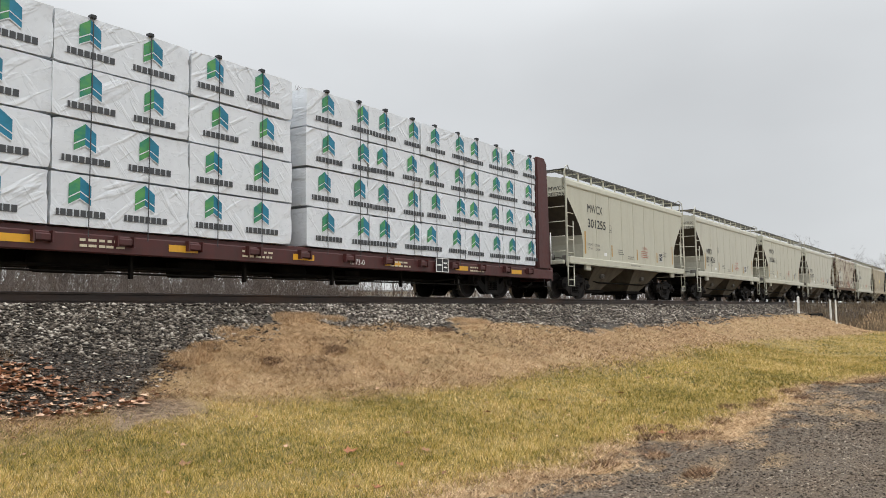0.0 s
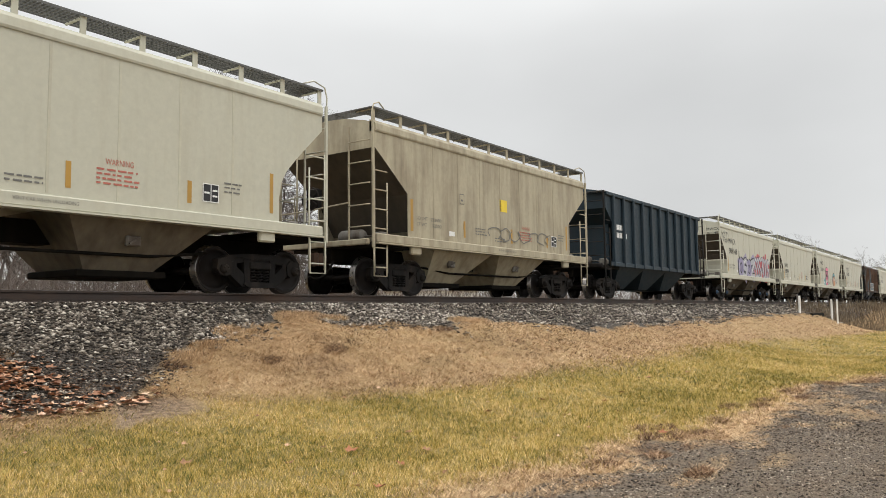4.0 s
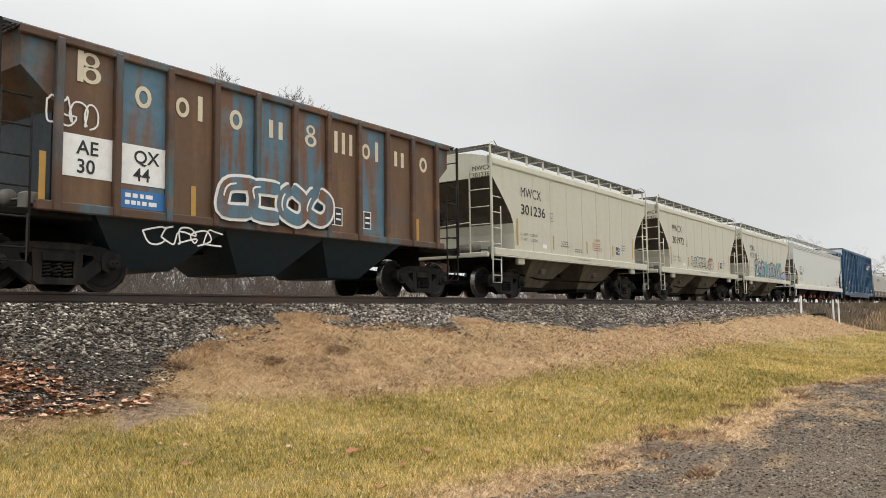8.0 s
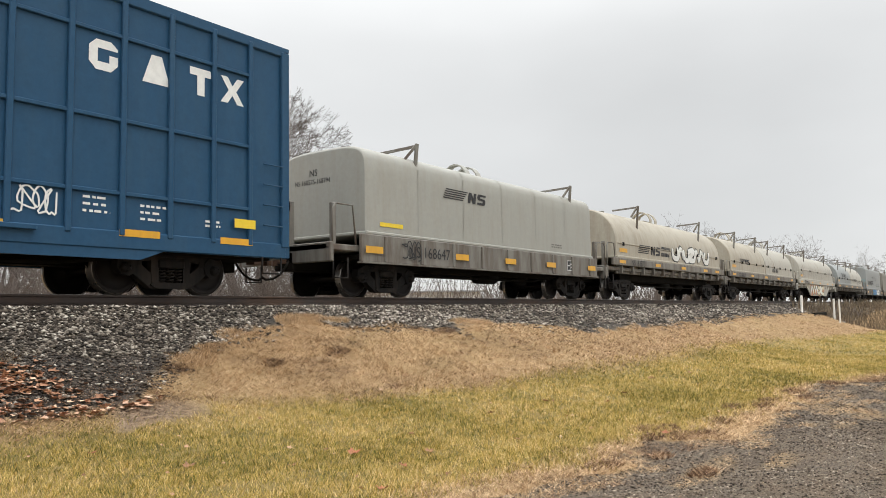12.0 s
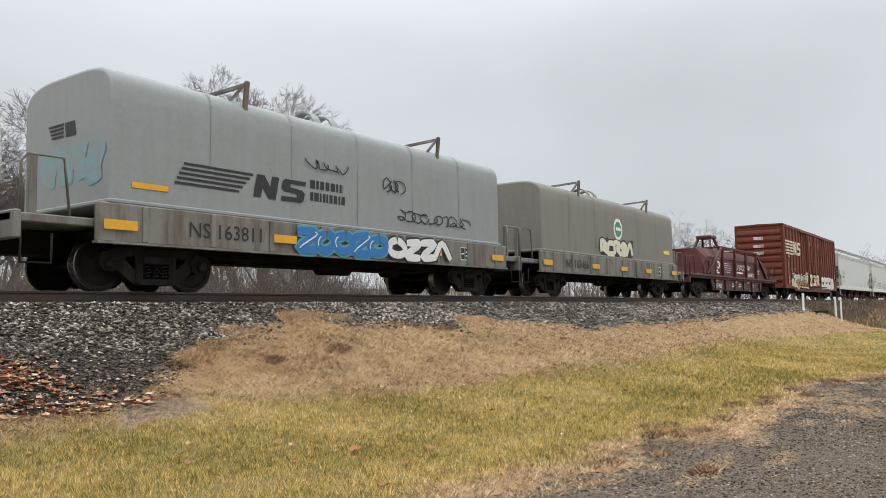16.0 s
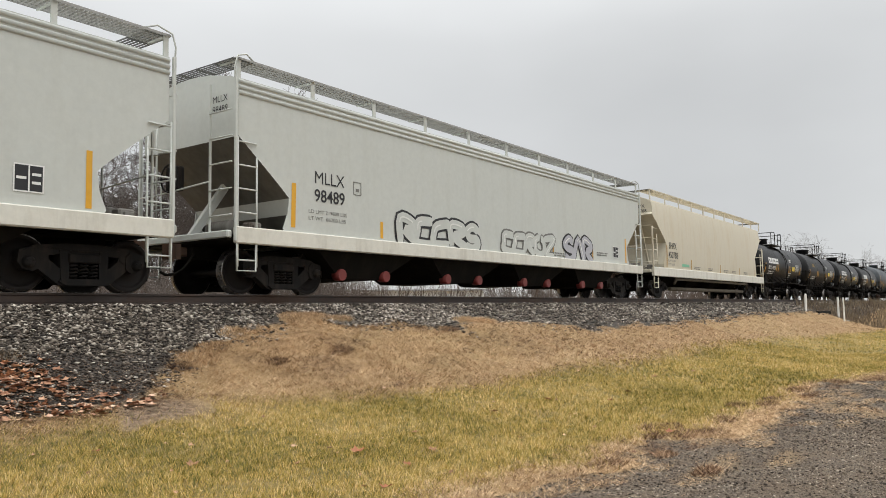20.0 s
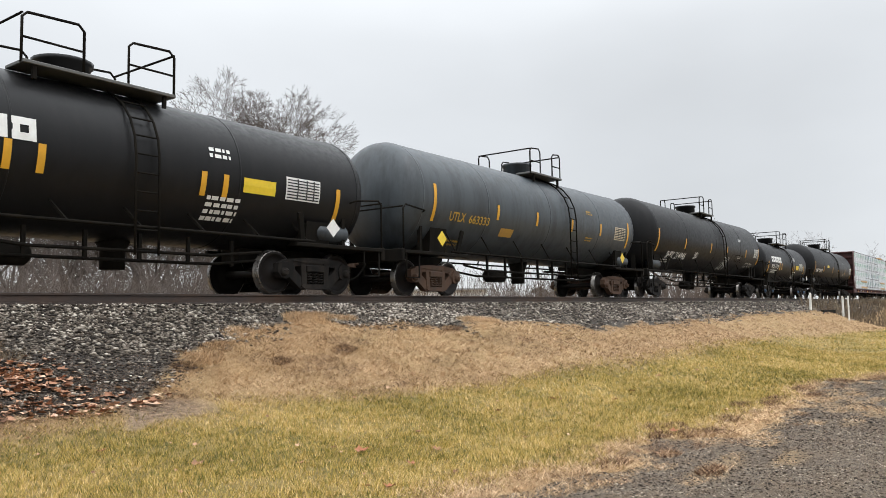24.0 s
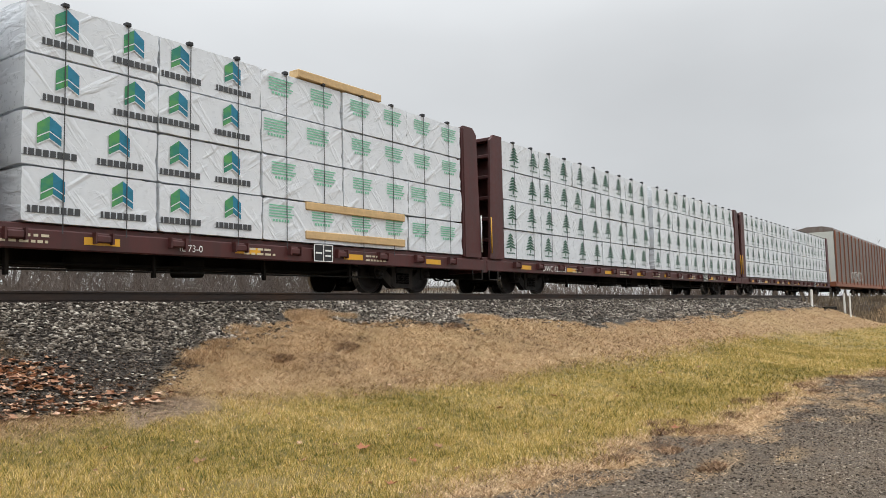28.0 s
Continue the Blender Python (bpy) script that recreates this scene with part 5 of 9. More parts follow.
def long_hopper(start, num, paint=None, extra=None):
    L, paint = 19.85, PALE
    car = railcar(start, "long_covered_hopper", "pale grey four-bay covered hopper railcar, nearly clean", "railcar", "covered hoppers in the train")
    top = 4.10
    darken_slopes(part("body", share("long_bin", lambda: hopper_shell(L, top, LONG_SHAPE), paint), None, car).data, 1.3, SLOPE_GREY)
    for s in (-1, 1):
        for dz in (0.06, 0.17, 0.28):
            part("top_bead", share(f"bead|{s}|{dz}", lambda: Build().tube([(0.08, s * (SIDE - 0.01), top - dz), (L - 0.08, s * (SIDE - 0.01), top - dz)], 0.045, 6), paint), None, car)
        part("side_sill", share(f"longsill|{s}", lambda: Build().cbox(0.0, L, s * SIDE - 0.08, s * SIDE + 0.05, 0.93, 1.25, 0.02), SILL_WHITE), None, car, "off-white deep side sill")
    for i in range(4):
        a = 2.2 + i * 4.0
        bay = part("discharge_bay", share("longbay", lambda: bay_mesh(0, 3.5, 1.0, 2.4, 0.36, 1.0, 1.12, 1.42), UNDER), None, car, "dark discharge bay", pose(a, 0, 0))
        part("outlet", share("outlet", lambda: Build().tube([(0, -1.28, 0.44), (0, -1.06, 0.44)], 0.13, 10), RED_PAINT), None, bay, "red outlet pipe", pose(0.95, 0, 0))
        part("outlet", share("outlet", lambda: Build(), RED_PAINT), None, bay, "red outlet pipe", pose(2.45, 0, 0))
    for x in (0.0, L - 2.5):
        part("stub_sill", share("longsill_c", lambda: Build().cbox(0.0, 2.5, -0.25, 0.25, 0.72, 0.95, 0.02), UNDER), None, car, m=pose(x, 0, 0))
    end_gear(car, L, paint, top, 1.32, "long")
    roof_gear(car, L, top, paint, 11, grate_z=0.40, board=LIGHT_GRATE)
    for x in (1.6, L - 1.3):
        truck(car, x)
    mark(car, "MLLX", 2.05, 2.32, 0.26, INK, name="reporting_mark"), mark(car, num, 2.05, 1.94, 0.26, INK, name="car_number")
    mark(car, "MLLX", -0.75, 3.72, 0.13, INK, end=0.08, name="end_mark"), mark(car, num, -0.75, 3.52, 0.13, INK, end=0.08, name="end_number")
    mark(car, "LD LMT 219800 LBS", 1.88, 1.68, 0.08, GREY_INK, name="weight_stencil", fit=1.15), mark(car, "LT WT  66200 LBS", 1.88, 1.54, 0.08, GREY_INK, name="weight_stencil", fit=1.12)
    panel(car, "reflective_strip", 1.40, 1.52, 1.34, 2.25, YELLOW, lean=0.03)
    for x in (4.15, 7.6, 10.1, 12.5, 15.4, 18.3):
        panel(car, "reflective_strip", x, x + 0.10, 1.30, 1.68 if x < 18 else 2.22, OCHRE if 8 < x < 18 else YELLOW)
    stencil(car, 12.5, 1.38, 1.0, 2, GREY_INK, seed=92), stencil(car, 15.8, 1.55, 0.9, 2, GREY_INK, seed=93), stencil(car, 0.3, 1.06, 1.1, 2, GREY_INK, lambda z: -SIDE - 0.05, seed=94)
    stencil(car, 7.5, 1.10, 0.7, 2, GREY_INK, lambda z: -SIDE - 0.05, seed=96)
    plate_box(car, 17.2, 1.45, 0.45, 0.42)
    b = Build()
    for u0, u1, w0, w1 in ((0, 0.26, 0, 0.02), (0, 0.26, 0.28, 0.3), (0, 0.02, 0.02, 0.28), (0.24, 0.26, 0.02, 0.28), (0.08, 0.18, 0.08, 0.15)):
        patch(b, 3.25 + u0, 3.25 + u1, 2.2 + w0, 2.2 + w1)
    part("clearance_stencil", b, GREY_INK, car)
    if extra:
        extra(car)
    return car


def pressure_hopper(start):
    """The rounded ivory hopper with pressure piping."""
    L, top = 17.57, 4.05
    car = railcar(start, "pressure_hopper", "ivory rounded covered hopper railcar with tan stains", "railcar", "covered hoppers in the train")

    def bulge(z):
        return -(1.38 + 0.16 * math.sqrt(max(0.0, 1 - ((z - 2.35) / 1.75) ** 2)))

    shape = [(0.25, 4.0), (0.30, 3.55), (0.12, 3.45), (0.55, 3.22), (0.73, 3.03), (1.15, 2.7), (1.62, 2.35), (1.5, 1.9), (1.36, 1.45), (1.36, 1.28)]
    outline = shape + [(L - x, z) for x, z in reversed(shape)]
    n = len(outline)
    b = Build()
    rings = []
    for k in (-1, -0.88, -0.6, 0, 0.6, 0.88, 1):
        rings.append([(x, -bulge(z) * k, z + (0.42 * (1 - k * k) if z > 3.9 else 0)) for x, z in outline])
    v = [p for r in rings for p in r]
    b.add(v, [(i * n + j, i * n + (j + 1) % n, (i + 1) * n + (j + 1) % n, (i + 1) * n + j) for i in range(6) for j in range(n)])
    # side skins as stacked rows so that they swell
    for s in (-1, 1):
        zs = [1.28 + (4.0 - 1.28) * i / 16 for i in range(17)]

        def edge(z):
            pts = sorted((q[1], q[0]) for q in shape)
            for (a, u), (c, w) in zip(pts, pts[1:]):
                if z <= c:
                    return u + (w - u) * (z - a) / (c - a) if c > a else w
            return pts[-1][1]

        rows = []
        for z in zs:
            e = edge(z)
            rows.append([(e + (L - 2 * e) * t / 6, s * -bulge(z), z) for t in range(7)])
        v = [p for r in rows for p in r]
        b.add(v, [(i * 7 + j, i * 7 + j + 1, (i + 1) * 7 + j + 1, (i + 1) * 7 + j) for i in range(16) for j in range(6)], True)
    part("body", b, IVORY, car)
    for s in (-1, 1):
        part("side_sill", Build().cbox(0.0, L, s * SIDE - 0.07, s * SIDE + 0.05, 0.90, 1.27, 0.02), SILL_WHITE, car, "off-white side sill")
    for i in range(1, 9):
        x = 1.5 + (L - 3) * i / 9
        rows = Build()
        zs = [1.3 + 2.6 * j / 12 for j in range(13)]
        for za, zb in zip(zs, zs[1:]):
            rows.add([(x - 0.02, bulge(za) - 0.005, za), (x + 0.02, bulge(za) - 0.005, za), (x + 0.02, bulge(zb) - 0.005, zb), (x - 0.02, bulge(zb) - 0.005, zb)], [(0, 1, 2, 3)])
        part("weld_seam", rows, IVORY, car)
    for y in (-0.8, 0.8):
        part("end_rib", Build().beam((0.5, y, 3.4), (1.5, y, 1.3), 0.08), IVORY, car)
    for i in range(4):
        part("discharge_cone", bay_mesh(2.5 + i * 3.4, 5.4 + i * 3.4, 3.6 + i * 3.4, 4.3 + i * 3.4, 0.5, 1.1, 0.35, 1.2), UNDER, car, "dark discharge cone", None)
    part("air_pipe", Build().tube([(2.9, -1.35, 0.62), (3.1, -1.4, 0.84), (6, -1.4, 0.84), (L - 3.2, -1.4, 0.82), (L - 2.8, -1.3, 0.6)], 0.065, 8), CREAM_DARK, car, "pale pressure pipe")
    part("discharge_pipe", Build().tube([(3.0, -1.1, 0.42), (L - 3.0, -1.1, 0.42)], 0.09, 8), CREAM_DARK, car)
    part("centre_sill", Build().cbox(0, L, -0.25, 0.25, 0.72, 0.95, 0.02), UNDER, car)
    end_gear(car, L, IVORY, 2.9, 1.32, "prs")
    roof_gear(car, L, top, IVORY, 11, grate_z=0.42, hatch=False, board=IVORY)
    for i in range(10):
        part("roof_hatch", Build().lathe([(top + 0.2, 0.3), (top + 0.36, 0.3), (top + 0.40, 0.2), (top + 0.42, 0)], "z", (1.4 + i * 1.64, 0, 0), 14), IVORY, car, "round roof hatch")
    for x in (1.55, L - 1.5):
        truck(car, x)
    mark(car, "SHPX", 1.92, 2.12, 0.27, INK, bulge, name="reporting_mark"), mark(car, "450788", 1.85, 1.72, 0.27, INK, bulge, name="car_number")
    mark(car, "SHPX", -0.7, 3.75, 0.14, INK, end=0.25, name="end_mark"), mark(car, "450788", -0.65, 3.55, 0.14, INK, end=0.28, name="end_number")
    mark(car, "LD LMT 219400", 1.72, 1.56, 0.085, GREY_INK, bulge, lift=0.012, name="weight_stencil", fit=0.95), mark(car, "LT WT  66600", 1.72, 1.41, 0.085, GREY_INK, bulge, lift=0.012, name="weight_stencil", fit=0.9)
    panel(car, "green_band", 3.55, 4.5, 1.40, 1.52, PALE_GREEN, bulge, 0.012)
    for x, z1 in ((1.6, 2.25), (4.75, 1.75), (9.2, 1.7), (12.6, 1.65), (15.8, 1.65)):
        panel(car, "reflective_strip", x, x + 0.1, 1.3, z1, OCHRE, bulge, 0.012)
    for i, x in enumerate((5.2, 7.2, 9.8, 11.3, 13.5)):
        stencil(car, x, 1.42, 0.9, 2, GREY_INK, bulge, seed=110 + i, lift=0.012)
    face = lambda z: -SIDE - 0.05
    stencil(car, 1.6, 1.13, 1.7, 1, INK, face, seed=103, thick=0.1), stencil(car, 1.6, 0.98, 1.2, 1, GREY_INK, face, seed=104, thick=0.09)
    stencil(car, 4.2, 1.05, 0.8, 3, RED_INK, face, seed=105, step=0.06), stencil(car, 0.3, 1.0, 1.1, 1, GREY_INK, face, seed=106)
    return car


# ---- boxcars ----
NS_SHAPES = (((2.65, 3.06), (2.97, 3.06), (3.05, 3.5), (3.3, 3.06), (3.62, 3.06), (3.78, 3.98), (3.46, 3.98), (3.38, 3.54), (3.13, 3.98), (2.81, 3.98)),
             ((3.85, 3.06), (4.78, 3.06), (4.93, 3.2), (4.97, 3.48), (4.86, 3.6), (4.28, 3.66), (4.3, 3.8), (5.0, 3.8), (5.03, 3.98), (4.05, 3.98), (3.92, 3.85), (3.88, 3.58), (4.0, 3.46), (4.6, 3.42), (4.58, 3.26), (3.88, 3.26)))


def boxcar(start, navy):
    L, z0, z1, w = 19.2, 0.74, 5.04, 1.50
    paint = NAVY if navy else OXIDE
    car = railcar(start, "boxcar", "navy blue high boxcar with steel plug doors and white lettering" if navy else
                  "oxide red boxcar with sprayed graffiti along its lower side", "railcar", "boxcars in the train")

    def face(z):
        return -w

    part("body", Build().cbox(0, L, -w, w, z0 + 0.1, z1 - 0.08, 0.02), paint, car)
    part("roof", Build().prism([(-w - 0.05, z1 - 0.10), (-w - 0.05, z1 - 0.02), (0, z1 + 0.02), (w + 0.05, z1 - 0.02), (w + 0.05, z1 - 0.10)], "x", -0.08, L + 0.08), paint, car, "shallow peaked steel roof")
    for s in (-1, 1):
        part("side_sill", Build().cbox(0, L, s * w - 0.05, s * w + 0.05, z0 - 0.02, z0 + 0.28, 0.02), paint, car)
        part("sill_belly", Build().prism([(2.7, z0), (3.2, z0 - 0.18), (L - 3.2, z0 - 0.18), (L - 2.7, z0)], "y", s * w - 0.03, s * w + 0.03), paint, car)
        part("top_chord", Build().cbox(0, L, s * w - 0.05, s * w + 0.05, z1 - 0.22, z1 - 0.08, 0.02), paint, car)
    d0, dm, d1 = 7.15, 9.55, 12.05
    if navy:
        posts = [0.02, 0.75, 1.65, 2.55, 3.45, 4.35, 5.25, 6.15, 12.95, 13.85, 14.75, 15.65, 16.55, 17.45, 18.3, L - 0.02]
    else:
        posts = [0.04, 0.95, 1.9, 2.85, 3.8, 4.75, 5.6, 6.45, 12.75, 13.6, 14.5, 15.4, 16.35, 17.3, 18.25, L - 0.04]
    for x in posts:
        part("side_post", Build().cbox(x - (0.05 if 0.5 < x < L - 0.5 else 0.1), x + (0.05 if 0.5 < x < L - 0.5 else 0.1), -w - 0.07, -w + 0.01, z0 + 0.2, z1 - 0.12, 0.015), paint, car)
        part("side_post", Build().cbox(x - 0.05, x + 0.05, w - 0.01, w + 0.07, z0 + 0.2, z1 - 0.12, 0.015), paint, car)
    if navy:
        for z in (1.63, 2.84, 4.24):
            for a, c in ((0.75, d0 - 0.1), (d1 + 0.1, 18.3)):
                part("side_belt", Build().cbox(a, c, -w - 0.05, -w + 0.01, z - 0.035, z + 0.035, 0.012), paint, car)
    for a, c in ((d0, dm), (dm, d1)):
        door = part("plug_door", Build().cbox(a + 0.03, c - 0.03, -w - 0.11, -w + 0.01, z0 + 0.32, z1 - 0.3, 0.02), paint, car, "flush steel plug door")
        for u in (0.10, 0.5, 0.90):
            x = a + (c - a) * u
            part("door_post", Build().cbox(x - 0.045, x + 0.045, -w - 0.17, -w - 0.10, z0 + 0.36, z1 - 0.34, 0.012), paint, door)
        for z in (1.75, 2.75, 3.95):
            part("door_belt", Build().cbox(a + 0.1, c - 0.1, -w - 0.15, -w - 0.10, z - 0.04, z + 0.04, 0.012), paint, door)
        part("lock_bar", Build().tube([(a + (c - a) * 0.62, -w - 0.2, z0 + 0.5), (a + (c - a) * 0.62, -w - 0.2, z1 - 0.5)], 0.025, 6), paint, door)
        part("lock_box", Build().cbox(a + (c - a) * 0.58, a + (c - a) * 0.68, -w - 0.22, -w - 0.1, 1.9, 2.4, 0.02), paint, door)
    for z in (z0 + 0.22, z1 - 0.22):
        part("door_track", Build().cbox(d0 - 2.2, d1 + 2.2, -w - 0.14, -w - 0.02, z - 0.04, z + 0.04, 0.012), paint, car)
    # ends
    for way, x in ((-1, 0.0), (1, L)):
        s = -1 if way < 0 else 1
        n = 5 if navy else 8
        for i in range(n):
            z = (1.6 + i * 0.72) if navy else (1.32 + i * 0.45)
            h = 0.10 if navy else 0.20
            part("end_rib", Build().prism([(x, z - h), (x + s * 0.09, z - h * 0.55), (x + s * 0.10, z), (x + s * 0.07, z + h * 0.6), (x, z + h)], "y", -w + 0.12, w - 0.12), paint, car)
        part("end_sill", Build().cbox(x - (0.25 if way < 0 else 0), x + (0 if way < 0 else 0.25), -1.4, 1.4, z0, z0 + 0.28, 0.02), paint, car)
        part("cross_step", Build().cbox(x + s * 0.18 - 0.1, x + s * 0.18 + 0.1, -1.2, 1.0, 1.28, 1.32, 0.01), GRATE, car)
        for z in (1.35, 1.75, 2.15, 2.55):
            grab(car, (x + s * 0.08, -w + 0.1, z), (x + s * 0.08, -w + 0.6, z), paint), grab(car, (x - s * 0.12, -w - 0.09, z), (x - s * 0.62, -w - 0.09, z), paint)
        grab(car, (x + s * 0.1, -w + 0.2, 2.72), (x + s * 0.1, w - 0.2, 2.72), paint)
        part("sill_step", Build().tube([(x - s * 0.12, -w - 0.04, z0), (x - s * 0.12, -w - 0.04, 0.42), (x - s * 0.6, -w - 0.04, 0.42), (x - s * 0.6, -w - 0.04, z0)], 0.02, 5), IRON, car)
        part("sill_step", Build().tube([(x - s * 0.12, w + 0.04, z0), (x - s * 0.12, w + 0.04, 0.42), (x - s * 0.6, w + 0.04, 0.42), (x - s * 0.6, w + 0.04, z0)], 0.02, 5), IRON, car)
        draft(car, x + s * 0.45, way)
    brake_wheel(car, -0.22, 0.75, 2.3, r=0.25)
    part("brake_housing", Build().cbox(-0.2, 0.0, 0.45, 0.95, 2.0, 2.6, 0.03), IRON, car)
    part("underframe", Build().cbox(0.2, L - 0.2, -1.3, 1.3, z0 - 0.05, z0 + 0.1, 0.02).cbox(0.2, L - 0.2, -0.25, 0.25, 0.5, z0, 0.02), UNDER, car)
    for x in (2.3, L - 2.3):
        truck(car, x)
    rods(car, 3.2, L - 3.2, 0.5), reservoir(car, 8.0, -0.7, 0.52, 1.0, 0.18)
    part("brake_valve", Build().cbox(9.6, 10.1, -0.9, -0.5, 0.35, 0.7, 0.04), UNDER, car)
    if navy:
        for x, t in ((2.0, "LR"), (3.08, "S")):
            mark(car, t, x - 0.13, 3.46, 0.25, WHITE_INK, face, name="reporting_mark")
        for x, t in ((2.0, "13"), (2.95, "72"), (3.85, "40")):
            mark(car, t, x - 0.12, 3.06, 0.25, WHITE_INK, face, name="car_number")
        mark(car, "LRS 137240", -0.35, 3.82, 0.14, WHITE_INK, end=-0.0, name="end_mark", wide=0.85)
        p = part("end_notice_panel", Build().box(-0.012, -0.004, -w + 0.02, w - 0.02, 4.42, z1 - 0.06), WHITE_INK, car, "white notice panel across the end")
        mark(car, "EXCESS HEIGHT CAR", 0.75, 4.55, 0.13, INK, end=-0.012, name="end_notice", wide=0.95)
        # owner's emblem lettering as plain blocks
        for x, shape in ((15.05, ((0.12, 0), (0.38, 0), (0.5, 0.12), (0.5, 0.27), (0.35, 0.27), (0.35, 0.14), (0.15, 0.14), (0.15, 0.36), (0.5, 0.36), (0.5, 0.4), (0.38, 0.5), (0.12, 0.5), (0, 0.38), (0, 0.12))), (16.0, ((0, 0), (0.54, 0), (0.37, 0.5), (0.17, 0.5))),
                         (16.9, ((0.2, 0), (0.36, 0), (0.36, 0.36), (0.52, 0.36), (0.52, 0.5), (0.04, 0.5), (0.04, 0.36), (0.2, 0.36))), (17.62, ((0, 0), (0.16, 0), (0.27, 0.16), (0.38, 0), (0.54, 0), (0.36, 0.25), (0.54, 0.5), (0.38, 0.5), (0.27, 0.34), (0.16, 0.5), (0, 0.5), (0.18, 0.25)))):
            part("emblem_block", Build().add([(x + u, -w - 0.008, 3.60 + q) for u, q in shape], [tuple(range(len(shape)))]), WHITE_INK, car)
        for i, (x, z, ww, r) in enumerate(((1.95, 4.35, 0.6, 4), (1.98, 2.0, 0.5, 3), (3.0, 2.0, 0.5, 3), (8.2, 4.2, 0.7, 3), (10.8, 4.1, 0.6, 3), (6.0, 2.6, 0.3, 3), (13.3, 1.9, 0.4, 2), (15.0, 1.5, 0.5, 3), (16.0, 1.45, 0.5, 3), (17.3, 1.3, 0.4, 2))):
            stencil(car, x, z, ww, r, WHITE_INK, face if not 7.1 < x < 12 else (lambda q: -w - 0.11), seed=120 + i, step=0.11 if r == 3 else 0.08)
        for x in (0.75, 3.75, 6.2, 13.1, 15.6, 17.6):
            panel(car, "reflective_strip", x, x + 0.75, 0.93, 1.05, YELLOW, lambda z: -w - 0.05)
        panel(car, "notice", 1.0, 1.5, 1.25, 1.42, SIGN_YELLOW, face), panel(car, "notice", 17.9, 18.4, 1.25, 1.42, SIGN_YELLOW, lambda z: -w - 0.072)
        scrawl(car, 0.9, 1.6, 2.2, 2.6, GREY_INK, face, seed=131, loops=3), scrawl(car, 4.7, 5.2, 1.3, 1.75, WHITE_INK, face, seed=132, loops=3), scrawl(car, 13.9, 14.6, 1.15, 1.6, WHITE_INK, face, seed=133, loops=4)
    else:
        # emblem: five bars and plain slanted blocks
        for i in range(5):
            z = 3.84 - i * 0.205
            panel(car, "emblem_bar", 0.34, 2.62 + 0.05 * (4 - i), z, z + 0.115, CREAM_INK, lambda q: -w - 0.073)
        for shape in NS_SHAPES:
            part("emblem_block", Build().add([(x, -w - 0.079, z) for x, z in shape], [tuple(range(len(shape)))]), CREAM_INK, car)
        mark(car, "NS", 1.0, 2.22, 0.25, WHITE_INK, face, name="reporting_mark")
        for x, t in ((1.0, "46"), (1.98, "92"), (2.95, "47")):
            mark(car, t, x, 1.86, 0.27, WHITE_INK, face, name="car_number")
        graffiti(car, 2.35, 7.1, 0.80, 1.74, (SPRAY_PALE, SPRAY_WHITE, SPRAY_ORANGE, SPRAY_PALE), UNDER, lambda q: -w - 0.078, seed=141, count=6, halo=SPRAY_PALE)
        rnd = random.Random(9)
        for k, (x, z, a, c) in enumerate(((2.15, 1.12, 0.42, 0.26), (2.65, 1.30, 0.40, 0.26), (3.15, 1.42, 0.36, 0.24), (2.5, 0.98, 0.5, 0.16))):
            b = Build()
            sheet(b, blob(x, z, a, c, rnd), lambda q: -w - 0.0745, 0.002 * k)
            part("graffiti_halo", b, (SPRAY_PALE, SPRAY_WHITE)[k % 2], car)
        for k in range(9):
            x, lean = 3.25 + k * 0.43, rnd.uniform(-0.08, 0.12)
            top, foot = rnd.uniform(1.62, 1.86) - 0.012 * k, rnd.uniform(0.92, 1.02)
            mid, half = foot + (top - foot) * rnd.uniform(0.4, 0.6), rnd.uniform(0.13, 0.19)
            for name, ink, z0_, z1_, grow, depth in (("graffiti_outline", UNDER, foot, top, 0.045, 0.116), ("graffiti_fill", SPRAY_ORANGE, foot, mid + 0.02, 0.0, 0.122), ("graffiti_fill", (SPRAY_WHITE, SPRAY_PALE)[k % 2], mid, top, 0.0, 0.127)):
                b = Build()
                corner = [(-half, z0_), (half * 0.8, z0_ + 0.03), (half, (z0_ + z1_) / 2), (half * 0.85, z1_ - 0.03), (half * 0.2, z1_), (-half, z1_ - 0.05), (-half * 0.7, (z0_ + z1_) / 2)]
                pts = [(x + u + (u > 0) * grow - (u < 0) * grow + lean * (z - foot), z + (grow if z > (z0_ + z1_) / 2 else -grow)) for u, z in corner]
                sheet(b, pts, lambda q: -w - depth, 0.0)
                part(name, b, ink, car)
            for q in range(3):
                b = Build()
                sheet(b, blob(x + rnd.uniform(-0.15, 0.15), rnd.uniform(foot, top - 0.1), rnd.uniform(0.03, 0.08), rnd.uniform(0.04, 0.10), rnd), lambda q: -w - 0.132, 0.002 * q)
                part("graffiti_fill", b, (UNDER, SPRAY_CYAN, OXIDE)[(k + q) % 3], car)
        graffiti(car, 7.3, 10.6, 0.95, 1.85, (SPRAY_PALE, SPRAY_ORANGE), UNDER, lambda q: -w - 0.175, seed=142, count=5)
        graffiti(car, 12.4, 17.6, 0.9, 1.7, (SPRAY_WHITE, SPRAY_PALE), SPRAY_WHITE, lambda q: -w - 0.075, seed=143, count=7)
        scrawl(car, 0.25, 0.8, 3.0, 3.3, GREY_INK, face, seed=144, loops=3), scrawl(car, 1.05, 1.7, 2.85, 3.25, WHITE_INK, face, seed=145, loops=4)
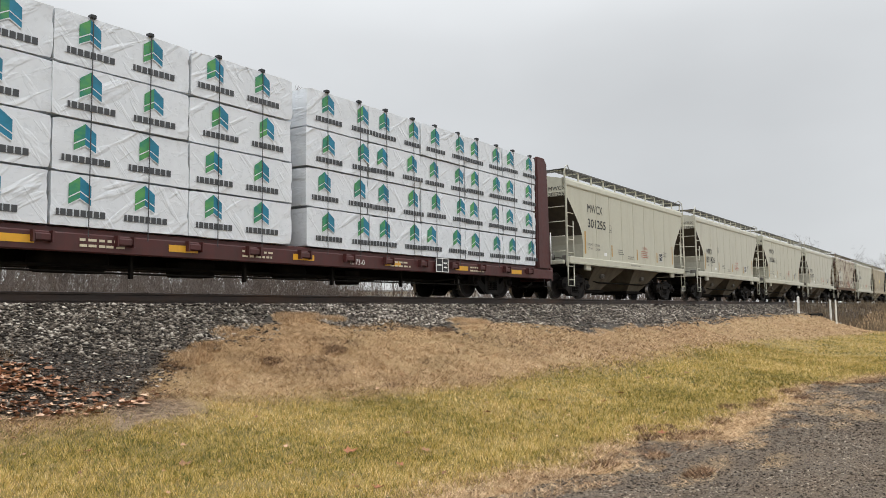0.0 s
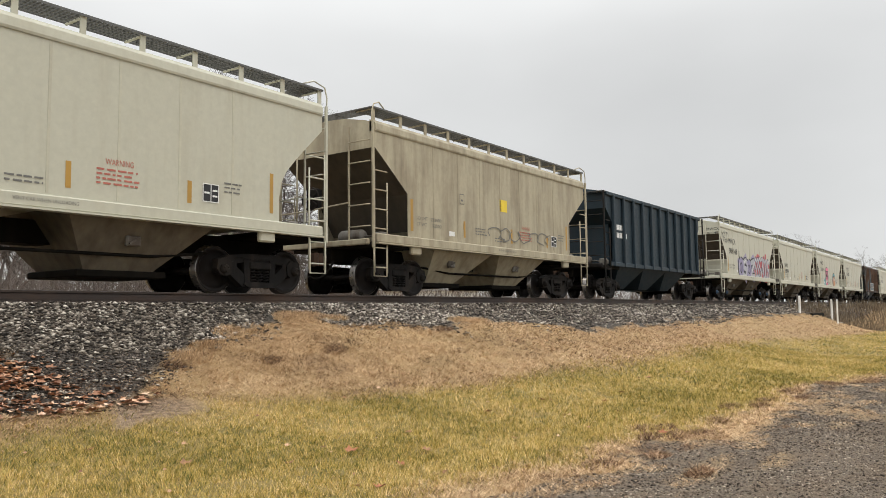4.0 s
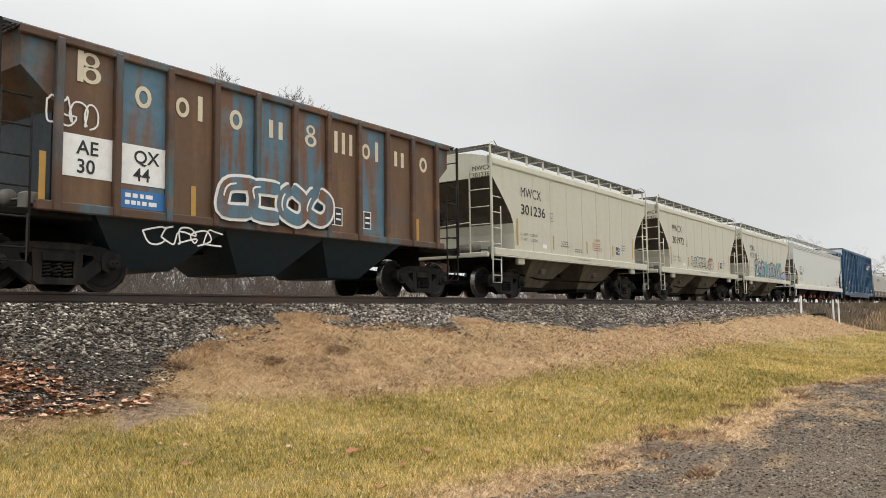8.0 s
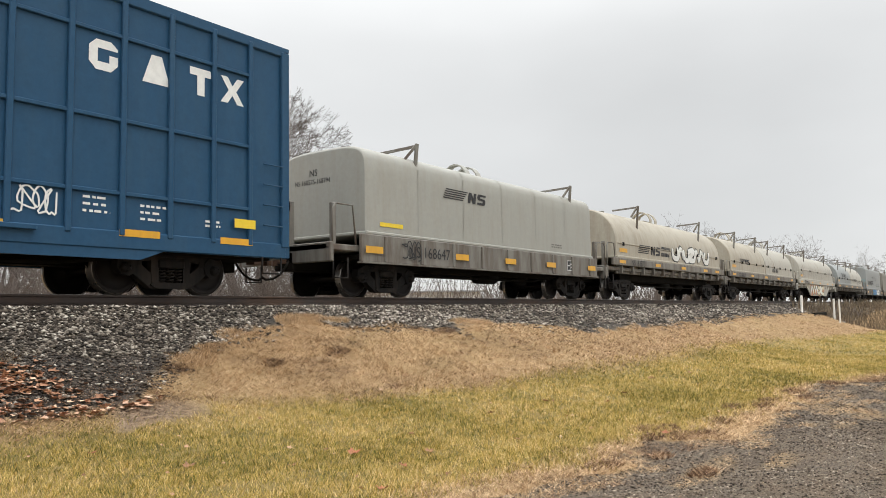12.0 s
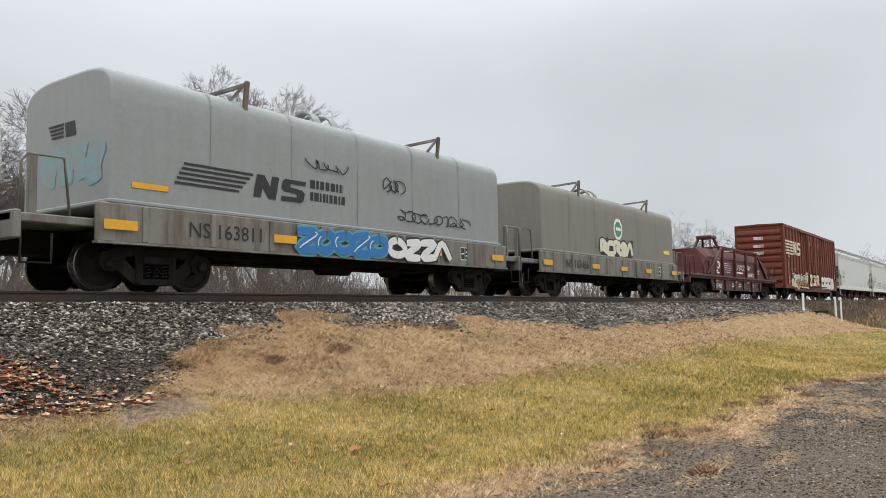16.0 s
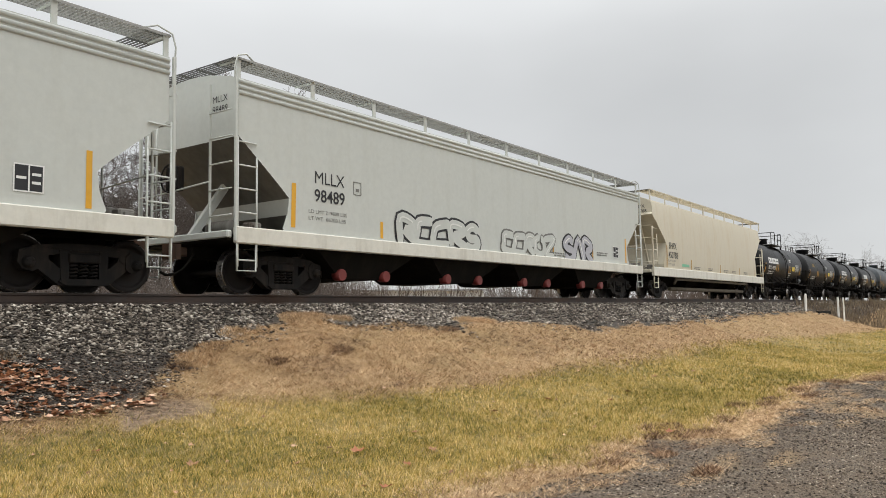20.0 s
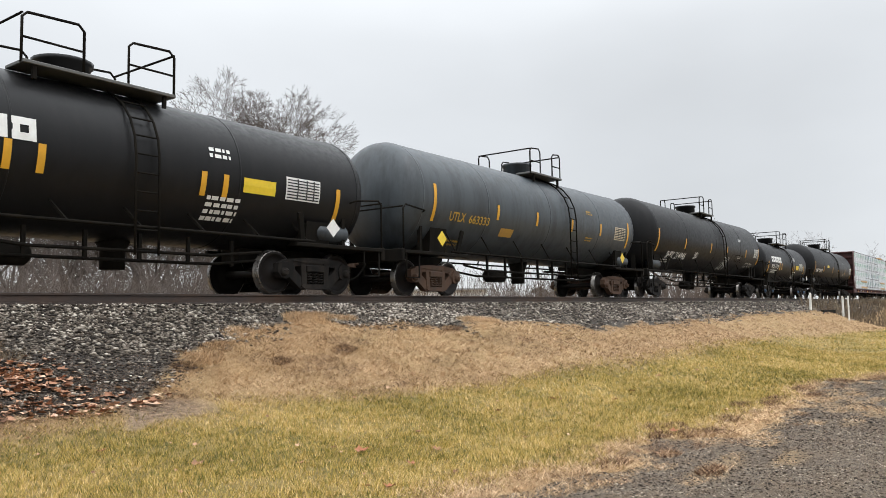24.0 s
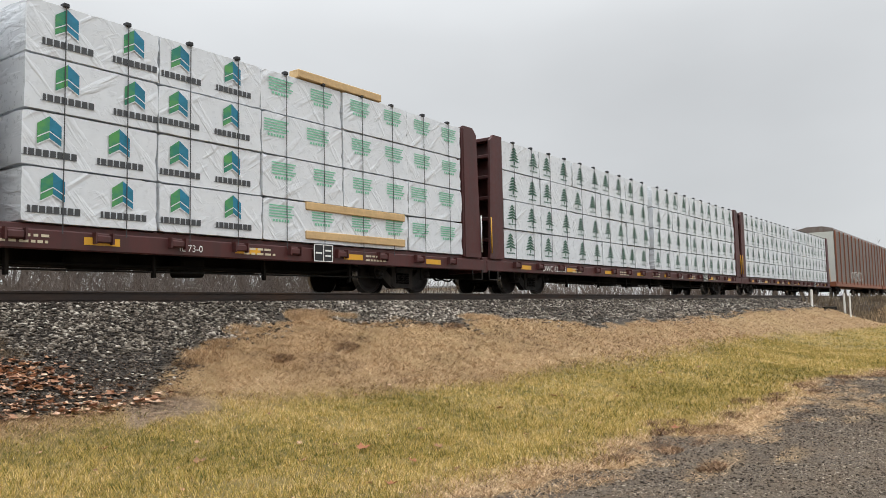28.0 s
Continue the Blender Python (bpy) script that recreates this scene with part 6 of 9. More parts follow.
        for i, (x, z, ww, r) in enumerate(((1.0, 1.74, 0.5, 2), (2.0, 1.74, 0.5, 2), (8.2, 4.2, 0.6, 3), (10.7, 4.15, 0.6, 3), (17.5, 2.6, 0.25, 7), (18.35, 2.7, 0.25, 8))):
            stencil(car, x, z, ww, r, WHITE_INK, face if not 7.1 < x < 12 else (lambda q: -w - 0.11), seed=150 + i, step=0.1)
        panel(car, "notice", 1.0, 1.6, 1.32, 1.55, YELLOW, face), panel(car, "notice", 1.0, 1.6, 1.06, 1.28, YELLOW, face)
        panel(car, "notice", 18.35, 18.95, 1.05, 1.5, YELLOW, face), plate_box(car, 18.3, 1.65, 0.55, 0.45, face)
        for i, z in enumerate((4.15, 3.62, 3.15)):
            b = Build()
            for r in range(3):
                b.box(-0.112, -0.104, -0.3, 0.35, z - 0.07 * r, z - 0.07 * r + 0.035)
            part("end_stencil", b, WHITE_INK, car)
        part("end_number_shadow", Build().box(-0.012, -0.004, -0.9, 0.4, 4.55, 4.75), MAROON, car)
    return car


# ---- coil cars ----
def hood_ring(w, z0, zs, z1, n=9, power=0.62):
    """Half outline of a hood: upright to zs, then rounding to z1 over the middle."""
    out = [(-w, z0), (-w, z0 + 0.04), (-w, zs - 0.25), (-w, zs)]
    for i in range(1, n):
        a = math.pi / 2 * i / n
        out.append((-w * math.cos(a) ** power, zs + (z1 - zs) * math.sin(a) ** power))
    out.append((0, z1))
    return out + [(-y, z) for y, z in reversed(out[:-1])]


def hood_mesh(x0, x1, w, z0, zs, z1, power):
    ring = hood_ring(w, z0, zs, z1, 9, power)
    rings = []
    for x, k in ((x0, 0.968), (x0 + 0.012, 0.982), (x0 + 0.04, 0.995), (x0 + 0.09, 1.0), (x0 + 0.2, 1.0), (x1 - 0.2, 1.0), (x1 - 0.09, 1.0), (x1 - 0.04, 0.995), (x1 - 0.012, 0.982), (x1, 0.968)):
        rings.append([(x, y * (k * 0.5 + 0.5), z0 + (z - z0) * k) for y, z in ring])
    return Build().loft(rings, smooth=True)


def hood_fittings(car, x0, x1, w, z1, mat, loops, arms, tall=0.5):
    for x in loops:
        for dx in (-0.30, 0.30):
            turn = [i * math.pi / 10 for i in range(11)]
            rings = [[(x + dx + u, r * math.cos(a), z1 - 0.06 + (r + 0.06) * math.sin(a)) for u, r in ((-0.12, 0.47), (0.12, 0.47), (0.12, 0.43), (-0.12, 0.43))] for a in turn]
            part("lifting_loop", Build().loft(rings), mat, car, "arched steel lifting band")
        part("loop_base", Build().cbox(x - 0.55, x + 0.55, -0.2, 0.2, z1 - 0.08, z1 + 0.06, 0.02), mat, car)
    for x in arms:
        b = Build()
        b.beam((x, -w + 0.12, z1 - 0.95), (x + 0.04, -w + 0.02, z1 + 0.28), 0.09, 0.06)
        b.beam((x + 0.04, -w + 0.04, z1 + 0.22), (x - 0.05, -0.2, z1 + 0.16), 0.08, 0.06)
        b.beam((x - 0.3, -w + 0.2, z1 - 0.2), (x + 0.04, -w + 0.04, z1 + 0.25), 0.06)
        b.beam((x + 0.04, w - 0.04, z1 + 0.22), (x - 0.05, 0.2, z1 + 0.16), 0.08, 0.06)
        b.beam((x, w - 0.12, z1 - 0.95), (x + 0.04, w - 0.02, z1 + 0.28), 0.09, 0.06)
        part("stacking_arm", b, COIL_FRAME, car, "angled stacking arm")


def coil_gear(car, a, c, frame, deck, trucks):
    """Deck ends, rails, steps and running gear from a to c."""
    part("deck", Build().cbox(a, c, -1.36, 1.36, deck - 0.14, deck, 0.02), frame, car)
    part("centre_sill", Build().cbox(a, c, -0.3, 0.3, deck - 0.55, deck - 0.14, 0.02), UNDER, car)
    part("bolster_frame", Build().cbox(a + 2.2, c - 2.2, -1.0, 1.0, deck - 0.5, deck - 0.15, 0.03), UNDER, car)
    for way, x in ((-1, a), (1, c)):
        s = -1 if way < 0 else 1
        part("end_sill", Build().cbox(min(x, x - s * 0.12), max(x, x - s * 0.12), -1.45, 1.45, deck - 0.4, deck + 0.03, 0.02), frame, car)
        for y in (-1.42, 1.42):
            part("handrail", Build().tube([(x - s * 0.1, y, deck), (x - s * 0.1, y, deck + 0.75), (x - s * 0.2, y, deck + 0.88), (x - s * 0.75, y, deck + 0.88), (x - s * 0.85, y, deck)], 0.022, 6), frame, car)
            part("sill_step", Build().tube([(x - s * 0.12, y, deck - 0.3), (x - s * 0.12, y, 0.40), (x - s * 0.58, y, 0.40), (x - s * 0.58, y, deck - 0.3)], 0.022, 5), IRON, car)
        part("end_post", Build().cbox(x - s * 0.4 - 0.06, x - s * 0.4 + 0.06, -1.2, -1.08, deck, deck + 0.95, 0.02), frame, car)
        part("end_post", Build().cbox(x - s * 0.4 - 0.06, x - s * 0.4 + 0.06, 1.08, 1.2, deck, deck + 0.95, 0.02), frame, car)
        draft(car, x + s * 0.35, way)
    brake_wheel(car, a + 0.2, 0.3, deck + 0.95)
    part("brake_stand", Build().cbox(a + 0.25, a + 0.45, 0.1, 0.5, deck, deck + 1.1, 0.03), frame, car)
    for x in trucks:
        truck(car, x)
    rods(car, trucks[0] + 1.2, trucks[1] - 1.2, 0.55), reservoir(car, (a + c) / 2, -0.75, 0.62), reservoir(car, (a + c) / 2 + 2.0, -0.75, 0.58, 0.7, 0.16)


def boxy_coil(start, hood, label, text, a=-1.5, extra=None, trucks=(1.1, 10.9), z1=3.42, arms=(2.8, 9.1)):
    """High-sided frame with one tall rounded hood."""
    car = railcar(start, "coil_car", label, "railcar", "coil cars in the train")
    h = part("hood", share(f"boxy_hood|{z1}", lambda: hood_mesh(0.0, 12.0, 1.40, 1.46, z1 - 0.67, z1, 0.5), hood), None, car, "tall rounded steel hood")
    for x in (2.0, 4.0, 6.0, 8.0, 10.0):
        ring = hood_ring(1.408, 1.46, z1 - 0.66, z1 + 0.01, 9, 0.5)
        part("hood_seam", share(f"hood_seam|{z1}", lambda: Build().loft([[(dx, y, z) for y, z in ring] for dx in (-0.025, 0.025)], caps=False), hood), None, h, m=pose(x, 0, 0))
    part("hood_skirt", Build().cbox(-0.02, 12.02, -1.45, 1.45, 1.42, 1.50, 0.02), hood, h)
    for s in (-1, 1):
        part("side_wall", Build().cbox(-0.25, 12.25, s * 1.45 - 0.04, s * 1.45 + 0.04, 0.78, 1.42, 0.02), COIL_FRAME, car, "grimy grey frame side")
        part("side_flange", Build().box(-0.25, 12.25, s * 1.45 - 0.08, s * 1.45 + 0.08, 0.75, 0.79), COIL_FRAME, car)
        for i in range(9):
            x = 0.6 + i * 1.38
            part("side_stake", Build().cbox(x - 0.05, x + 0.05, s * 1.48 - 0.05, s * 1.48 + 0.05, 0.79, 1.40, 0.015), COIL_FRAME, car)
    part("floor", Build().box(-0.2, 12.2, -1.4, 1.4, 0.85, 0.95), UNDER, car)
    coil_gear(car, a, 13.2, COIL_FRAME, 1.15, trucks)
    hood_fittings(car, 0, 12, 1.40, z1, hood, (6.0,), arms)

    def face(z):
        return -1.49

    for x in (-0.15, 3.4, 5.9, 8.4, 11.4):
        panel(car, "reflective_strip", x, x + 0.6, 0.98, 1.14, YELLOW, face, 0.05)
    mark(car, text, 1.45, 0.96, 0.27, INK, face, lift=0.012, name="car_number")
    plate_box(car, 9.9, 0.92, 0.4, 0.34, face)
    if extra:
        extra(car, lambda z: -1.40)
    return car


def emblem_end(car):
    """Small road emblem on the hood's end."""
    for i in range(4):
        part("emblem_bar", Build().box(-0.014, -0.004, 0.05, 0.55 - 0.04 * i, 2.92 - 0.07 * i, 2.955 - 0.07 * i), INK, car)
    part("emblem_block", Build().prism([(-0.36, 2.70), (-0.05, 2.70), (0.0, 2.95), (-0.31, 2.95)], "x", -0.014, -0.004), INK, car)


def emblem(car, x, z, surf, ink, size=1.0):
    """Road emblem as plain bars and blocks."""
    b = Build()
    for i in range(5):
        patch(b, x + 0.05 * (4 - i) * size, x + (1.85 - 0.09 * i) * size, z - 0.095 * i * size, z - (0.095 * i - 0.05) * size, surf, 0.010)
    part("emblem_bar", b, ink, car)
    for shape in NS_SHAPES:
        pts = [(x + (1.85 + (u - 2.65) * 0.62) * size, z + (0.06 + (v - 3.98) * 0.52) * size) for u, v in shape]
        part("emblem_block", Build().add([(u, surf(v) - 0.012, v) for u, v in pts], [tuple(range(len(pts)))]), ink, car)


def round_coil(start, a, c, hood, label, text, seams, trucks, extra=None, belly=None, sides=COIL_FRAME, split=None, zs=2.1):
    """Low deck with one or two half-round hoods between a and c."""
    car = railcar(start, "coil_car", label, "railcar", "coil cars in the train")
    spans = [(a, c)] if split is None else [(a, split - 0.04), (split + 0.04, c)]
    for k, (u, w) in enumerate(spans):
        m = hood if not (isinstance(hood, tuple)) else hood[k]
        h = part("hood", hood_mesh(u, w, 1.42, 1.62, zs, 3.54, 0.95), m, car, "half-round steel hood")
        n = max(2, round((w - u) / 1.9))
        for i in range(1, n):
            x = u + (w - u) * i / n
            ring = hood_ring(1.428, 1.62, zs + 0.01, 3.55, 9, 0.95)
            part("hood_seam", Build().loft([[(x + dx, y, z) for y, z in ring] for dx in (-0.025, 0.025)], caps=False), m, h)
        part("hood_skirt", Build().cbox(u - 0.01, w + 0.01, -1.46, 1.46, 1.57, 1.66, 0.02), m, h)
        part("hinge_line", Build().tube([(u + 0.1, -1.425, zs + 0.03), (w - 0.1, -1.425, zs + 0.03)], 0.022, 5), m, h)
        for i in range(5):
            x = u + 0.6 + (w - u - 1.2) * i / 4
            part("latch", Build().cbox(x - 0.05, x + 0.05, -1.48, -1.42, zs - 0.05, zs + 0.08, 0.01), IRON, h)
        hood_fittings(car, u, w, 1.30, 3.54, m, ((u + w) / 2,), (u + (w - u) * 0.2, u + (w - u) * 0.8))
    for s in (-1, 1):
        part("side_sill", Build().cbox(a - 0.5, c + 0.5, s * 1.45 - 0.05, s * 1.45 + 0.05, 1.28, 1.57, 0.02), sides, car)
        part("lower_rail", Build().cbox(a + 0.2, c - 0.2, s * 1.25 - 0.05, s * 1.25 + 0.05, 0.98, 1.10, 0.02), sides, car)
        n = 12
        for i in range(n):
            x = a + 0.4 + (c - a - 0.8) * i / (n - 1)
            part("side_bracket", Build().prism([(x - 0.05, 1.28), (x + 0.05, 1.28), (x + 0.05, 1.0), (x - 0.05, 1.0)], "y", s * 1.22, s * 1.46), sides, car)
        if belly:
            part("belly_plate", Build().prism([(trucks[0] + 0.3, 1.30), (trucks[0] + 2.3, 0.42), (trucks[1] - 2.3, 0.42), (trucks[1] - 0.3, 1.30)], "y", s * 1.40 - 0.03, s * 1.40 + 0.03), belly, car, "deep fish-belly side plate")
    coil_gear(car, a - 1.0, c + 1.0, sides, 1.22, trucks)

    def face(z):
        return -1.50

    for x in (0.05, 3.8, 7.0, 10.2, c - a - 1.0):
        panel(car, "reflective_strip", a + x, a + x + 0.6, 1.36, 1.48, YELLOW, face)
    mark(car, text, a + 1.2, 1.31, 0.22, INK, face, lift=0.012, name="car_number")
    panel(car, "notice", a + 0.25, a + 1.0, 1.80, 1.95, YELLOW, lambda z: -1.42, 0.012)
    if extra:
        extra(car, lambda z: -1.42 if z < zs else -1.42 * math.sqrt(max(0.0, 1 - ((z - zs) / (3.54 - zs)) ** 2)) - 0.01)
    return car


def build_coil_cars():
    def art_1(c, f):
        emblem(c, 3.05, 2.84, f, INK, 0.62), panel(c, "notice", 0.5, 1.35, 1.64, 1.74, SIGN_YELLOW, f, 0.012)
        stencil(c, 9.0, 1.72, 0.9, 2, GREY_INK, f, seed=201), scrawl(c, 1.2, 1.9, 0.85, 1.35, INK, lambda z: -1.5, seed=202, loops=4)
        mark(c, "NS 168575-168794", 0.9, 2.75, 0.12, INK, end=0.0, name="end_lettering", wide=0.9), mark(c, "NS", 0.4, 2.95, 0.16, INK, end=0.0, name="end_lettering")

    def art_6(c, f):
        emblem(c, 1.22, 2.25, f, INK, 0.95), emblem_end(c)
        stencil(c, 4.5, 2.20, 1.3, 2, INK, f, seed=203, step=0.26, thick=0.18)
        scrawl(c, 4.4, 5.6, 2.6, 3.0, INK, lambda z: -1.42 if z < 2.8 else -1.36, seed=204, loops=4), scrawl(c, 6.9, 7.6, 2.4, 2.75, INK, f, seed=205, loops=3)
        scrawl(c, 7.4, 10.4, 1.75, 2.05, INK, f, seed=206, loops=10), panel(c, "notice", 0.4, 1.1, 1.72, 1.82, YELLOW, f, 0.012)
        graffiti(c, 4.0, 6.8, 0.82, 1.34, (SPRAY_BLUE,), SPRAY_CYAN, lambda z: -1.535, seed=207, count=5), graffiti(c, 6.9, 9.3, 0.82, 1.34, (SPRAY_WHITE,), INK, lambda z: -1.535, seed=208, count=4)
        rnd = random.Random(77)
        for k in range(5):
            form = blob(0.95 - 0.48 * k, 2.18 + rnd.uniform(-0.08, 0.10), 0.30, rnd.uniform(0.22, 0.36), rnd, 16, 0.3)
            part("spray_wash", Build().add([(-0.006 - 0.0008 * k, y, z) for y, z in form], [tuple(range(16))]), SPRAY_FADED, c)

    def art_7(c, f):
        disc = Build()
        sheet(disc, [(6.0 + 0.42 * math.cos(i * 0.524), 2.55 + 0.42 * math.sin(i * 0.524)) for i in range(12)], f, 0.012)
        part("round_emblem", disc, WHITE_INK, c, "white ring emblem")
        disc = Build()
        sheet(disc, [(6.0 + 0.3 * math.cos(i * 0.524), 2.55 + 0.3 * math.sin(i * 0.524)) for i in range(12)], f, 0.018)
        part("emblem_centre", disc, GREEN_INK, c), panel(c, "emblem_bar", 5.78, 6.22, 2.5, 2.62, WHITE_INK, f, 0.024)
        graffiti(c, 4.4, 7.4, 1.5, 2.1, (SPRAY_PALE,), INK, f, seed=211, count=5, halo=INK)
        panel(c, "notice", 10.8, 11.5, 1.85, 2.0, SIGN_YELLOW, f, 0.012)

    def art_2(c, f):
        emblem(c, 3.0, 2.15, f, INK, 0.75), stencil(c, 5.6, 2.1, 1.3, 2, INK, f, seed=221, step=0.26, thick=0.16)
        graffiti(c, 7.0, 12.2, 1.72, 2.4, (SPRAY_WHITE,), INK, f, seed=222, count=7)

    def art_3(c, f):
        emblem(c, 2.5, 2.3, f, INK, 0.6), emblem(c, 10.0, 2.0, f, INK, 0.5)

    def art_4(c, f):
        for k, (x0, x1, z0, z1) in enumerate(((1.2, 3.6, 1.75, 2.5), (4.4, 8.2, 1.8, 2.5), (9.2, 12.2, 1.75, 2.3), (12.6, 14, 2.2, 2.7))):
            scrawl(c, x0, x1, z0, z1, GREY_INK, f, seed=231 + k, loops=5, wide=0.014)
        graffiti(c, 5.2, 10.4, 0.5, 1.22, (SPRAY_WHITE, SPRAY_PALE), INK, lambda z: -1.45, seed=236, count=6, halo=SPRAY_ORANGE)

    def art_5(c, f):
        emblem(c, 2.2, 2.55, f, INK, 0.75), emblem(c, 8.6, 2.2, f, INK, 0.55)
        scrawl(c, 3.6, 7.2, 1.75, 2.1, GREY_INK, f, seed=241, loops=7), graffiti(c, 11.2, 13.6, 1.7, 2.1, (COIL_WHITE,), INK, f, seed=242, count=5)

    boxy_coil(278.68, COIL_WARM, "light grey coil car with a tall rounded hood and rust streaks", "NS 168647", extra=art_1, a=-1.2, z1=3.57, arms=(1.95, 10.5))
    round_coil(291.98, 0.9, 14.0, COIL_CREAM, "dusty cream coil car with a half-round hood and white graffiti", "NS 163870", 6, (2.2, 13.1), extra=art_2)
    round_coil(307.3, 0.8, 15.9, (COIL_CREAM, COIL_WHITE), "pale coil car with two half-round hoods", "NS 168310", 6, (2.2, 14.6), extra=art_3, split=8.3)
    round_coil(324.0, 1.6, 15.1, COIL_WHITE, "dirty white coil car with a deep belly and black spray tags", "AOK 494513", 6, (3.0, 13.9), extra=art_4, belly=COIL_WHITE, sides=COIL_WHITE, zs=2.25)
    round_coil(341.70, 0.1, 14.6, (COIL_GREY, COIL_WHITE), "grey coil car with two half-round hoods, one stained white", "NS 168302", 6, (1.45, 14.05), extra=art_5, split=7.3)
    boxy_coil(359.84, COIL_GREY, "light grey coil car with blue and white graffiti on its frame", "NS 163811", extra=art_6, z1=3.82)
    boxy_coil(374.39, COIL_OLIVE, "drab olive coil car with a round white emblem", "NS 163466", extra=art_7, z1=3.74)
    red_coil(389.69)


def red_coil(start):
    """Red-brown coil car with a low shielded cover and an outside truss."""
    car = railcar(start, "coil_car", "red-brown coil car with a low shield cover and outside truss", "railcar", "coil cars in the train")
    prof = [(-1.40, 1.18), (-1.40, 2.0), (-0.95, 2.55), (0.95, 2.55), (1.40, 2.0), (1.40, 1.18)]
    cover = Build().loft([[(1.3, y * 0.98, z) for y, z in prof[:1]] + [(1.6 if z > 1.5 else 1.3, y * (0.9 if z > 2.2 else 0.98), z - 0.05) for y, z in prof[1:-1]] + [(1.3, prof[-1][0] * 0.98, 1.18)],
                          [(2.1, y, z) for y, z in prof], [(12.9, y, z) for y, z in prof], [(13.5 if z < 1.5 else 13.2, y * (0.9 if z > 2.2 else 0.98), z - 0.05 if z > 1.2 else z) for y, z in prof]])
    part("shield_cover", cover, OXIDE_DARK, car, "sloped red-brown steel cover")
    part("ridge_strip", Build().box(1.5, 13.0, -1.42, -1.38, 2.03, 2.08), MAROON, car)
    for x in (3.96, 6.2, 8.4, 10.6):
        part("truss_post", Build().cbox(x - 0.06, x + 0.06, -1.52, -1.40, 1.15, 2.68, 0.015), OXIDE_DARK, car)
        part("truss_post", Build().cbox(x - 0.06, x + 0.06, 1.40, 1.52, 1.15, 2.68, 0.015), OXIDE_DARK, car)
        part("truss_arm", Build().beam((x, -1.46, 2.64), (x - 0.1, 1.46, 2.64), 0.10), OXIDE_DARK, car)
    part("truss_chord", Build().beam((3.96, -1.46, 2.62), (10.6, -1.46, 2.62), 0.09), OXIDE_DARK, car)
    part("truss_chord", Build().beam((3.96, 1.46, 2.62), (10.6, 1.46, 2.62), 0.09), OXIDE_DARK, car)
    for a, c in (((1.4, -1.46, 1.2), (3.96, -1.46, 2.66)), ((13.0, -1.46, 1.2), (10.6, -1.46, 2.66))):
        part("truss_brace", Build().beam(a, c, 0.09), OXIDE_DARK, car)
    for y in (-0.5, 0.5):
        part("lifting_frame", Build().beam((5.2, y, 2.5), (5.75, y * 0.6, 3.34), 0.11).beam((7.0, y, 2.5), (6.45, y * 0.6, 3.34), 0.11), MAROON, car)
    part("lifting_head", Build().cbox(5.6, 6.6, -0.42, 0.42, 3.30, 3.46, 0.03), MAROON, car)
    for u in (1.55, 2.6):
        part("nose_rail", Build().tube([(u - 0.6, -1.40, 1.15), (u - 0.6, -1.40, 1.75), (u - 0.45, -1.40, 1.88), (u + 0.2, -1.40, 1.88), (u + 0.3, -1.40, 1.15)], 0.024, 6), MAROON, car)
    for s in (-1, 1):
        part("deck_edge", Build().cbox(-1.3, 15.4, s * 1.45 - 0.05, s * 1.45 + 0.05, 1.06, 1.16, 0.015), MAROON, car)
        part("belly_plate", Build().prism([(2.4, 1.06), (2.8, 0.42), (12.2, 0.42), (12.7, 1.06)], "y", s * 1.22 - 0.04, s * 1.22 + 0.04), MAROON, car)
        for i in range(6):
            x = 3.1 + i * 1.75
            part("belly_rib", Build().cbox(x - 0.04, x + 0.04, s * 1.28 - 0.06, s * 1.28 + 0.06, 0.45, 1.05, 0.01), MAROON, car)
    coil_gear(car, -1.3, 15.4, MAROON, 1.10, (1.0, 14.0))

    def low(z):
        return -1.265

    mark(car, "CR631438", 2.9, 0.55, 0.22, WHITE_INK, low, name="car_number")
    for x in (3.2, 6.7, 9.2, 11.6):
        panel(car, "reflective_strip", x, x + 0.5, 0.86, 0.98, YELLOW, low)
    for i, x in enumerate((6.2, 7.5, 8.3, 10.2)):
        stencil(car, x, 0.75, 0.5, 2, WHITE_INK, low, seed=251 + i, step=0.12, thick=0.07)

    def up(z):
        return -1.405

    b = Build()
    for u0, u1, w0, w1 in ((0, 0.2, 0, 0.12), (0.12, 0.5, 0.2, 0.3), (0.4, 0.62, 0.3, 0.6), (0.12, 0.5, 0.55, 0.68), (0.05, 0.5, -0.12, -0.02), (0, 0.6, 0.8, 0.9)):
        patch(b, 3.0 + u0, 3.0 + u1, 1.36 + w0 * 0.8, 1.36 + w1 * 0.8, up)
    part("emblem_block", b, WHITE_INK, car)
    stencil(car, 4.15, 1.8, 1.5, 5, WHITE_INK, up, seed=261, step=0.11, thick=0.03)
    mark(car, "CoilSHIELD", 8.45, 1.24, 0.20, WHITE_INK, up, fit=1.75)
    panel(car, "lettering_bar", 6.4, 7.9, 1.36, 1.44, WHITE_INK, up)
    scrawl(car, 6.3, 8.1, 1.5, 1.85, WHITE_INK, up, seed=262, loops=7), scrawl(car, 8.5, 9.4, 1.6, 1.85, WHITE_INK, up, seed=263, loops=5), scrawl(car, 10.7, 11.4, 1.4, 1.7, WHITE_INK, up, seed=264, loops=4)
    return car


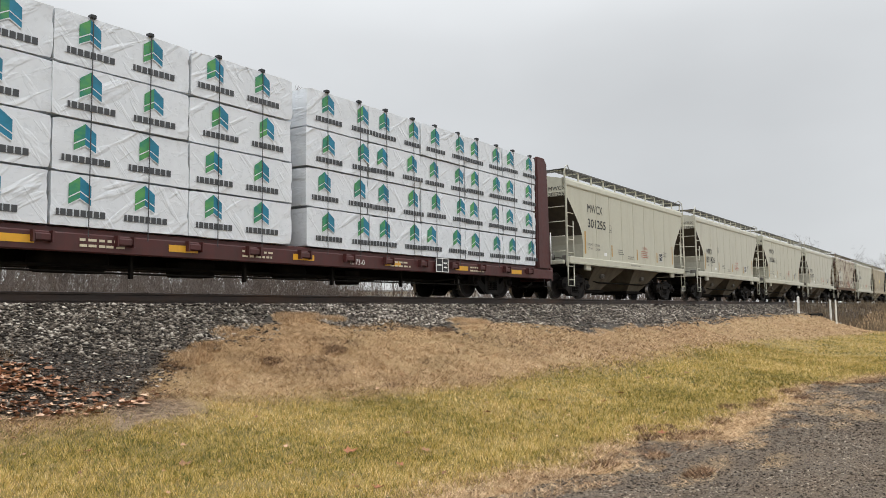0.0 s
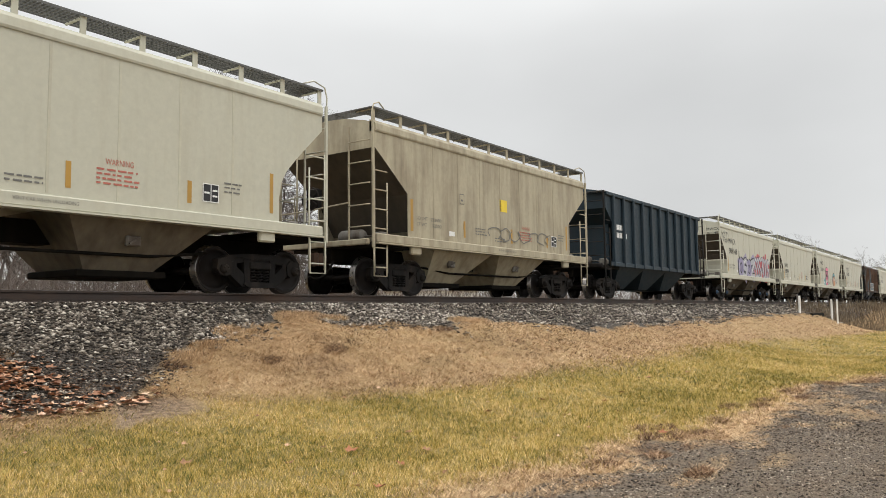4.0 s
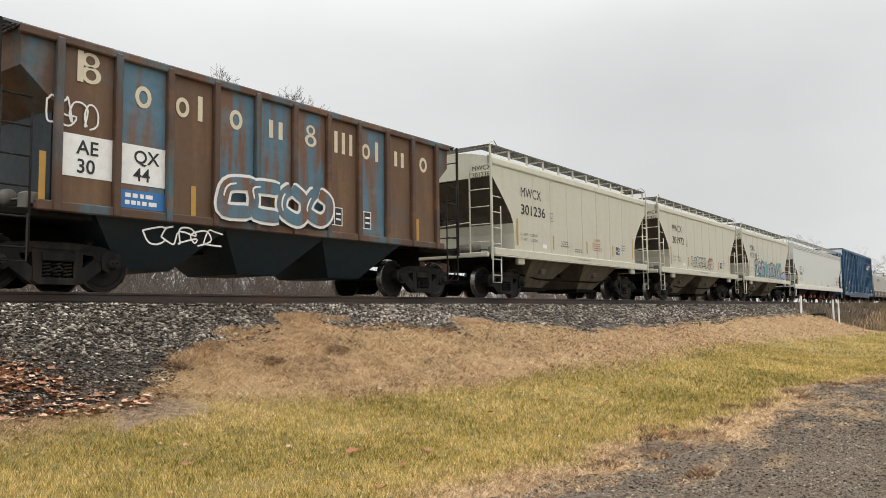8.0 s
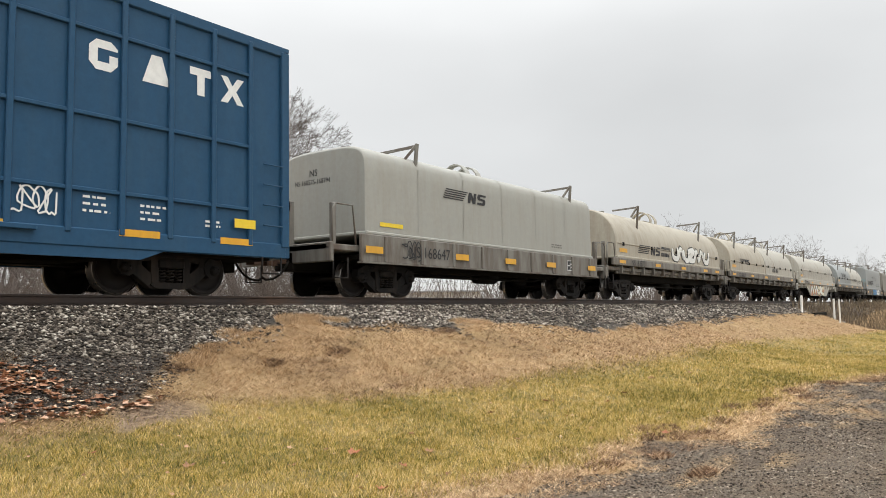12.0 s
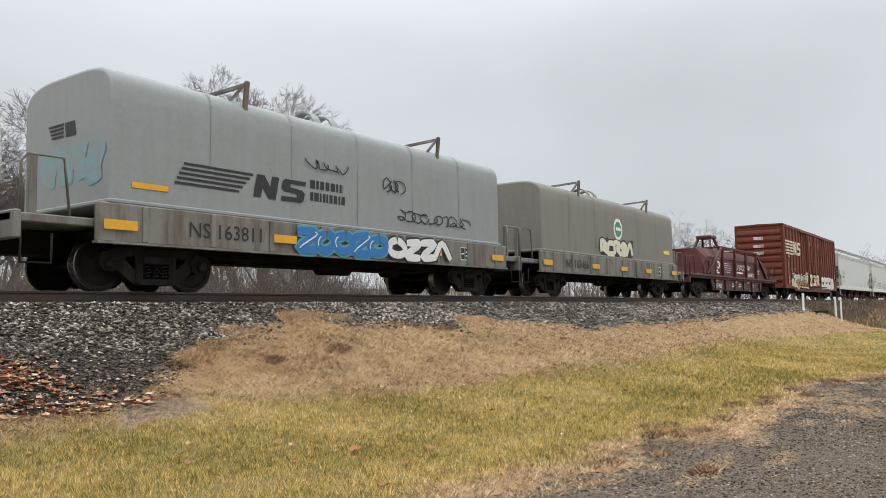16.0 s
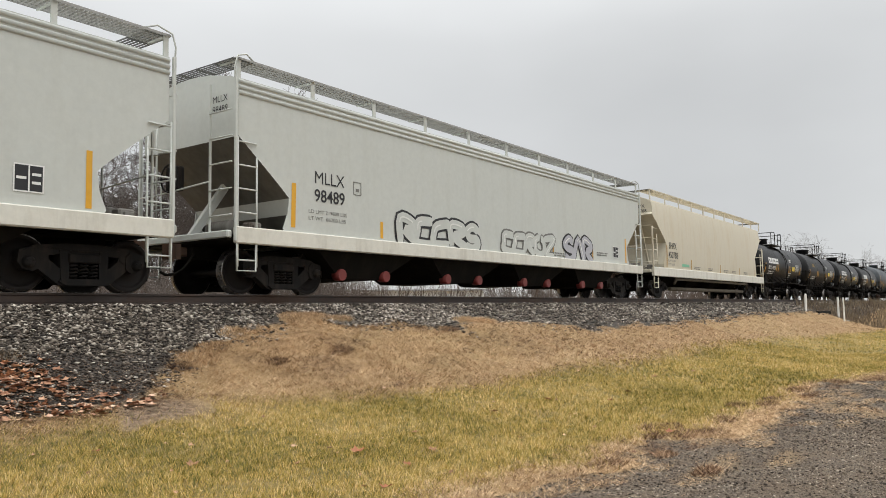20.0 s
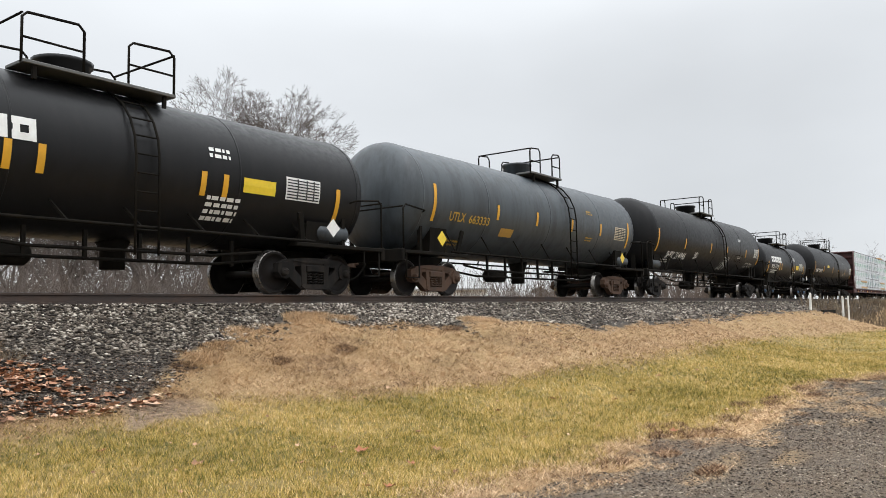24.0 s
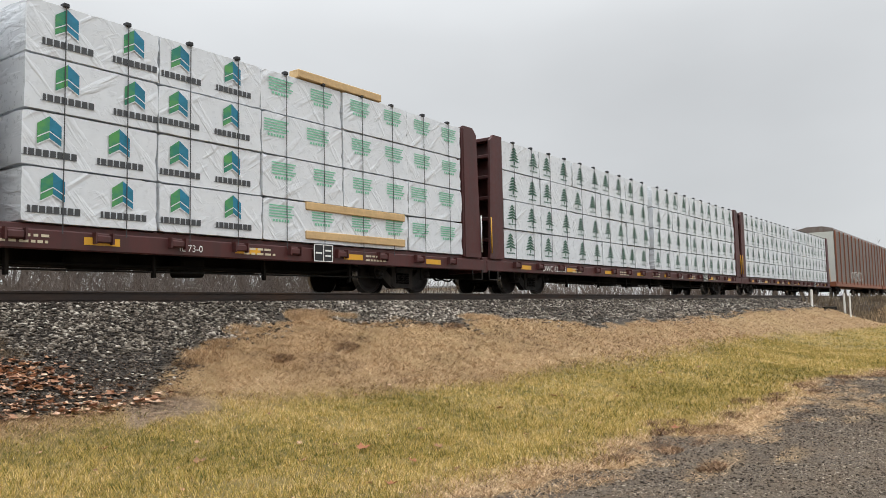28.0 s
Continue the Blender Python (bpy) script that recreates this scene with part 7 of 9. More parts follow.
# ---- tank cars ----
def tank_car(centre, half, base, radius, axis, length, paint, label, texts, ink, dome, seed, small=True, wheels=None, cap=None, strips=None, placard=None):
    """centre: place along the train of the middle; half: truck centre from it; base, axis: heights of the frame and of the tank's middle."""
    car = railcar(centre, "tank_car", label, "railcar", "tank cars in the train")
    e = length / 2

    def skin(z):
        return -math.sqrt(max(0.0, radius ** 2 - (z - axis) ** 2))

    prof = [(-e, 0.0)] + [(-e + 0.62 - 0.62 * math.cos(a), radius * math.sin(a)) for a in (math.pi / 2 * i / 8 for i in range(1, 9))]
    prof += [(x, r) for x, r in ((-x, r) for x, r in reversed(prof))]
    tank = part("tank", Build().lathe(prof, "x", (0, 0, axis), 48), paint, car, "welded cylindrical tank")
    for x in ([-e + 0.64, -e * 0.35, e * 0.35, e - 0.64] if small else [-e + 0.64, -e * 0.5, 0.0, e * 0.5, e - 0.64]):
        part("weld_band", Build().lathe([(x - 0.02, radius + 0.0), (x - 0.015, radius + 0.006), (x + 0.015, radius + 0.006), (x + 0.02, radius)], "x", (0, 0, axis), 48), paint, tank)
    fz = base
    for way in (-1, 1):
        x = way * (half + 0.1)
        part("stub_sill", Build().cbox(min(x - 1.5 * way, way * (half + 1.85)), max(x - 1.5 * way, way * (half + 1.85)), -0.28, 0.28, fz - 0.35, fz, 0.02), UNDER, car)
        part("saddle", Build().prism([(-1.15, fz), (1.15, fz), (1.2, axis - radius * 0.55), (0.7, axis - radius * 0.85), (-0.7, axis - radius * 0.85), (-1.2, axis - radius * 0.55)], "x", way * half - 0.35, way * half + 0.35), UNDER, car, "black tank saddle")
        part("end_platform", Build().cbox(min(way * (half + 0.7), way * (half + 1.75)), max(way * (half + 0.7), way * (half + 1.75)), -1.45, 1.45, fz - 0.06, fz + 0.0, 0.015), UNDER, car)
        part("end_sill", Build().cbox(min(way * (half + 1.72), way * (half + 1.84)), max(way * (half + 1.72), way * (half + 1.84)), -1.48, 1.48, fz - 0.28, fz + 0.03, 0.02), UNDER, car)
        for y in (-1.45, 1.45):
            u = way * (half + 1.75)
            part("side_walk", Build().cbox(min(u, way * (half - 0.9)), max(u, way * (half - 0.9)), y - 0.05, y + 0.05, fz - 0.08, fz, 0.01), UNDER, car)
            part("end_handrail", Build().tube([(u, y, fz), (u, y, fz + 1.0), (u - way * 0.1, y, fz + 1.1), (u - way * 0.85, y, fz + 1.02), (u - way * 0.9, y * 0.9, fz + 0.98)], 0.022, 6), UNDER, car)
            part("sill_step", Build().tube([(u - way * 0.1, y, fz - 0.05), (u - way * 0.1, y, 0.42), (u - way * 0.6, y, 0.42), (u - way * 0.6, y, fz - 0.05)], 0.022, 5), UNDER, car)
            part("tank_brace", Build().beam((way * (half - 0.6), y * 0.92, fz), (way * (half - 0.75), y * 0.98, fz + 0.62), 0.12, 0.06), UNDER, car)
            part("end_post", Build().beam((way * (half + 0.75), y * 0.8, fz), (way * (half + 0.75), y * 0.8, fz + 0.95), 0.09), UNDER, car)
        part("end_rail", Build().tube([(way * (half + 1.76), -1.45, fz + 1.05), (way * (half + 1.76), 1.45, fz + 1.05)], 0.02, 6), UNDER, car)
        draft(car, way * (half + 2.05), way)
        truck(car, way * half, frame_mat=None if wheels is None else RUST_IRON, cap_mat=cap, wheel_mat=None)
    part("air_tank", Build().lathe([(-0.5, 0.0), (-0.48, 0.14), (-0.4, 0.2), (0.4, 0.2), (0.48, 0.14), (0.5, 0)], "x", (-half - 0.15 if not small and not wheels else half + 0.45, -1.05, fz + 0.28), 14), SLATE, car, "grey air cylinder")
    brake_wheel(car, -half - 1.3, 0.4, fz + 1.0)
    for y in (-1.38, 1.38):
        part("safety_rail", Build().tube([(-half + 0.3, y, fz + 0.05), (half - 0.3, y, fz + 0.05)], 0.028, 6), UNDER, car)
        for i in range(7):
            x = (-half + 0.5) + (2 * half - 1.0) * i / 6
            part("rail_bracket", Build().beam((x, y, fz + 0.05), (x - 0.12, skin(axis - radius * 0.62) * (1 if y < 0 else -1), axis - radius * 0.62), 0.035), UNDER, car)
    rods(car, -half + 1.2, half - 1.2, 0.58, -0.7), rods(car, -half + 1.4, half - 1.4, 0.72, -1.0)
    reservoir(car, -1.9, -0.5, 0.62, 1.0, 0.19)
    part("bottom_valve", Build().lathe([(0.45, 0.22), (0.8, 0.22), (axis - radius + 0.1, 0.35)], "z", (0.3, 0, 0), 12), UNDER, car)
    for i in range(6):
        x = -2.6 + i * 1.0
        part("pipe_hanger", Build().box(x - 0.03, x + 0.03, -0.72, -0.66, 0.55, axis - radius + 0.12), UNDER, car)
    # manway, platform and rails
    top = axis + radius - 0.12
    dx, pw = dome, (1.35 if small else 1.0)
    part("manway", Build().lathe([(top - 0.15, 0.46), (top + 0.44, 0.45), (top + 0.46, 0.50), (top + 0.53, 0.50), (top + 0.56, 0.0)], "z", (dx - 0.2, 0, 0), 20), paint, car, "bolted manway nozzle")
    part("platform", Build().cbox(dx - pw, dx + pw, -1.05, -0.45, top + 0.04, top + 0.10, 0.01).cbox(dx - pw, dx + pw, 0.45, 1.05, top + 0.04, top + 0.10, 0.01).cbox(dx + pw - 0.5, dx + pw, -0.45, 0.45, top + 0.04, top + 0.10, 0.01), GRATE, car, "steel grating platform")
    for y in (-0.98, 0.98):
        part("platform_leg", Build().beam((dx - pw + 0.2, y, top + 0.05), (dx - pw + 0.2, y, axis + radius * 0.78), 0.06), UNDER, car)
        part("platform_leg", Build().beam((dx + pw - 0.2, y, top + 0.05), (dx + pw - 0.2, y, axis + radius * 0.78), 0.06), UNDER, car)
        for u, w in ((-pw, -0.35), (0.45, pw)):
            part("guard_rail", Build().tube([(dx + u, y, top + 0.05), (dx + u, y, top + 0.78), (dx + u + 0.08, y, top + 0.86), (dx + w - 0.1, y, top + 0.90), (dx + w, y, top + 0.80), (dx + w, y, top + 0.08)], 0.024, 6), UNDER, car)
            part("mid_rail", Build().tube([(dx + u, y, top + 0.46), (dx + w, y, top + 0.46)], 0.02, 5), UNDER, car)
    for x in (-pw, pw):
        part("end_guard", Build().tube([(dx + x, -0.98, top + 0.84), (dx + x, 0.98, top + 0.84)], 0.022, 6), UNDER, car)
    # side ladder that follows the tank
    lx = dx + (0.55 if small else 0.75)
    arc = [(axis + radius * math.sin(a) + 0.0, -(radius + 0.10) * math.cos(a)) for a in (radians(q) for q in (0, 15, 30, 45, 58, 72))]
    for u in (-0.22, 0.22):
        part("ladder_rail", Build().tube([(lx + u, -radius - 0.10, 0.62)] + [(lx + u, y, z) for z, y in arc], 0.024, 5), UNDER, car)
    n = 9
    for i in range(n):
        z = 0.72 + (axis + radius * 0.75 - 0.72) * i / (n - 1)
        y = -radius - 0.09 if z < axis else skin(z) - 0.09
        part("ladder_rung", Build().tube([(lx - 0.22, y, z), (lx + 0.22, y, z)], 0.016, 5), UNDER, car)
    # lettering
    for text, x, z, h, m in texts:
        if text == "=":
            for i in range(6):
                u, d, q = x + i * h, h * 0.86, h * 0.84
                ring = [(u, z), (u + d, z), (u + d, z + q), (u, z + q), (u + d * 0.32, z + q * 0.33), (u + d * 0.68, z + q * 0.33), (u + d * 0.68, z + q * 0.67), (u + d * 0.32, z + q * 0.67)]
                part("emblem_block", Build().add([(p, skin(w) - 0.014, w) for p, w in ring], [(0, 1, 5, 4), (1, 2, 6, 5), (2, 3, 7, 6), (3, 0, 4, 7)]), m, car)
        else:
            u = x
            for piece in text.split():
                mark(car, piece, u, z, h, m, skin, lift=0.014, name="reporting_mark" if piece.isalpha() else "car_number", fit=h * 0.80 * len(piece))
                u += h * 0.80 * (len(piece) + 0.8)
    for i, (x, z, w, r) in enumerate(((-e + 1.9, axis - 0.56 if small else axis - 1.1, 1.5, 2), (e - 4.6, axis - 0.55, 0.8, 4), (e - 4.6, axis + 0.35, 0.6, 2))):
        stencil(car, x, z, w if small else w * 0.75, r if small else min(r, 2), ink, skin, seed=seed + i, step=0.12 if small else 0.085, thick=0.07 if small else 0.045, lift=0.014)
    ta, tz = (e - 2.75, axis - 0.36) if small else (e - (2.3 if wheels else 1.6), axis - 0.45)
    data = panel(car, "data_table", ta, ta + 0.95, tz, tz + 0.46, WHITE_INK if ink is not YELLOW_INK else CREAM_INK, skin, 0.012)
    b = Build()
    for i in range(7):
        patch(b, ta + 0.03, ta + 0.92, tz + 0.03 + i * 0.06, tz + 0.055 + i * 0.06, skin, 0.018)
    for x in (ta + 0.3, ta + 0.55, ta + 0.75):
        patch(b, x, x + 0.03, tz + 0.02, tz + 0.44, skin, 0.02, 4)
    part("table_rule", b, INK, data)
    for x, a, c in strips or ((-4.95, -0.9, 0.0), (4.75, -0.9, 0.0), (-2.15, -0.48, -0.04), (-1.65, -0.48, -0.04), (1.28, -0.5, -0.06), (1.77, -0.5, -0.06)):
        panel(car, "reflective_strip", x - 0.06, x + 0.06, axis + a, axis + c, YELLOW, skin, 0.012)
    if small:
        panel(car, "notice", e - 3.82, e - 3.02, axis - 0.34, axis - 0.06, SIGN_YELLOW, skin, 0.012)
    if placard:
        for x in ((half + 0.1,) if placard is WHITE_INK else (-half - 0.3, half - 0.35)):
            b = Build().add([(x - 0.2, -1.53, fz + 0.35), (x, -1.53, fz + 0.15), (x + 0.2, -1.53, fz + 0.35), (x, -1.53, fz + 0.55)], [(0, 1, 2, 3)])
            part("placard", b, placard, car, "diamond hazard placard")
    return car


def build_tank_cars():
    small = dict(half=4.3, base=1.05, radius=1.34, axis=2.28, length=12.0, paint=BLACK, ink=WHITE_INK, dome=-0.48)
    yl = YELLOW_INK

    def names(num, y=WHITE_INK):
        return [("=", -4.2, 2.25, 0.42, y), (num, -4.2, 1.88, 0.23, y)]

    black = "black tank car with white lettering and yellow reflective strips"
    tank_car(494.7, label=black, texts=names("PROX 18690"), seed=300, **small)
    tank_car(507.9, label="black tank car with faded yellow lettering", texts=[("TILX", -3.9, 2.5, 0.24, yl)], seed=310, **small)
    tank_car(521.1, label=black, texts=names("PROX 14098"), seed=320, placard=WHITE_INK, **small)
    tank_car(534.3, label=black, texts=names("PROX 14111"), seed=330, placard=WHITE_INK, **small)
    big = ((-6.1, -0.67, 0.28), (-3.1, -0.4, 0.02), (-0.85, -0.4, 0.02), (1.5, -0.4, 0.02), (3.7, -0.4, 0.02), (6.1, -0.7, 0.25))
    t5 = tank_car(548.55, 5.65, 1.08, 1.45, 2.55, 14.4, SLATE, "faded slate-black tank car with yellow lettering and rusty trucks", [("UTLX", -5.4, 1.96, 0.23, yl), ("663333", -4.5, 1.96, 0.21, yl)], yl, 0.6, 340, small=False, wheels=1, strips=big, placard=SIGN_YELLOW)
    panel(t5, "notice", -2.8, -2.1, 1.72, 1.95, OCHRE, lambda z: -math.sqrt(1.45 ** 2 - (z - 2.55) ** 2), 0.012)
    strips6 = ((-7.7, -0.8, 0.12), (-4.4, -0.55, -0.1), (-0.78, -0.55, -0.1), (1.85, -0.55, -0.1), (5.25, -0.55, -0.1), (7.8, -0.8, 0.1))
    t6 = tank_car(565.44, 7.2, 1.12, 1.52, 2.72, 16.9, BLACK, "long black tank car with white lettering and pale spray tags", [("SHPX 214946", -6.3, 1.72, 0.275, WHITE_INK)], WHITE_INK, 0.3, 350, small=False, strips=strips6)
    # writing on the rounded end, and the broad end posts with their top rail
    for text, y, z, h in (("SHPX", 0.62, 2.98, 0.115), ("214946", 0.19, 2.98, 0.115)):
        ob = mark(t6, text, y, z, h, WHITE_INK, end=0.0, name="end_mark", fit=h * 0.78 * len(text))
        for v in ob.data.vertices:
            q = ((v.co.y ** 2 + (v.co.z - 2.72) ** 2) ** 0.5) / 1.52
            v.co.x = -8.45 + 0.62 * (1 - max(0.0, 1 - q * q) ** 0.5) - 0.012
    for y in (-1.3, -0.55):
        part("end_post", Build().cbox(-8.26, -8.16, y - 0.09, y + 0.09, 1.10, 2.32, 0.015), UNDER, t6)
    skin6 = lambda z: -math.sqrt(1.52 ** 2 - (z - 2.72) ** 2) - 0.004
    for k, (x0, x1, z0, z1) in enumerate(((-2.9, -2.5, 1.8, 2.1), (1.5, 2.4, 1.45, 2.1), (5.6, 7.0, 1.7, 1.95), (2.9, 4.8, 1.9, 2.3))):
        scrawl(t6, x0, x1, z0, z1, WHITE_INK if k < 3 else UNDER, skin6, seed=355 + k, loops=4)
    tank_car(581.24, half=4.43, base=1.05, radius=1.34, axis=2.28, length=12.3, paint=BLACK, label="black tank car with white lettering and blue bearing caps", texts=names("PROX 17739"), ink=WHITE_INK, dome=0.12, seed=360, cap=BLUE_CAP, placard=WHITE_INK)
    t8 = tank_car(597.15, 7.16, 1.12, 1.50, 2.66, 16.9, BLACK, "long glossy black tank car with white lettering", [("FURX 159403", -7.25, 2.03, 0.26, WHITE_INK)], WHITE_INK, 0.25, 370, small=False, strips=((-7.7, -0.8, 0.12), (-4.4, -0.55, -0.1), (-0.78, -0.55, -0.1), (1.75, -0.55, -0.1), (4.8, -0.55, -0.1), (7.8, -0.8, 0.1)))
    panel(t8, "notice", -3.2, -2.4, 2.44, 2.64, SIGN_YELLOW, lambda z: -math.sqrt(1.5 ** 2 - (z - 2.66) ** 2), 0.012)


# ---- centre-beam flatcars with wrapped lumber ----
def pack_mesh(length, seed):
    """A wrapped lumber pack: its skin sags and creases inward a little."""
    nx, ny, nz, w, h = 22, 5, 7, 1.32, 0.835
    b = Build()

    def dent(x, y, z):
        q = 0.5 + 0.5 * noise.noise((x * 1.3 + seed * 7, y * 2, z * 2.2 + x * 0.8))
        r = abs(noise.noise((x * 3.1 + z * 2.4, seed * 3.3 + y, z * 5 - x * 2)))
        return 0.010 * q + 0.013 * (1 - min(1, r * 4)) * (0.35 + 1.3 * ease(0.35, 0.0, min(x, length - x)))

    def grid(f, a, c):
        v = [f(i / a, j / c) for i in range(a + 1) for j in range(c + 1)]
        b.add(v, [(i * (c + 1) + j, (i + 1) * (c + 1) + j, (i + 1) * (c + 1) + j + 1, i * (c + 1) + j + 1) for i in range(a) for j in range(c)], True)

    def at(x, y, z):
        d = dent(x, y, z)
        k = lambda p, n: d if p < 1e-6 else (-d if p > n - 1e-6 else 0)
        return (x + k(x, length), y + k(y, w), z + k(z, h))

    grid(lambda u, s: at(u * length, 0, s * h), nx, nz), grid(lambda u, s: at(u * length, w, s * h), nx, nz)
    grid(lambda u, s: at(u * length, s * w, 0), nx, ny), grid(lambda u, s: at(u * length, s * w, h), nx, ny)
    grid(lambda u, s: at(0, u * w, s * h), ny, nz), grid(lambda u, s: at(length, u * w, s * h), ny, nz)
    return b


def print_mesh(kind, length, half):
    """One printed emblem for a pack's side: half picks one of its inks."""
    b = Build()

    def poly(pts, y=-0.006):
        b.add([(x, y, z) for x, z in pts], [tuple(range(len(pts)))])

    for cx in (0.0,):
        if kind == "tree":
            if half in (0, 1):
                q = -1 if half == 0 else 1
                poly([(cx, 0.80), (cx + q * 0.185, 0.665), (cx + q * 0.185, 0.34), (cx, 0.45)])
            elif half == 2:
                # the maker's name as eight plain blocks on one line
                line = [(cx - 0.43, 0.163), (cx + 0.43, 0.163)]
                for k in range(8):
                    u = cx + 0.43 - k * 0.1086
                    d = 0.088 if k < 7 else 0.045
                    line += [(u, 0.172), (u, 0.272), (u - d, 0.272), (u - d, 0.172)]
                poly(line)
            else:
                for k in range(2):
                    z = 0.575 - k * 0.115
                    poly([(cx, z), (cx + 0.187, z - 0.11), (cx + 0.187, z - 0.13), (cx, z - 0.018), (cx - 0.187, z - 0.13), (cx - 0.187, z - 0.11)], -0.010)
        elif kind == "bars":
            if half == 0:
                for k in range(5):
                    z, r = 0.68 - k * 0.055, 0.30 - 0.04 * (k % 3)
                    poly([(cx - 0.34, z), (cx + r, z), (cx + r, z + 0.026), (cx - 0.34, z + 0.026)])
                for k in range(6):
                    poly([(cx - 0.25 + k * 0.075, 0.37), (cx - 0.20 + k * 0.075, 0.37), (cx - 0.20 + k * 0.075, 0.42), (cx - 0.25 + k * 0.075, 0.42)])
        else:
            if half == 0:
                for k in range(5):
                    zt = 0.66 - k * 0.085
                    wt = 0.13 + 0.045 * k
                    poly([(cx, zt + 0.07), (cx + wt, zt - 0.02), (cx + wt * 0.6, zt - 0.03), (cx, zt), (cx - wt * 0.6, zt - 0.03), (cx - wt, zt - 0.02)])
                poly([(cx - 0.03, 0.2), (cx + 0.03, 0.2), (cx + 0.03, 0.3), (cx - 0.03, 0.3)])
                for k in range(5):
                    poly([(cx - 0.22 + k * 0.09, 0.13), (cx - 0.155 + k * 0.09, 0.13), (cx - 0.155 + k * 0.09, 0.17), (cx - 0.22 + k * 0.09, 0.17)])
    return b


def centre_beam(start, label, kinds, number, lumber=False, gap=(11.1, 11.55), L=22.9):
    """kinds: the print on each of the ten columns of packs."""
    car = railcar(start, "centre_beam_flatcar", label, "railcar", "lumber cars in the train")
    for s in (-1, 1):
        part("side_sill", Build().cbox(-0.9, L + 0.9, s * 1.42 - 0.05, s * 1.42 + 0.05, 0.60, 0.90, 0.02), MAROON, car)
        for i in range(17):
            x = 0.65 + i * (L - 1.3) / 16
            part("strap_winch", share("winch", lambda: Build().cbox(-0.13, 0.13, -0.05, 0.05, 0.74, 0.86, 0.02).box(-0.16, -0.13, -0.07, 0.05, 0.72, 0.90).box(0.13, 0.16, -0.07, 0.05, 0.72, 0.90), MAROON), None, car, m=pose(x, s * 1.50, 0, 0, 0, 0 if s < 0 else 180))
    part("deck", Build().cbox(-0.9, L + 0.9, -1.38, 1.38, 0.86, 0.99, 0.02), MAROON, car)
    part("centre_sill", Build().cbox(-0.9, L + 0.9, -0.3, 0.3, 0.45, 0.86, 0.02), UNDER, car)
    part("centre_beam", Build().box(0, L, -0.04, 0.04, 0.99, 4.35), MAROON, car)
    for way, x in ((-1, 0.0), (1, L)):
        s = -1 if way < 0 else 1
        bh = part("bulkhead", Build().cbox(min(x, x + s * 0.10), max(x, x + s * 0.10), -1.45, 1.45, 0.95, 4.45, 0.02), MAROON, car, "tall ribbed maroon bulkhead")
        for y in (-1.45, 1.45):
            part("bulkhead_flange", Build().prism([(x + s * 0.02, 0.95), (x + s * 0.75, 0.95), (x + s * 0.62, 4.30), (x + s * 0.45, 4.47), (x + s * 0.02, 4.47)], "y", y - 0.04, y + 0.04), MAROON, bh)
        for z in (1.5, 2.1, 2.7, 3.3, 3.9, 4.38):
            part("bulkhead_rib", Build().cbox(min(x + s * 0.1, x + s * 0.45), max(x + s * 0.1, x + s * 0.45), -1.40, 1.40, z - 0.05, z + 0.05, 0.015), MAROON, bh)
        part("bulkhead_mid", Build().cbox(min(x + s * 0.1, x + s * 0.4), max(x + s * 0.1, x + s * 0.4), -0.1, 0.1, 0.95, 4.4, 0.02), MAROON, bh)
        part("end_sill", Build().cbox(min(x + s * 0.85, x + s * 1.0), max(x + s * 0.85, x + s * 1.0), -1.45, 1.45, 0.55, 0.98, 0.02), MAROON, car)
        part("sill_step", Build().tube([(x + s * 0.8, -1.46, 0.62), (x + s * 0.8, -1.46, 0.36), (x + s * 0.35, -1.46, 0.36), (x + s * 0.35, -1.46, 0.62)], 0.02, 5), IRON, car)
        part("grab_post", Build().tube([(x + s * 0.72, -1.53, 1.1), (x + s * 0.72, -1.53, 2.1)], 0.02, 5), YELLOW if number.startswith("D") else WHITE_INK, car)
        draft(car, x + s * 1.2, way)
        truck(car, x - s * 2.15)
    rods(car, 3.6, L - 3.6, 0.42, -1.0), rods(car, 4.0, L - 4.0, 0.50, 0.9), reservoir(car, 8.2, -0.8, 0.52, 1.3, 0.22), reservoir(car, 13.0, -0.8, 0.50, 0.9, 0.18)
    part("brake_gear", Build().cbox(10.2, 11.0, -0.95, -0.5, 0.3, 0.6, 0.04), UNDER, car)
    part("brake_gear", Build().cbox(14.6, 15.1, -1.0, -0.6, 0.26, 0.6, 0.04), UNDER, car)
    part("brake_pipe", Build().tube([(3.4, -1.25, 0.34), (9.0, -1.22, 0.30), (L - 3.4, -1.25, 0.34)], 0.018, 5), UNDER, car)
    for k in range(7):
        u = 4.2 + k * (L - 8.4) / 6
        part("pipe_hanger", share("hanger", lambda: Build().box(-0.025, 0.025, -1.28, -1.20, 0.22, 0.62), UNDER), None, car, m=pose(u, 0, 0))
    brake_wheel(car, -0.62, 0.8, 2.2)
    # packs, five to each half, four high, both sides of the beam
    cols = [(0.06 + i * (gap[0] - 0.1) / 5, (gap[0] - 0.1) / 5) for i in range(5)] + [(gap[1] + i * (L - 0.05 - gap[1]) / 5, (L - 0.05 - gap[1]) / 5) for i in range(5)]
    rnd = random.Random(int(start))
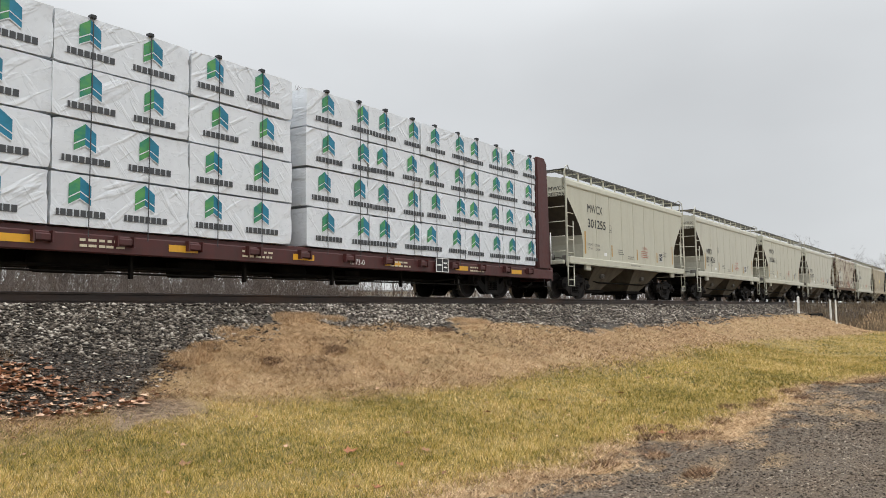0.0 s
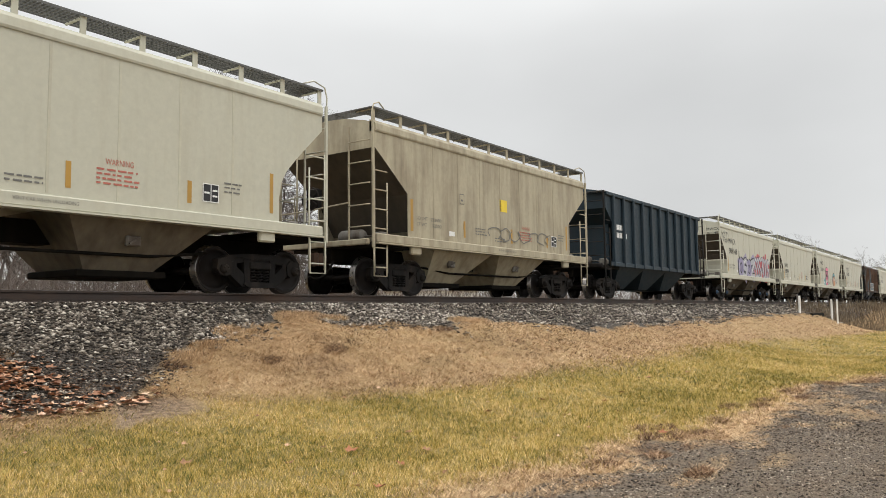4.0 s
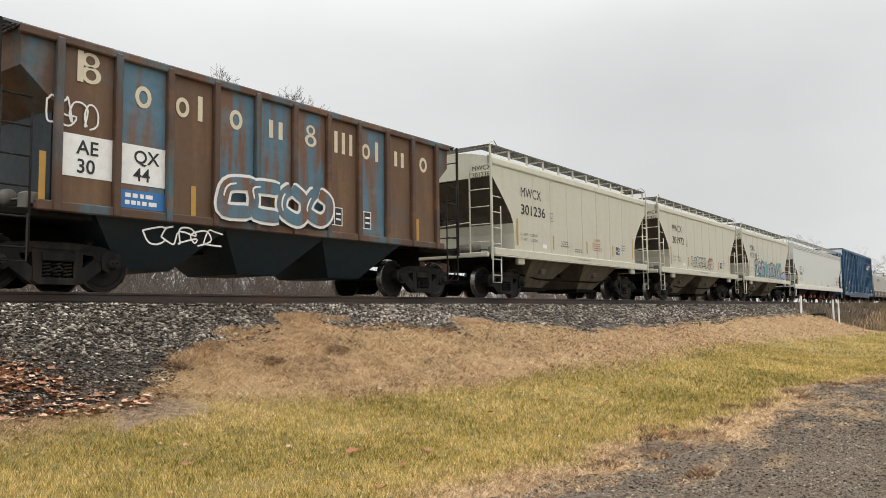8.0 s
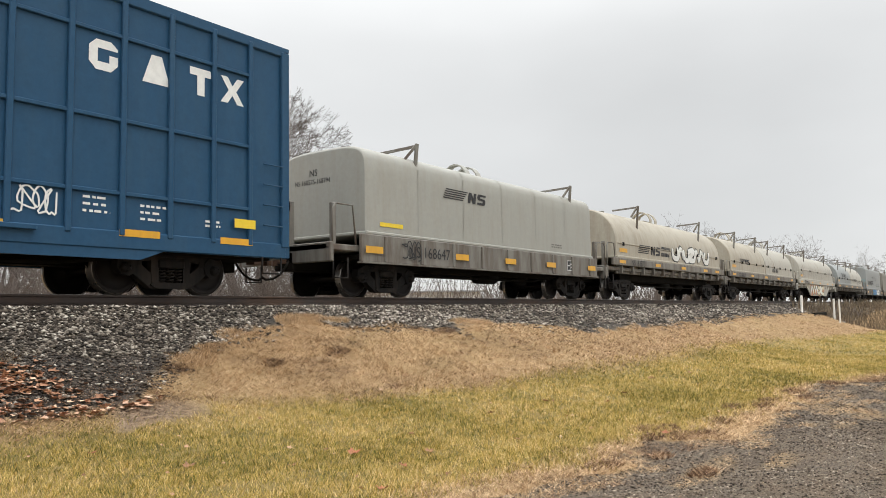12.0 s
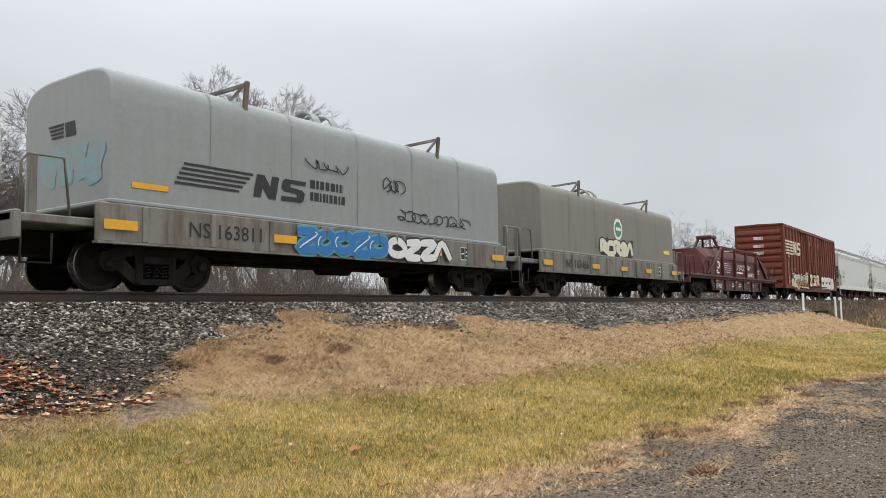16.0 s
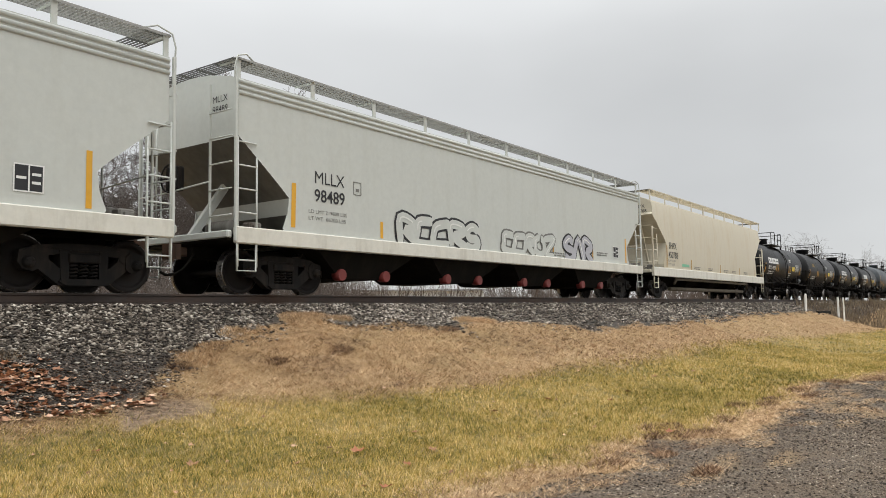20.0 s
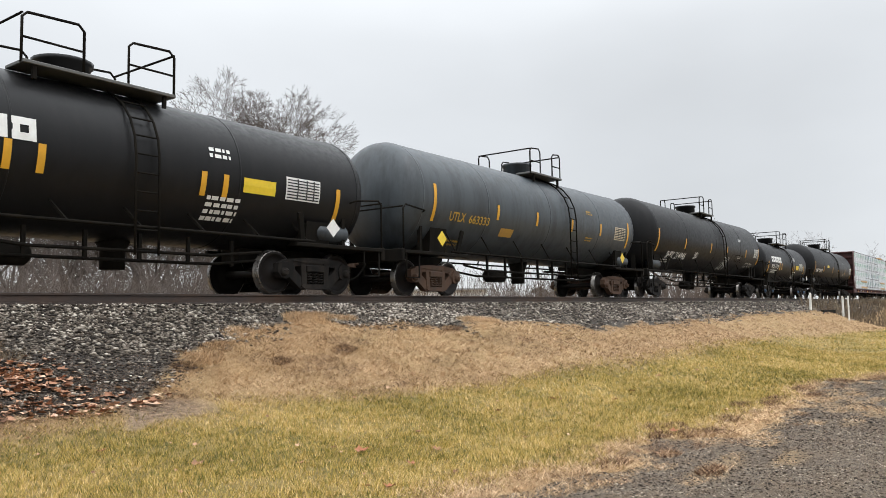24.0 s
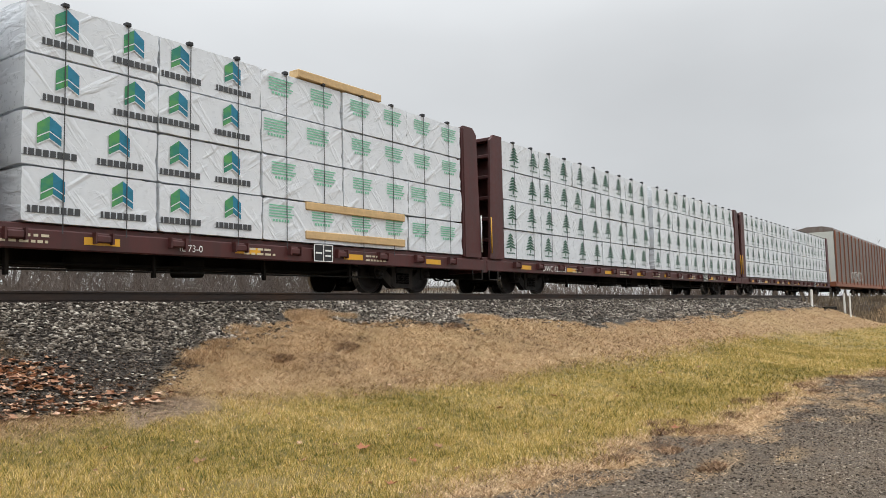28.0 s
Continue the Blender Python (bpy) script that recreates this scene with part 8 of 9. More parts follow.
    for i, (x, w) in enumerate(cols):
        for k in range(4):
            z = 1.0 + k * 0.855
            dx, dy = rnd.uniform(-0.02, 0.02), rnd.uniform(-0.02, 0.02)
            kind = kinds[i]
            near = part("lumber_pack", share(f"pack|{w:.2f}|{(i * 4 + k) % 5}", lambda: pack_mesh(w - 0.015, (i * 4 + k) % 5), WRAP), None, car, "white plastic-wrapped lumber pack", pose(x + dx, -1.45 + dy, z))
            part("lumber_pack", share(f"pack|{w:.2f}|{(i * 4 + k + 2) % 5}", lambda: pack_mesh(w - 0.015, (i * 4 + k + 2) % 5), WRAP), None, car, m=pose(x + dx, 0.10, z))
            shift = pose(rnd.uniform(-0.16, 0.16), 0, rnd.uniform(-0.03, 0.01))
            for at in (2.19 * 0.24, 2.19 * 0.76):
                spot = shift @ pose(at, 0, 0)
                if kind == "tree":
                    for half, ink in ((0, GREEN_INK), (1, TEAL_INK), (2, GREY_PRINT), (3, WRAP)):
                        part("print", share(f"print|t{half}", lambda: print_mesh("tree", 2.19, half), ink), None, near, m=spot)
                elif kind == "bars":
                    part("print", share("print|b0", lambda: print_mesh("bars", 2.19, 0), PALE_GREEN), None, near, m=spot)
                else:
                    part("print", share("print|f0", lambda: print_mesh("fir", 2.19, 0), DULL_GREEN), None, near, m=spot)
        for u in (0.28, 0.98):
            sx = x + u * 2.19 if u < 0.9 else x + 2.19 * 0.76
            st = part("strap", share("strap", lambda: Build().box(-0.008, 0.008, -0.006, 0.0, 0.85, 4.44), GREY_PRINT), None, car, "thin dark tie-down strap", pose(sx, -1.475, 0))
            part("corner_guard", share("corner_guard", lambda: Build().cbox(-0.05, 0.05, -0.015, 0.10, 4.385, 4.455, 0.012), INK), None, st)
    if lumber:
        for x0, x1, z in ((3.6, 7.2, 1.62), (3.6, 7.2, 1.05), (17.2, 20.4, 1.68), (17.2, 20.4, 1.08), (17.0, 19.6, 4.42)):
            part("board_stack", Build().cbox(x0, x1, -1.49, -1.2, z, z + 0.17, 0.015), LUMBER, car, "bare pine boards")

    def face(z):
        return -1.475

    for i in range(8):
        x = 0.9 + i * 2.9
        panel(car, "reflective_strip", x, x + 0.6, 0.70, 0.82, YELLOW, face)
    mark(car, number, 2.2, 0.68, 0.17, WHITE_INK, face, lift=0.010, name="car_number", wide=1.1), mark(car, "IL 73-0", 14.2, 0.68, 0.12, WHITE_INK, face, lift=0.010)
    for i, x in enumerate((4.2, 8.0, 11.2, 15.6, 19.0)):
        stencil(car, x, 0.78, 0.8, 2, CREAM_INK, face, seed=400 + i, step=0.09)
    plate_box(car, 17.35, 0.62, 0.55, 0.36, lambda z: -1.53)
    b = Build()
    for r, z in enumerate((3.75, 3.05, 2.95, 2.85, 2.3, 1.8)):
        b.box(-0.12, -0.105, -0.7, 0.3 if r else 0.75, z, z + (0.16 if r == 0 else 0.05))
    part("end_stencil", b, CREAM_INK, car)
    return car


def autorack(start):
    L = 26.5
    car = railcar(start, "autorack", "tall orange-brown enclosed automobile carrier railcar", "railcar", "autoracks in the train")
    part("body", Build().cbox(0, L, -1.48, 1.48, 1.1, 5.35, 0.03), RACK_SILVER, car)
    part("roof", Build().prism([(-1.5, 5.3), (-1.35, 5.6), (-0.6, 5.78), (0.6, 5.78), (1.35, 5.6), (1.5, 5.3)], "x", -0.05, L + 0.05), RACK_SILVER, car)
    part("end_door", Build().cbox(-0.06, 0.02, -1.4, 1.4, 1.1, 5.3, 0.02), PALE, car)
    for i in range(14):
        x = 0.06 + i * (L - 0.12) / 13
        part("side_post", Build().cbox(x - 0.08, x + 0.08, -1.56, -1.46, 1.0, 5.4, 0.02), ORANGE_BROWN, car)
    for i in range(20):
        z = 1.3 + i * 0.2
        part("side_panel_rib", Build().box(0.1, L - 0.1, -1.515, -1.47, z, z + 0.06), RACK_SILVER, car)
    part("side_sill", Build().cbox(-0.5, L + 0.5, -1.5, 1.5, 0.75, 1.15, 0.03), ORANGE_BROWN, car)
    draft(car, -0.8, -1), draft(car, L + 0.8, 1)
    scrawl(car, 7.0, 13.0, 1.3, 2.2, SPRAY_WHITE, lambda z: -1.52, seed=501, loops=8, wide=0.08)
    for x in (2.4, L - 2.4):
        truck(car, x)
    return car


def build_train():
    centre_beam(-1.56, "maroon centre-beam flatcar loaded with white wrapped lumber packs", ("tree",) * 10, "AOK 28201", gap=(12.55, 12.9))
    build_hoppers()
    ribbed_hopper(115.3, TEAL_DARK, TEAL_DARK, "dark teal ribbed hopper railcar", False)
    ribbed_hopper(182.7, RUST_TEAL, TEAL_DARK, "ribbed hopper railcar, teal paint rusted brown, with cream letters", True)

    def tag_17(c):
        scrawl(c, 16.6, 18.3, 1.75, 2.15, INK, seed=601, loops=4, wide=0.03)

    def tag_m2(c):
        graffiti(c, 4.8, 8.3, 1.15, 1.95, (PALE,), INK, seed=602, count=5), graffiti(c, 9.5, 12.6, 1.2, 1.9, (PALE,), GREY_INK, seed=603, count=5)
        graffiti(c, 13.3, 15.4, 1.1, 2.0, (SPRAY_GREY,), INK, seed=604, count=3)

    long_hopper(235.42, "98465", extra=tag_17)
    boxcar(256.92, True)
    build_coil_cars()
    boxcar(407.35, False)
    long_hopper(428.16, "98660")
    long_hopper(449.35, "98489", extra=tag_m2)
    pressure_hopper(470.44)
    build_tank_cars()
    b, t = "bars", "tree"
    centre_beam(607.38, "maroon centre-beam flatcar with white lumber packs and bare pine boards", (b, b, b, t, t, t, t, b, b, b), "AOK 28149", lumber=True)
    centre_beam(632.23, "maroon centre-beam flatcar of white lumber packs with dark fir prints", ("fir",) * 10, "DWC 626818")
    centre_beam(656.95, "maroon centre-beam flatcar of white lumber packs, seen far off", ("fir",) * 10, "DWC 626801")
    autorack(683.78)
    autorack(712.0)


build_train()


# ---- loose cover: ballast stones, grass, weeds, leaves ----
def soup(name, verts, faces, mat, label, category, kind="stuff", smooth=False):
    me = bpy.data.meshes.new(name)
    n = faces.shape[1]
    me.vertices.add(len(verts))
    me.vertices.foreach_set("co", verts.astype(np.float32).ravel())
    me.loops.add(faces.size)
    me.loops.foreach_set("vertex_index", faces.astype(np.int32).ravel())
    me.polygons.add(len(faces))
    me.polygons.foreach_set("loop_start", np.arange(0, faces.size, n, dtype=np.int32))
    if smooth:
        me.polygons.foreach_set("use_smooth", np.ones(len(faces), dtype=bool))
    me.update(calc_edges=True)
    me.materials.append(mat)
    return tagged(new(name, me), label, category, kind=kind)


def island_material(name, stops, rough=0.8, patchy=None, tuft=0.0):
    """Colour drawn for each loose piece from a ramp, with patches across the ground."""
    m = bpy.data.materials.new(name)
    m.use_nodes = True
    nd, ln = m.node_tree.nodes, m.node_tree.links
    p = nd["Principled BSDF"]
    p.inputs["Roughness"].default_value, p.inputs["Specular IOR Level"].default_value = rough, 0.25
    geo, ramp = nd.new("ShaderNodeNewGeometry"), nd.new("ShaderNodeValToRGB")
    el = ramp.color_ramp.elements
    for i, (at, col) in enumerate(stops):
        e = el[i] if i < 2 else el.new(at)
        e.position, e.color = at, (*col, 1)
    fac = geo.outputs["Random Per Island"]
    if patchy:
        co, ns, mx = nd.new("ShaderNodeTexCoord"), nd.new("ShaderNodeTexNoise"), nd.new("ShaderNodeMapRange")
        ns.inputs["Scale"].default_value, ns.inputs["Detail"].default_value = patchy[0], 4.0
        ln.new(co.outputs["Object"], ns.inputs["Vector"])
        mx.inputs["From Min"].default_value, mx.inputs["From Max"].default_value = 0.35, 0.65
        mx.inputs["To Min"].default_value, mx.inputs["To Max"].default_value = -patchy[1], patchy[1]
        ln.new(ns.outputs["Fac"], mx.inputs["Value"])
        ad = nd.new("ShaderNodeMath")
        ad.operation, ad.use_clamp = "ADD", True
        ln.new(fac, ad.inputs[0]), ln.new(mx.outputs[0], ad.inputs[1])
        fac = ad.outputs[0]
        if tuft:
            n2, m2, a2 = nd.new("ShaderNodeTexNoise"), nd.new("ShaderNodeMapRange"), nd.new("ShaderNodeMath")
            n2.inputs["Scale"].default_value = tuft
            ln.new(co.outputs["Object"], n2.inputs["Vector"]), ln.new(n2.outputs["Fac"], m2.inputs["Value"])
            m2.inputs["From Min"].default_value, m2.inputs["From Max"].default_value = 0.35, 0.65
            m2.inputs["To Min"].default_value, m2.inputs["To Max"].default_value = -0.18, 0.18
            a2.operation, a2.use_clamp = "ADD", True
            ad.use_clamp = False
            ln.new(ad.outputs[0], a2.inputs[0]), ln.new(m2.outputs[0], a2.inputs[1])
            fac = a2.outputs[0]
    ln.new(fac, ramp.inputs["Fac"]), ln.new(ramp.outputs["Color"], p.inputs["Base Color"])
    return m


STONE = np.array([(1, 0, 0), (0, 1, 0), (-1, 0, 0), (0, -1, 0), (0.15, 0.1, 1), (0, 0, -1)])
STONE_F = np.array([(0, 1, 4), (1, 2, 4), (2, 3, 4), (3, 0, 4), (1, 0, 5), (2, 1, 5), (3, 2, 5), (0, 3, 5)])


def stones(name, x, y, r, lift, mat, label, category, rng):
    """Broken angular stones, each with its own shape and turn."""
    n = len(x)
    z = lie(x, y)[0] + lift + r * rng.uniform(0.0, 0.5, n)
    form = STONE[None] * rng.uniform(0.6, 1.35, (n, 6, 1)) * rng.uniform(0.65, 1.4, (n, 1, 3)) * np.array([1, 1, 0.5]) + rng.uniform(-0.25, 0.25, (n, 6, 3))
    a = rng.uniform(0, 6.3, n)
    c, s = np.cos(a)[:, None], np.sin(a)[:, None]
    v = np.stack([form[:, :, 0] * c - form[:, :, 1] * s, form[:, :, 0] * s + form[:, :, 1] * c, form[:, :, 2]], 2) * r[:, None, None] + np.stack([x, y, z], 1)[:, None]
    f = (STONE_F[None] + 6 * np.arange(n)[:, None, None]).reshape(-1, 3)
    soup(name, v.reshape(-1, 3), f, mat, label, category)


def build_ballast():
    rng = np.random.default_rng(5)
    edge_x, edge_y = np.array(BALLAST_EDGE).T
    px, py, pr, cx, cy, cr = [], [], [], [], [], []
    for x0, x1, n, r0, r1 in ((2.5, 8, 34000, 0.016, 0.046), (8, 15, 28000, 0.017, 0.046), (15, 30, 18000, 0.022, 0.05), (30, 60, 9000, 0.034, 0.065), (-6, 2.5, 1000, 0.04, 0.06), (60, 100, 2200, 0.06, 0.1)):
        x, y, r = rng.uniform(x0, x1, n), rng.uniform(-4.9, -0.86, n), r0 + (r1 - r0) * rng.random(n) ** 1.6
        low = np.interp(x, edge_x, edge_y) + 0.9 * (mottle(x * 1.1, y * 1.1, 3) - 0.5) + np.where(rng.random(n) < 0.85, 0.05, -0.35)
        keep = (y > -1.0) | (y > low)
        # at the spill the coarse stone thins out into dark cinders
        fines = (x < 7.3) & ((x > 4.9) | (rng.random(n) < 0.7)) & (y < -3.15 - 0.5 * (mottle(x * 1.7, y * 1.7, 8) - 0.5)) & (rng.random(n) < 0.88)
        stay = keep & ~fines
        px.append(x[stay]), py.append(y[stay]), pr.append(r[stay])
        fine = keep & fines
        cx.append(x[fine]), cy.append(y[fine]), cr.append(r[fine] * 0.55)
    mat = island_material("crushed_stone", ((0.0, (0.022, 0.018, 0.015)), (1.0, (0.62, 0.56, 0.48)), (0.30, (0.06, 0.049, 0.039)), (0.60, (0.15, 0.122, 0.097)), (0.85, (0.31, 0.27, 0.22))), 0.85, (0.9, 0.10))
    x, y, r = np.concatenate(px), np.concatenate(py), np.concatenate(pr)
    stones("ballast", x, y, r, np.where(y > -1.7, 0.02, 0.0), mat, "grey-brown crushed-stone ballast heaped beside the rails", "ballast", rng)
    dark = island_material("dark_cinders", ((0.0, (0.016, 0.013, 0.012)), (1.0, (0.30, 0.25, 0.205)), (0.5, (0.06, 0.047, 0.038)), (0.8, (0.14, 0.11, 0.09))), 0.9, (1.2, 0.15))
    stones("cinders", np.concatenate(cx), np.concatenate(cy), np.concatenate(cr), 0.0, dark, "dark fine cinders spilled below the ballast", "ballast", rng)


def blades(name, s, mat, label, category, seed):
    """Loose blades of one leaf each: rows of x, y, z, height, width, lean."""
    rng = np.random.default_rng(seed)
    n = len(s)
    a, b = rng.uniform(0, 6.3, n), rng.uniform(0, 6.3, n)
    off = np.stack([np.cos(a), np.sin(a), np.zeros(n)], 1) * s[:, 4:5] / 2
    base = s[:, :3] - np.array([0, 0, 0.006])
    tip = base + np.stack([np.cos(b) * s[:, 5] * s[:, 3], np.sin(b) * s[:, 5] * s[:, 3], s[:, 3]], 1)
    v = np.stack([base - off, base + off, tip], 1).reshape(-1, 3)
    return soup(name, v, np.arange(3 * n).reshape(-1, 3), mat, label, category)


def clumps_of(spots, per, h0, h1, w, lean, rng):
    """Blades gathered in round tufts: spots hold x, y and radius."""
    out = []
    for x, y, r in spots:
        n = int(per * (r / 0.3) ** 1.5) + 8
        a, d = rng.uniform(0, 6.3, n), r * np.sqrt(rng.random(n))
        px, py = x + 1.5 * d * np.cos(a), y + 0.8 * d * np.sin(a)
        out.append(np.stack([px, py, lie(px, py)[0], rng.uniform(h0, h1, n) * (1.25 - 0.6 * d / r), np.full(n, w), np.full(n, lean)], 1))
    return np.concatenate(out)


def build_grass():
    rng = np.random.default_rng(11)
    green, tan, weed = [], [], []
    for x0, x1, y0, y1, n, h, w in ((2.6, 6, -10.6, -2.4, 140000, 0.050, 0.0068), (6, 9, -10.9, -2.4, 120000, 0.050, 0.0078), (9, 14, -11.6, -2.2, 140000, 0.052, 0.0100), (14, 26, -12.0, -3.4, 130000, 0.056, 0.016), (26, 60, -14, -4, 90000, 0.055, 0.022)):
        x, y, k, g = rng.uniform(x0, x1, n), rng.uniform(y0, y1, n), rng.random(n), rng.uniform(0.45, 1.35, n)
        z, c = lie(x, y)
        road, lawn, stone, dirt = c.T
        tuft = 0.45 * mottle(x * 5, y * 7, 2) + 0.55 * mottle(x * 15, y * 19, 5)
        keep = (road <= 0.12 + 0.45 * k) & (stone <= 0.5 * k + 0.1) & ~((dirt > 0.3) & (k > 0.10)) & (k <= 0.2 + 1.2 * tuft)
        g = g * (0.45 + 1.1 * tuft)
        rows = np.stack([x, y, z, h * g, np.full(n, w), np.full(n, 0.6)], 1)
        lush = keep & (rng.random(n) < lawn)
        green.append(rows[lush])
        # the dead grass lies matted, with thin brown places where stalks and dirt show
        bare = mottle(x * 0.8, y * 2.2, 21) * 0.6 + mottle(x * 2.9, y * 6.0, 22) * 0.4
        dull = keep & ~lush & (bare > 0.60) & (rng.random(n) < 0.75) & (x < 15) & (y > -7)
        if x0 >= 14:
            dull = keep & ~lush & (rng.random(n) < 0.32)
        rows[:, 3] *= 0.85
        rows[:, 5] = 1.7
        tan.append(rows[keep & ~lush & ~dull])
        weed.append(rows[dull & (rng.random(n) < 0.7)])
    # straw mats and tufts along the asphalt's broken edge and at the foot of the stones
    mats = []
    for x, y, p, q in STRAW_MATS:
        n = int(1500 * p * q / 0.3)
        a, d = rng.uniform(0, 6.3, n), np.sqrt(rng.random(n))
        mx, my = x + p * d * np.cos(a) * 1.05, y + q * d * np.sin(a) * 1.05
        thin = mottle(mx * 4, my * 8, 31) > 0.42
        mx, my = mx[thin], my[thin]
        mats.append(np.stack([mx, my, lie(mx, my)[0] + 0.004, rng.uniform(0.008, 0.03, len(mx)), np.full(len(mx), 0.007), np.full(len(mx), 3.0)], 1))
    tan += mats
    tan.append(clumps_of([(10.15, -2.36, 0.34), (10.45, -2.42, 0.30), (9.9, -2.5, 0.25), (10.95, -2.62, 0.22), (14.0, -3.5, 0.3), (14.4, -3.65, 0.3), (8.2, -2.85, 0.22), (7.0, -3.5, 0.25), (7.5, -3.25, 0.22)], 1500, 0.05, 0.13, 0.008, 0.8, rng))
    edge_x, edge_y = np.array(ROAD_EDGE).T
    bx = rng.uniform(5, 24, 110)
    tan.append(clumps_of(np.stack([bx, np.interp(bx, edge_x, edge_y) + rng.normal(0.0, 0.35, 110), rng.uniform(0.08, 0.26, 110)], 1), 420, 0.015, 0.05, 0.009, 1.8, rng))
    n = 9000
    sx = rng.uniform(4.8, 20, n)
    sy = np.interp(sx, edge_x, edge_y) + 0.3 - np.abs(rng.normal(0, 0.7, n))
    stray = np.stack([sx, sy, lie(sx, sy)[0] + 0.004, rng.uniform(0.004, 0.014, n), np.full(n, 0.0065), np.full(n, 4.0)], 1)
    tan.append(stray[:3600]), weed.append(stray[3600:])
    wx = rng.uniform(5, 22, 90)
    weed.append(clumps_of(np.stack([wx, np.interp(wx, edge_x, edge_y) + rng.normal(0.1, 0.4, 90), rng.uniform(0.07, 0.2, 90)], 1), 420, 0.012, 0.05, 0.008, 1.9, rng))
    # thatch and dirt under the leaves at the foot of the spill
    tx, ty = rng.uniform(3.2, 6.2, 9000), rng.normal(-4.1, 0.42, 9000)
    weed.append(np.stack([tx, ty, lie(tx, ty)[0] + 0.012, rng.uniform(0.006, 0.02, 9000), np.full(9000, 0.008), np.full(9000, 3.0)], 1))
    rim_x, rim_y = np.array(BALLAST_EDGE).T
    kx = rng.uniform(6, 40, 46)
    tan.append(clumps_of(np.stack([kx, np.interp(kx, rim_x, rim_y) + rng.uniform(-0.35, 0.2, 46), rng.uniform(0.10, 0.24, 46)], 1), 500, 0.02, 0.07, 0.009, 1.4, rng))
    # rank brown weeds and dead stalks
    dead = [(12.25, -9.62, 0.20), (12.55, -10.02, 0.18), (9.25, -9.45, 0.22), (9.5, -9.6, 0.16), (9.05, -9.95, 0.22), (9.5, -10.1, 0.2), (7.1, -9.85, 0.18), (7.3, -10.72, 0.16), (7.9, -10.1, 0.14), (13.9, -10.3, 0.15), (13.2, -9.95, 0.2),
            (6.65, -3.62, 0.14), (15.2, -9.9, 0.25), (16.8, -10.3, 0.3), (12.7, -3.95, 0.2), (9.6, -3.9, 0.2), (8.2, -3.9, 0.16), (8.7, -9.7, 0.16), (10.6, -9.95, 0.16), (18.2, -10.8, 0.3)]
    weed.append(clumps_of(dead, 900, 0.03, 0.09, 0.010, 1.2, rng))
    # dry stalks standing at the foot of the spill
    foot = np.stack([rng.uniform(3.4, 4.75, 14), rng.uniform(-3.35, -2.75, 14), rng.uniform(0.08, 0.16, 14)], 1)
    stalk = clumps_of(foot, 380, 0.06, 0.20, 0.006, 0.7, rng)
    n = 9000
    x, y = rng.uniform(52, 100, n), rng.uniform(-9.5, -2.2, n)
    tall = np.stack([x, y, lie(x, y)[0], rng.uniform(0.4, 0.85, n), np.full(n, 0.035), np.full(n, 0.35)], 1)
    lawn_mat = island_material("lawn_blades", ((0.0, (0.085, 0.095, 0.018)), (1.0, (0.84, 0.63, 0.31)), (0.20, (0.21, 0.19, 0.036)), (0.5, (0.48, 0.35, 0.082)), (0.78, (0.67, 0.465, 0.16))), 0.7, (0.5, 0.22), 9.0)
    tan_mat = island_material("straw_blades", ((0.0, (0.14, 0.075, 0.035)), (1.0, (0.82, 0.62, 0.395)), (0.25, (0.41, 0.26, 0.135)), (0.6, (0.62, 0.425, 0.24))), 0.75, (0.8, 0.14), 9.0)
    weed_mat = island_material("dry_weeds", ((0.0, (0.05, 0.026, 0.015)), (1.0, (0.54, 0.37, 0.23)), (0.5, (0.19, 0.105, 0.06)), (0.75, (0.33, 0.205, 0.118))), 0.8, (1.5, 0.2), 6.0)
    blades("lawn", np.concatenate(green), lawn_mat, "yellow-green mown lawn going dormant", "grass", 1)
    blades("dry_grass", np.concatenate(tan), tan_mat, "tan dead grass covering the bank", "grass", 2)
    blades("weeds", np.concatenate(weed), weed_mat, "brown dry weeds at the broken asphalt edge", "weeds", 3)
    reed_mat = island_material("ditch_grass", ((0.0, (0.07, 0.05, 0.034)), (1.0, (0.34, 0.265, 0.175)), (0.5, (0.17, 0.125, 0.08)), (0.8, (0.25, 0.19, 0.125))), 0.8, (0.6, 0.2))
    blades("tall_grass", np.concatenate([tall, stalk]), reed_mat, "tall brown grass in the ditch and by the ballast", "grass", 4)


def leaf_mesh(k):
    rnd = random.Random(k)
    b = Build()
    n = 11
    pts = []
    for i in range(n):
        a = 2 * math.pi * i / n
        r = 0.055 * (1.0 + 0.35 * math.cos(5 * a) + rnd.uniform(-0.12, 0.12))
        x, y = r * math.cos(a) * 1.15, r * math.sin(a)
        pts.append((x, y, 0.012 + 9.0 * y * y * rnd.uniform(0.4, 1.0) + 0.15 * abs(x) * rnd.uniform(0, 1)))
    b.add([(0, 0, 0.008)] + pts, [(0, 1 + i, 1 + (i + 1) % n) for i in range(n)])
    b.tube([(0.05, 0, 0.01), (0.09, 0.008, 0.02)], 0.0025, 4)
    return b


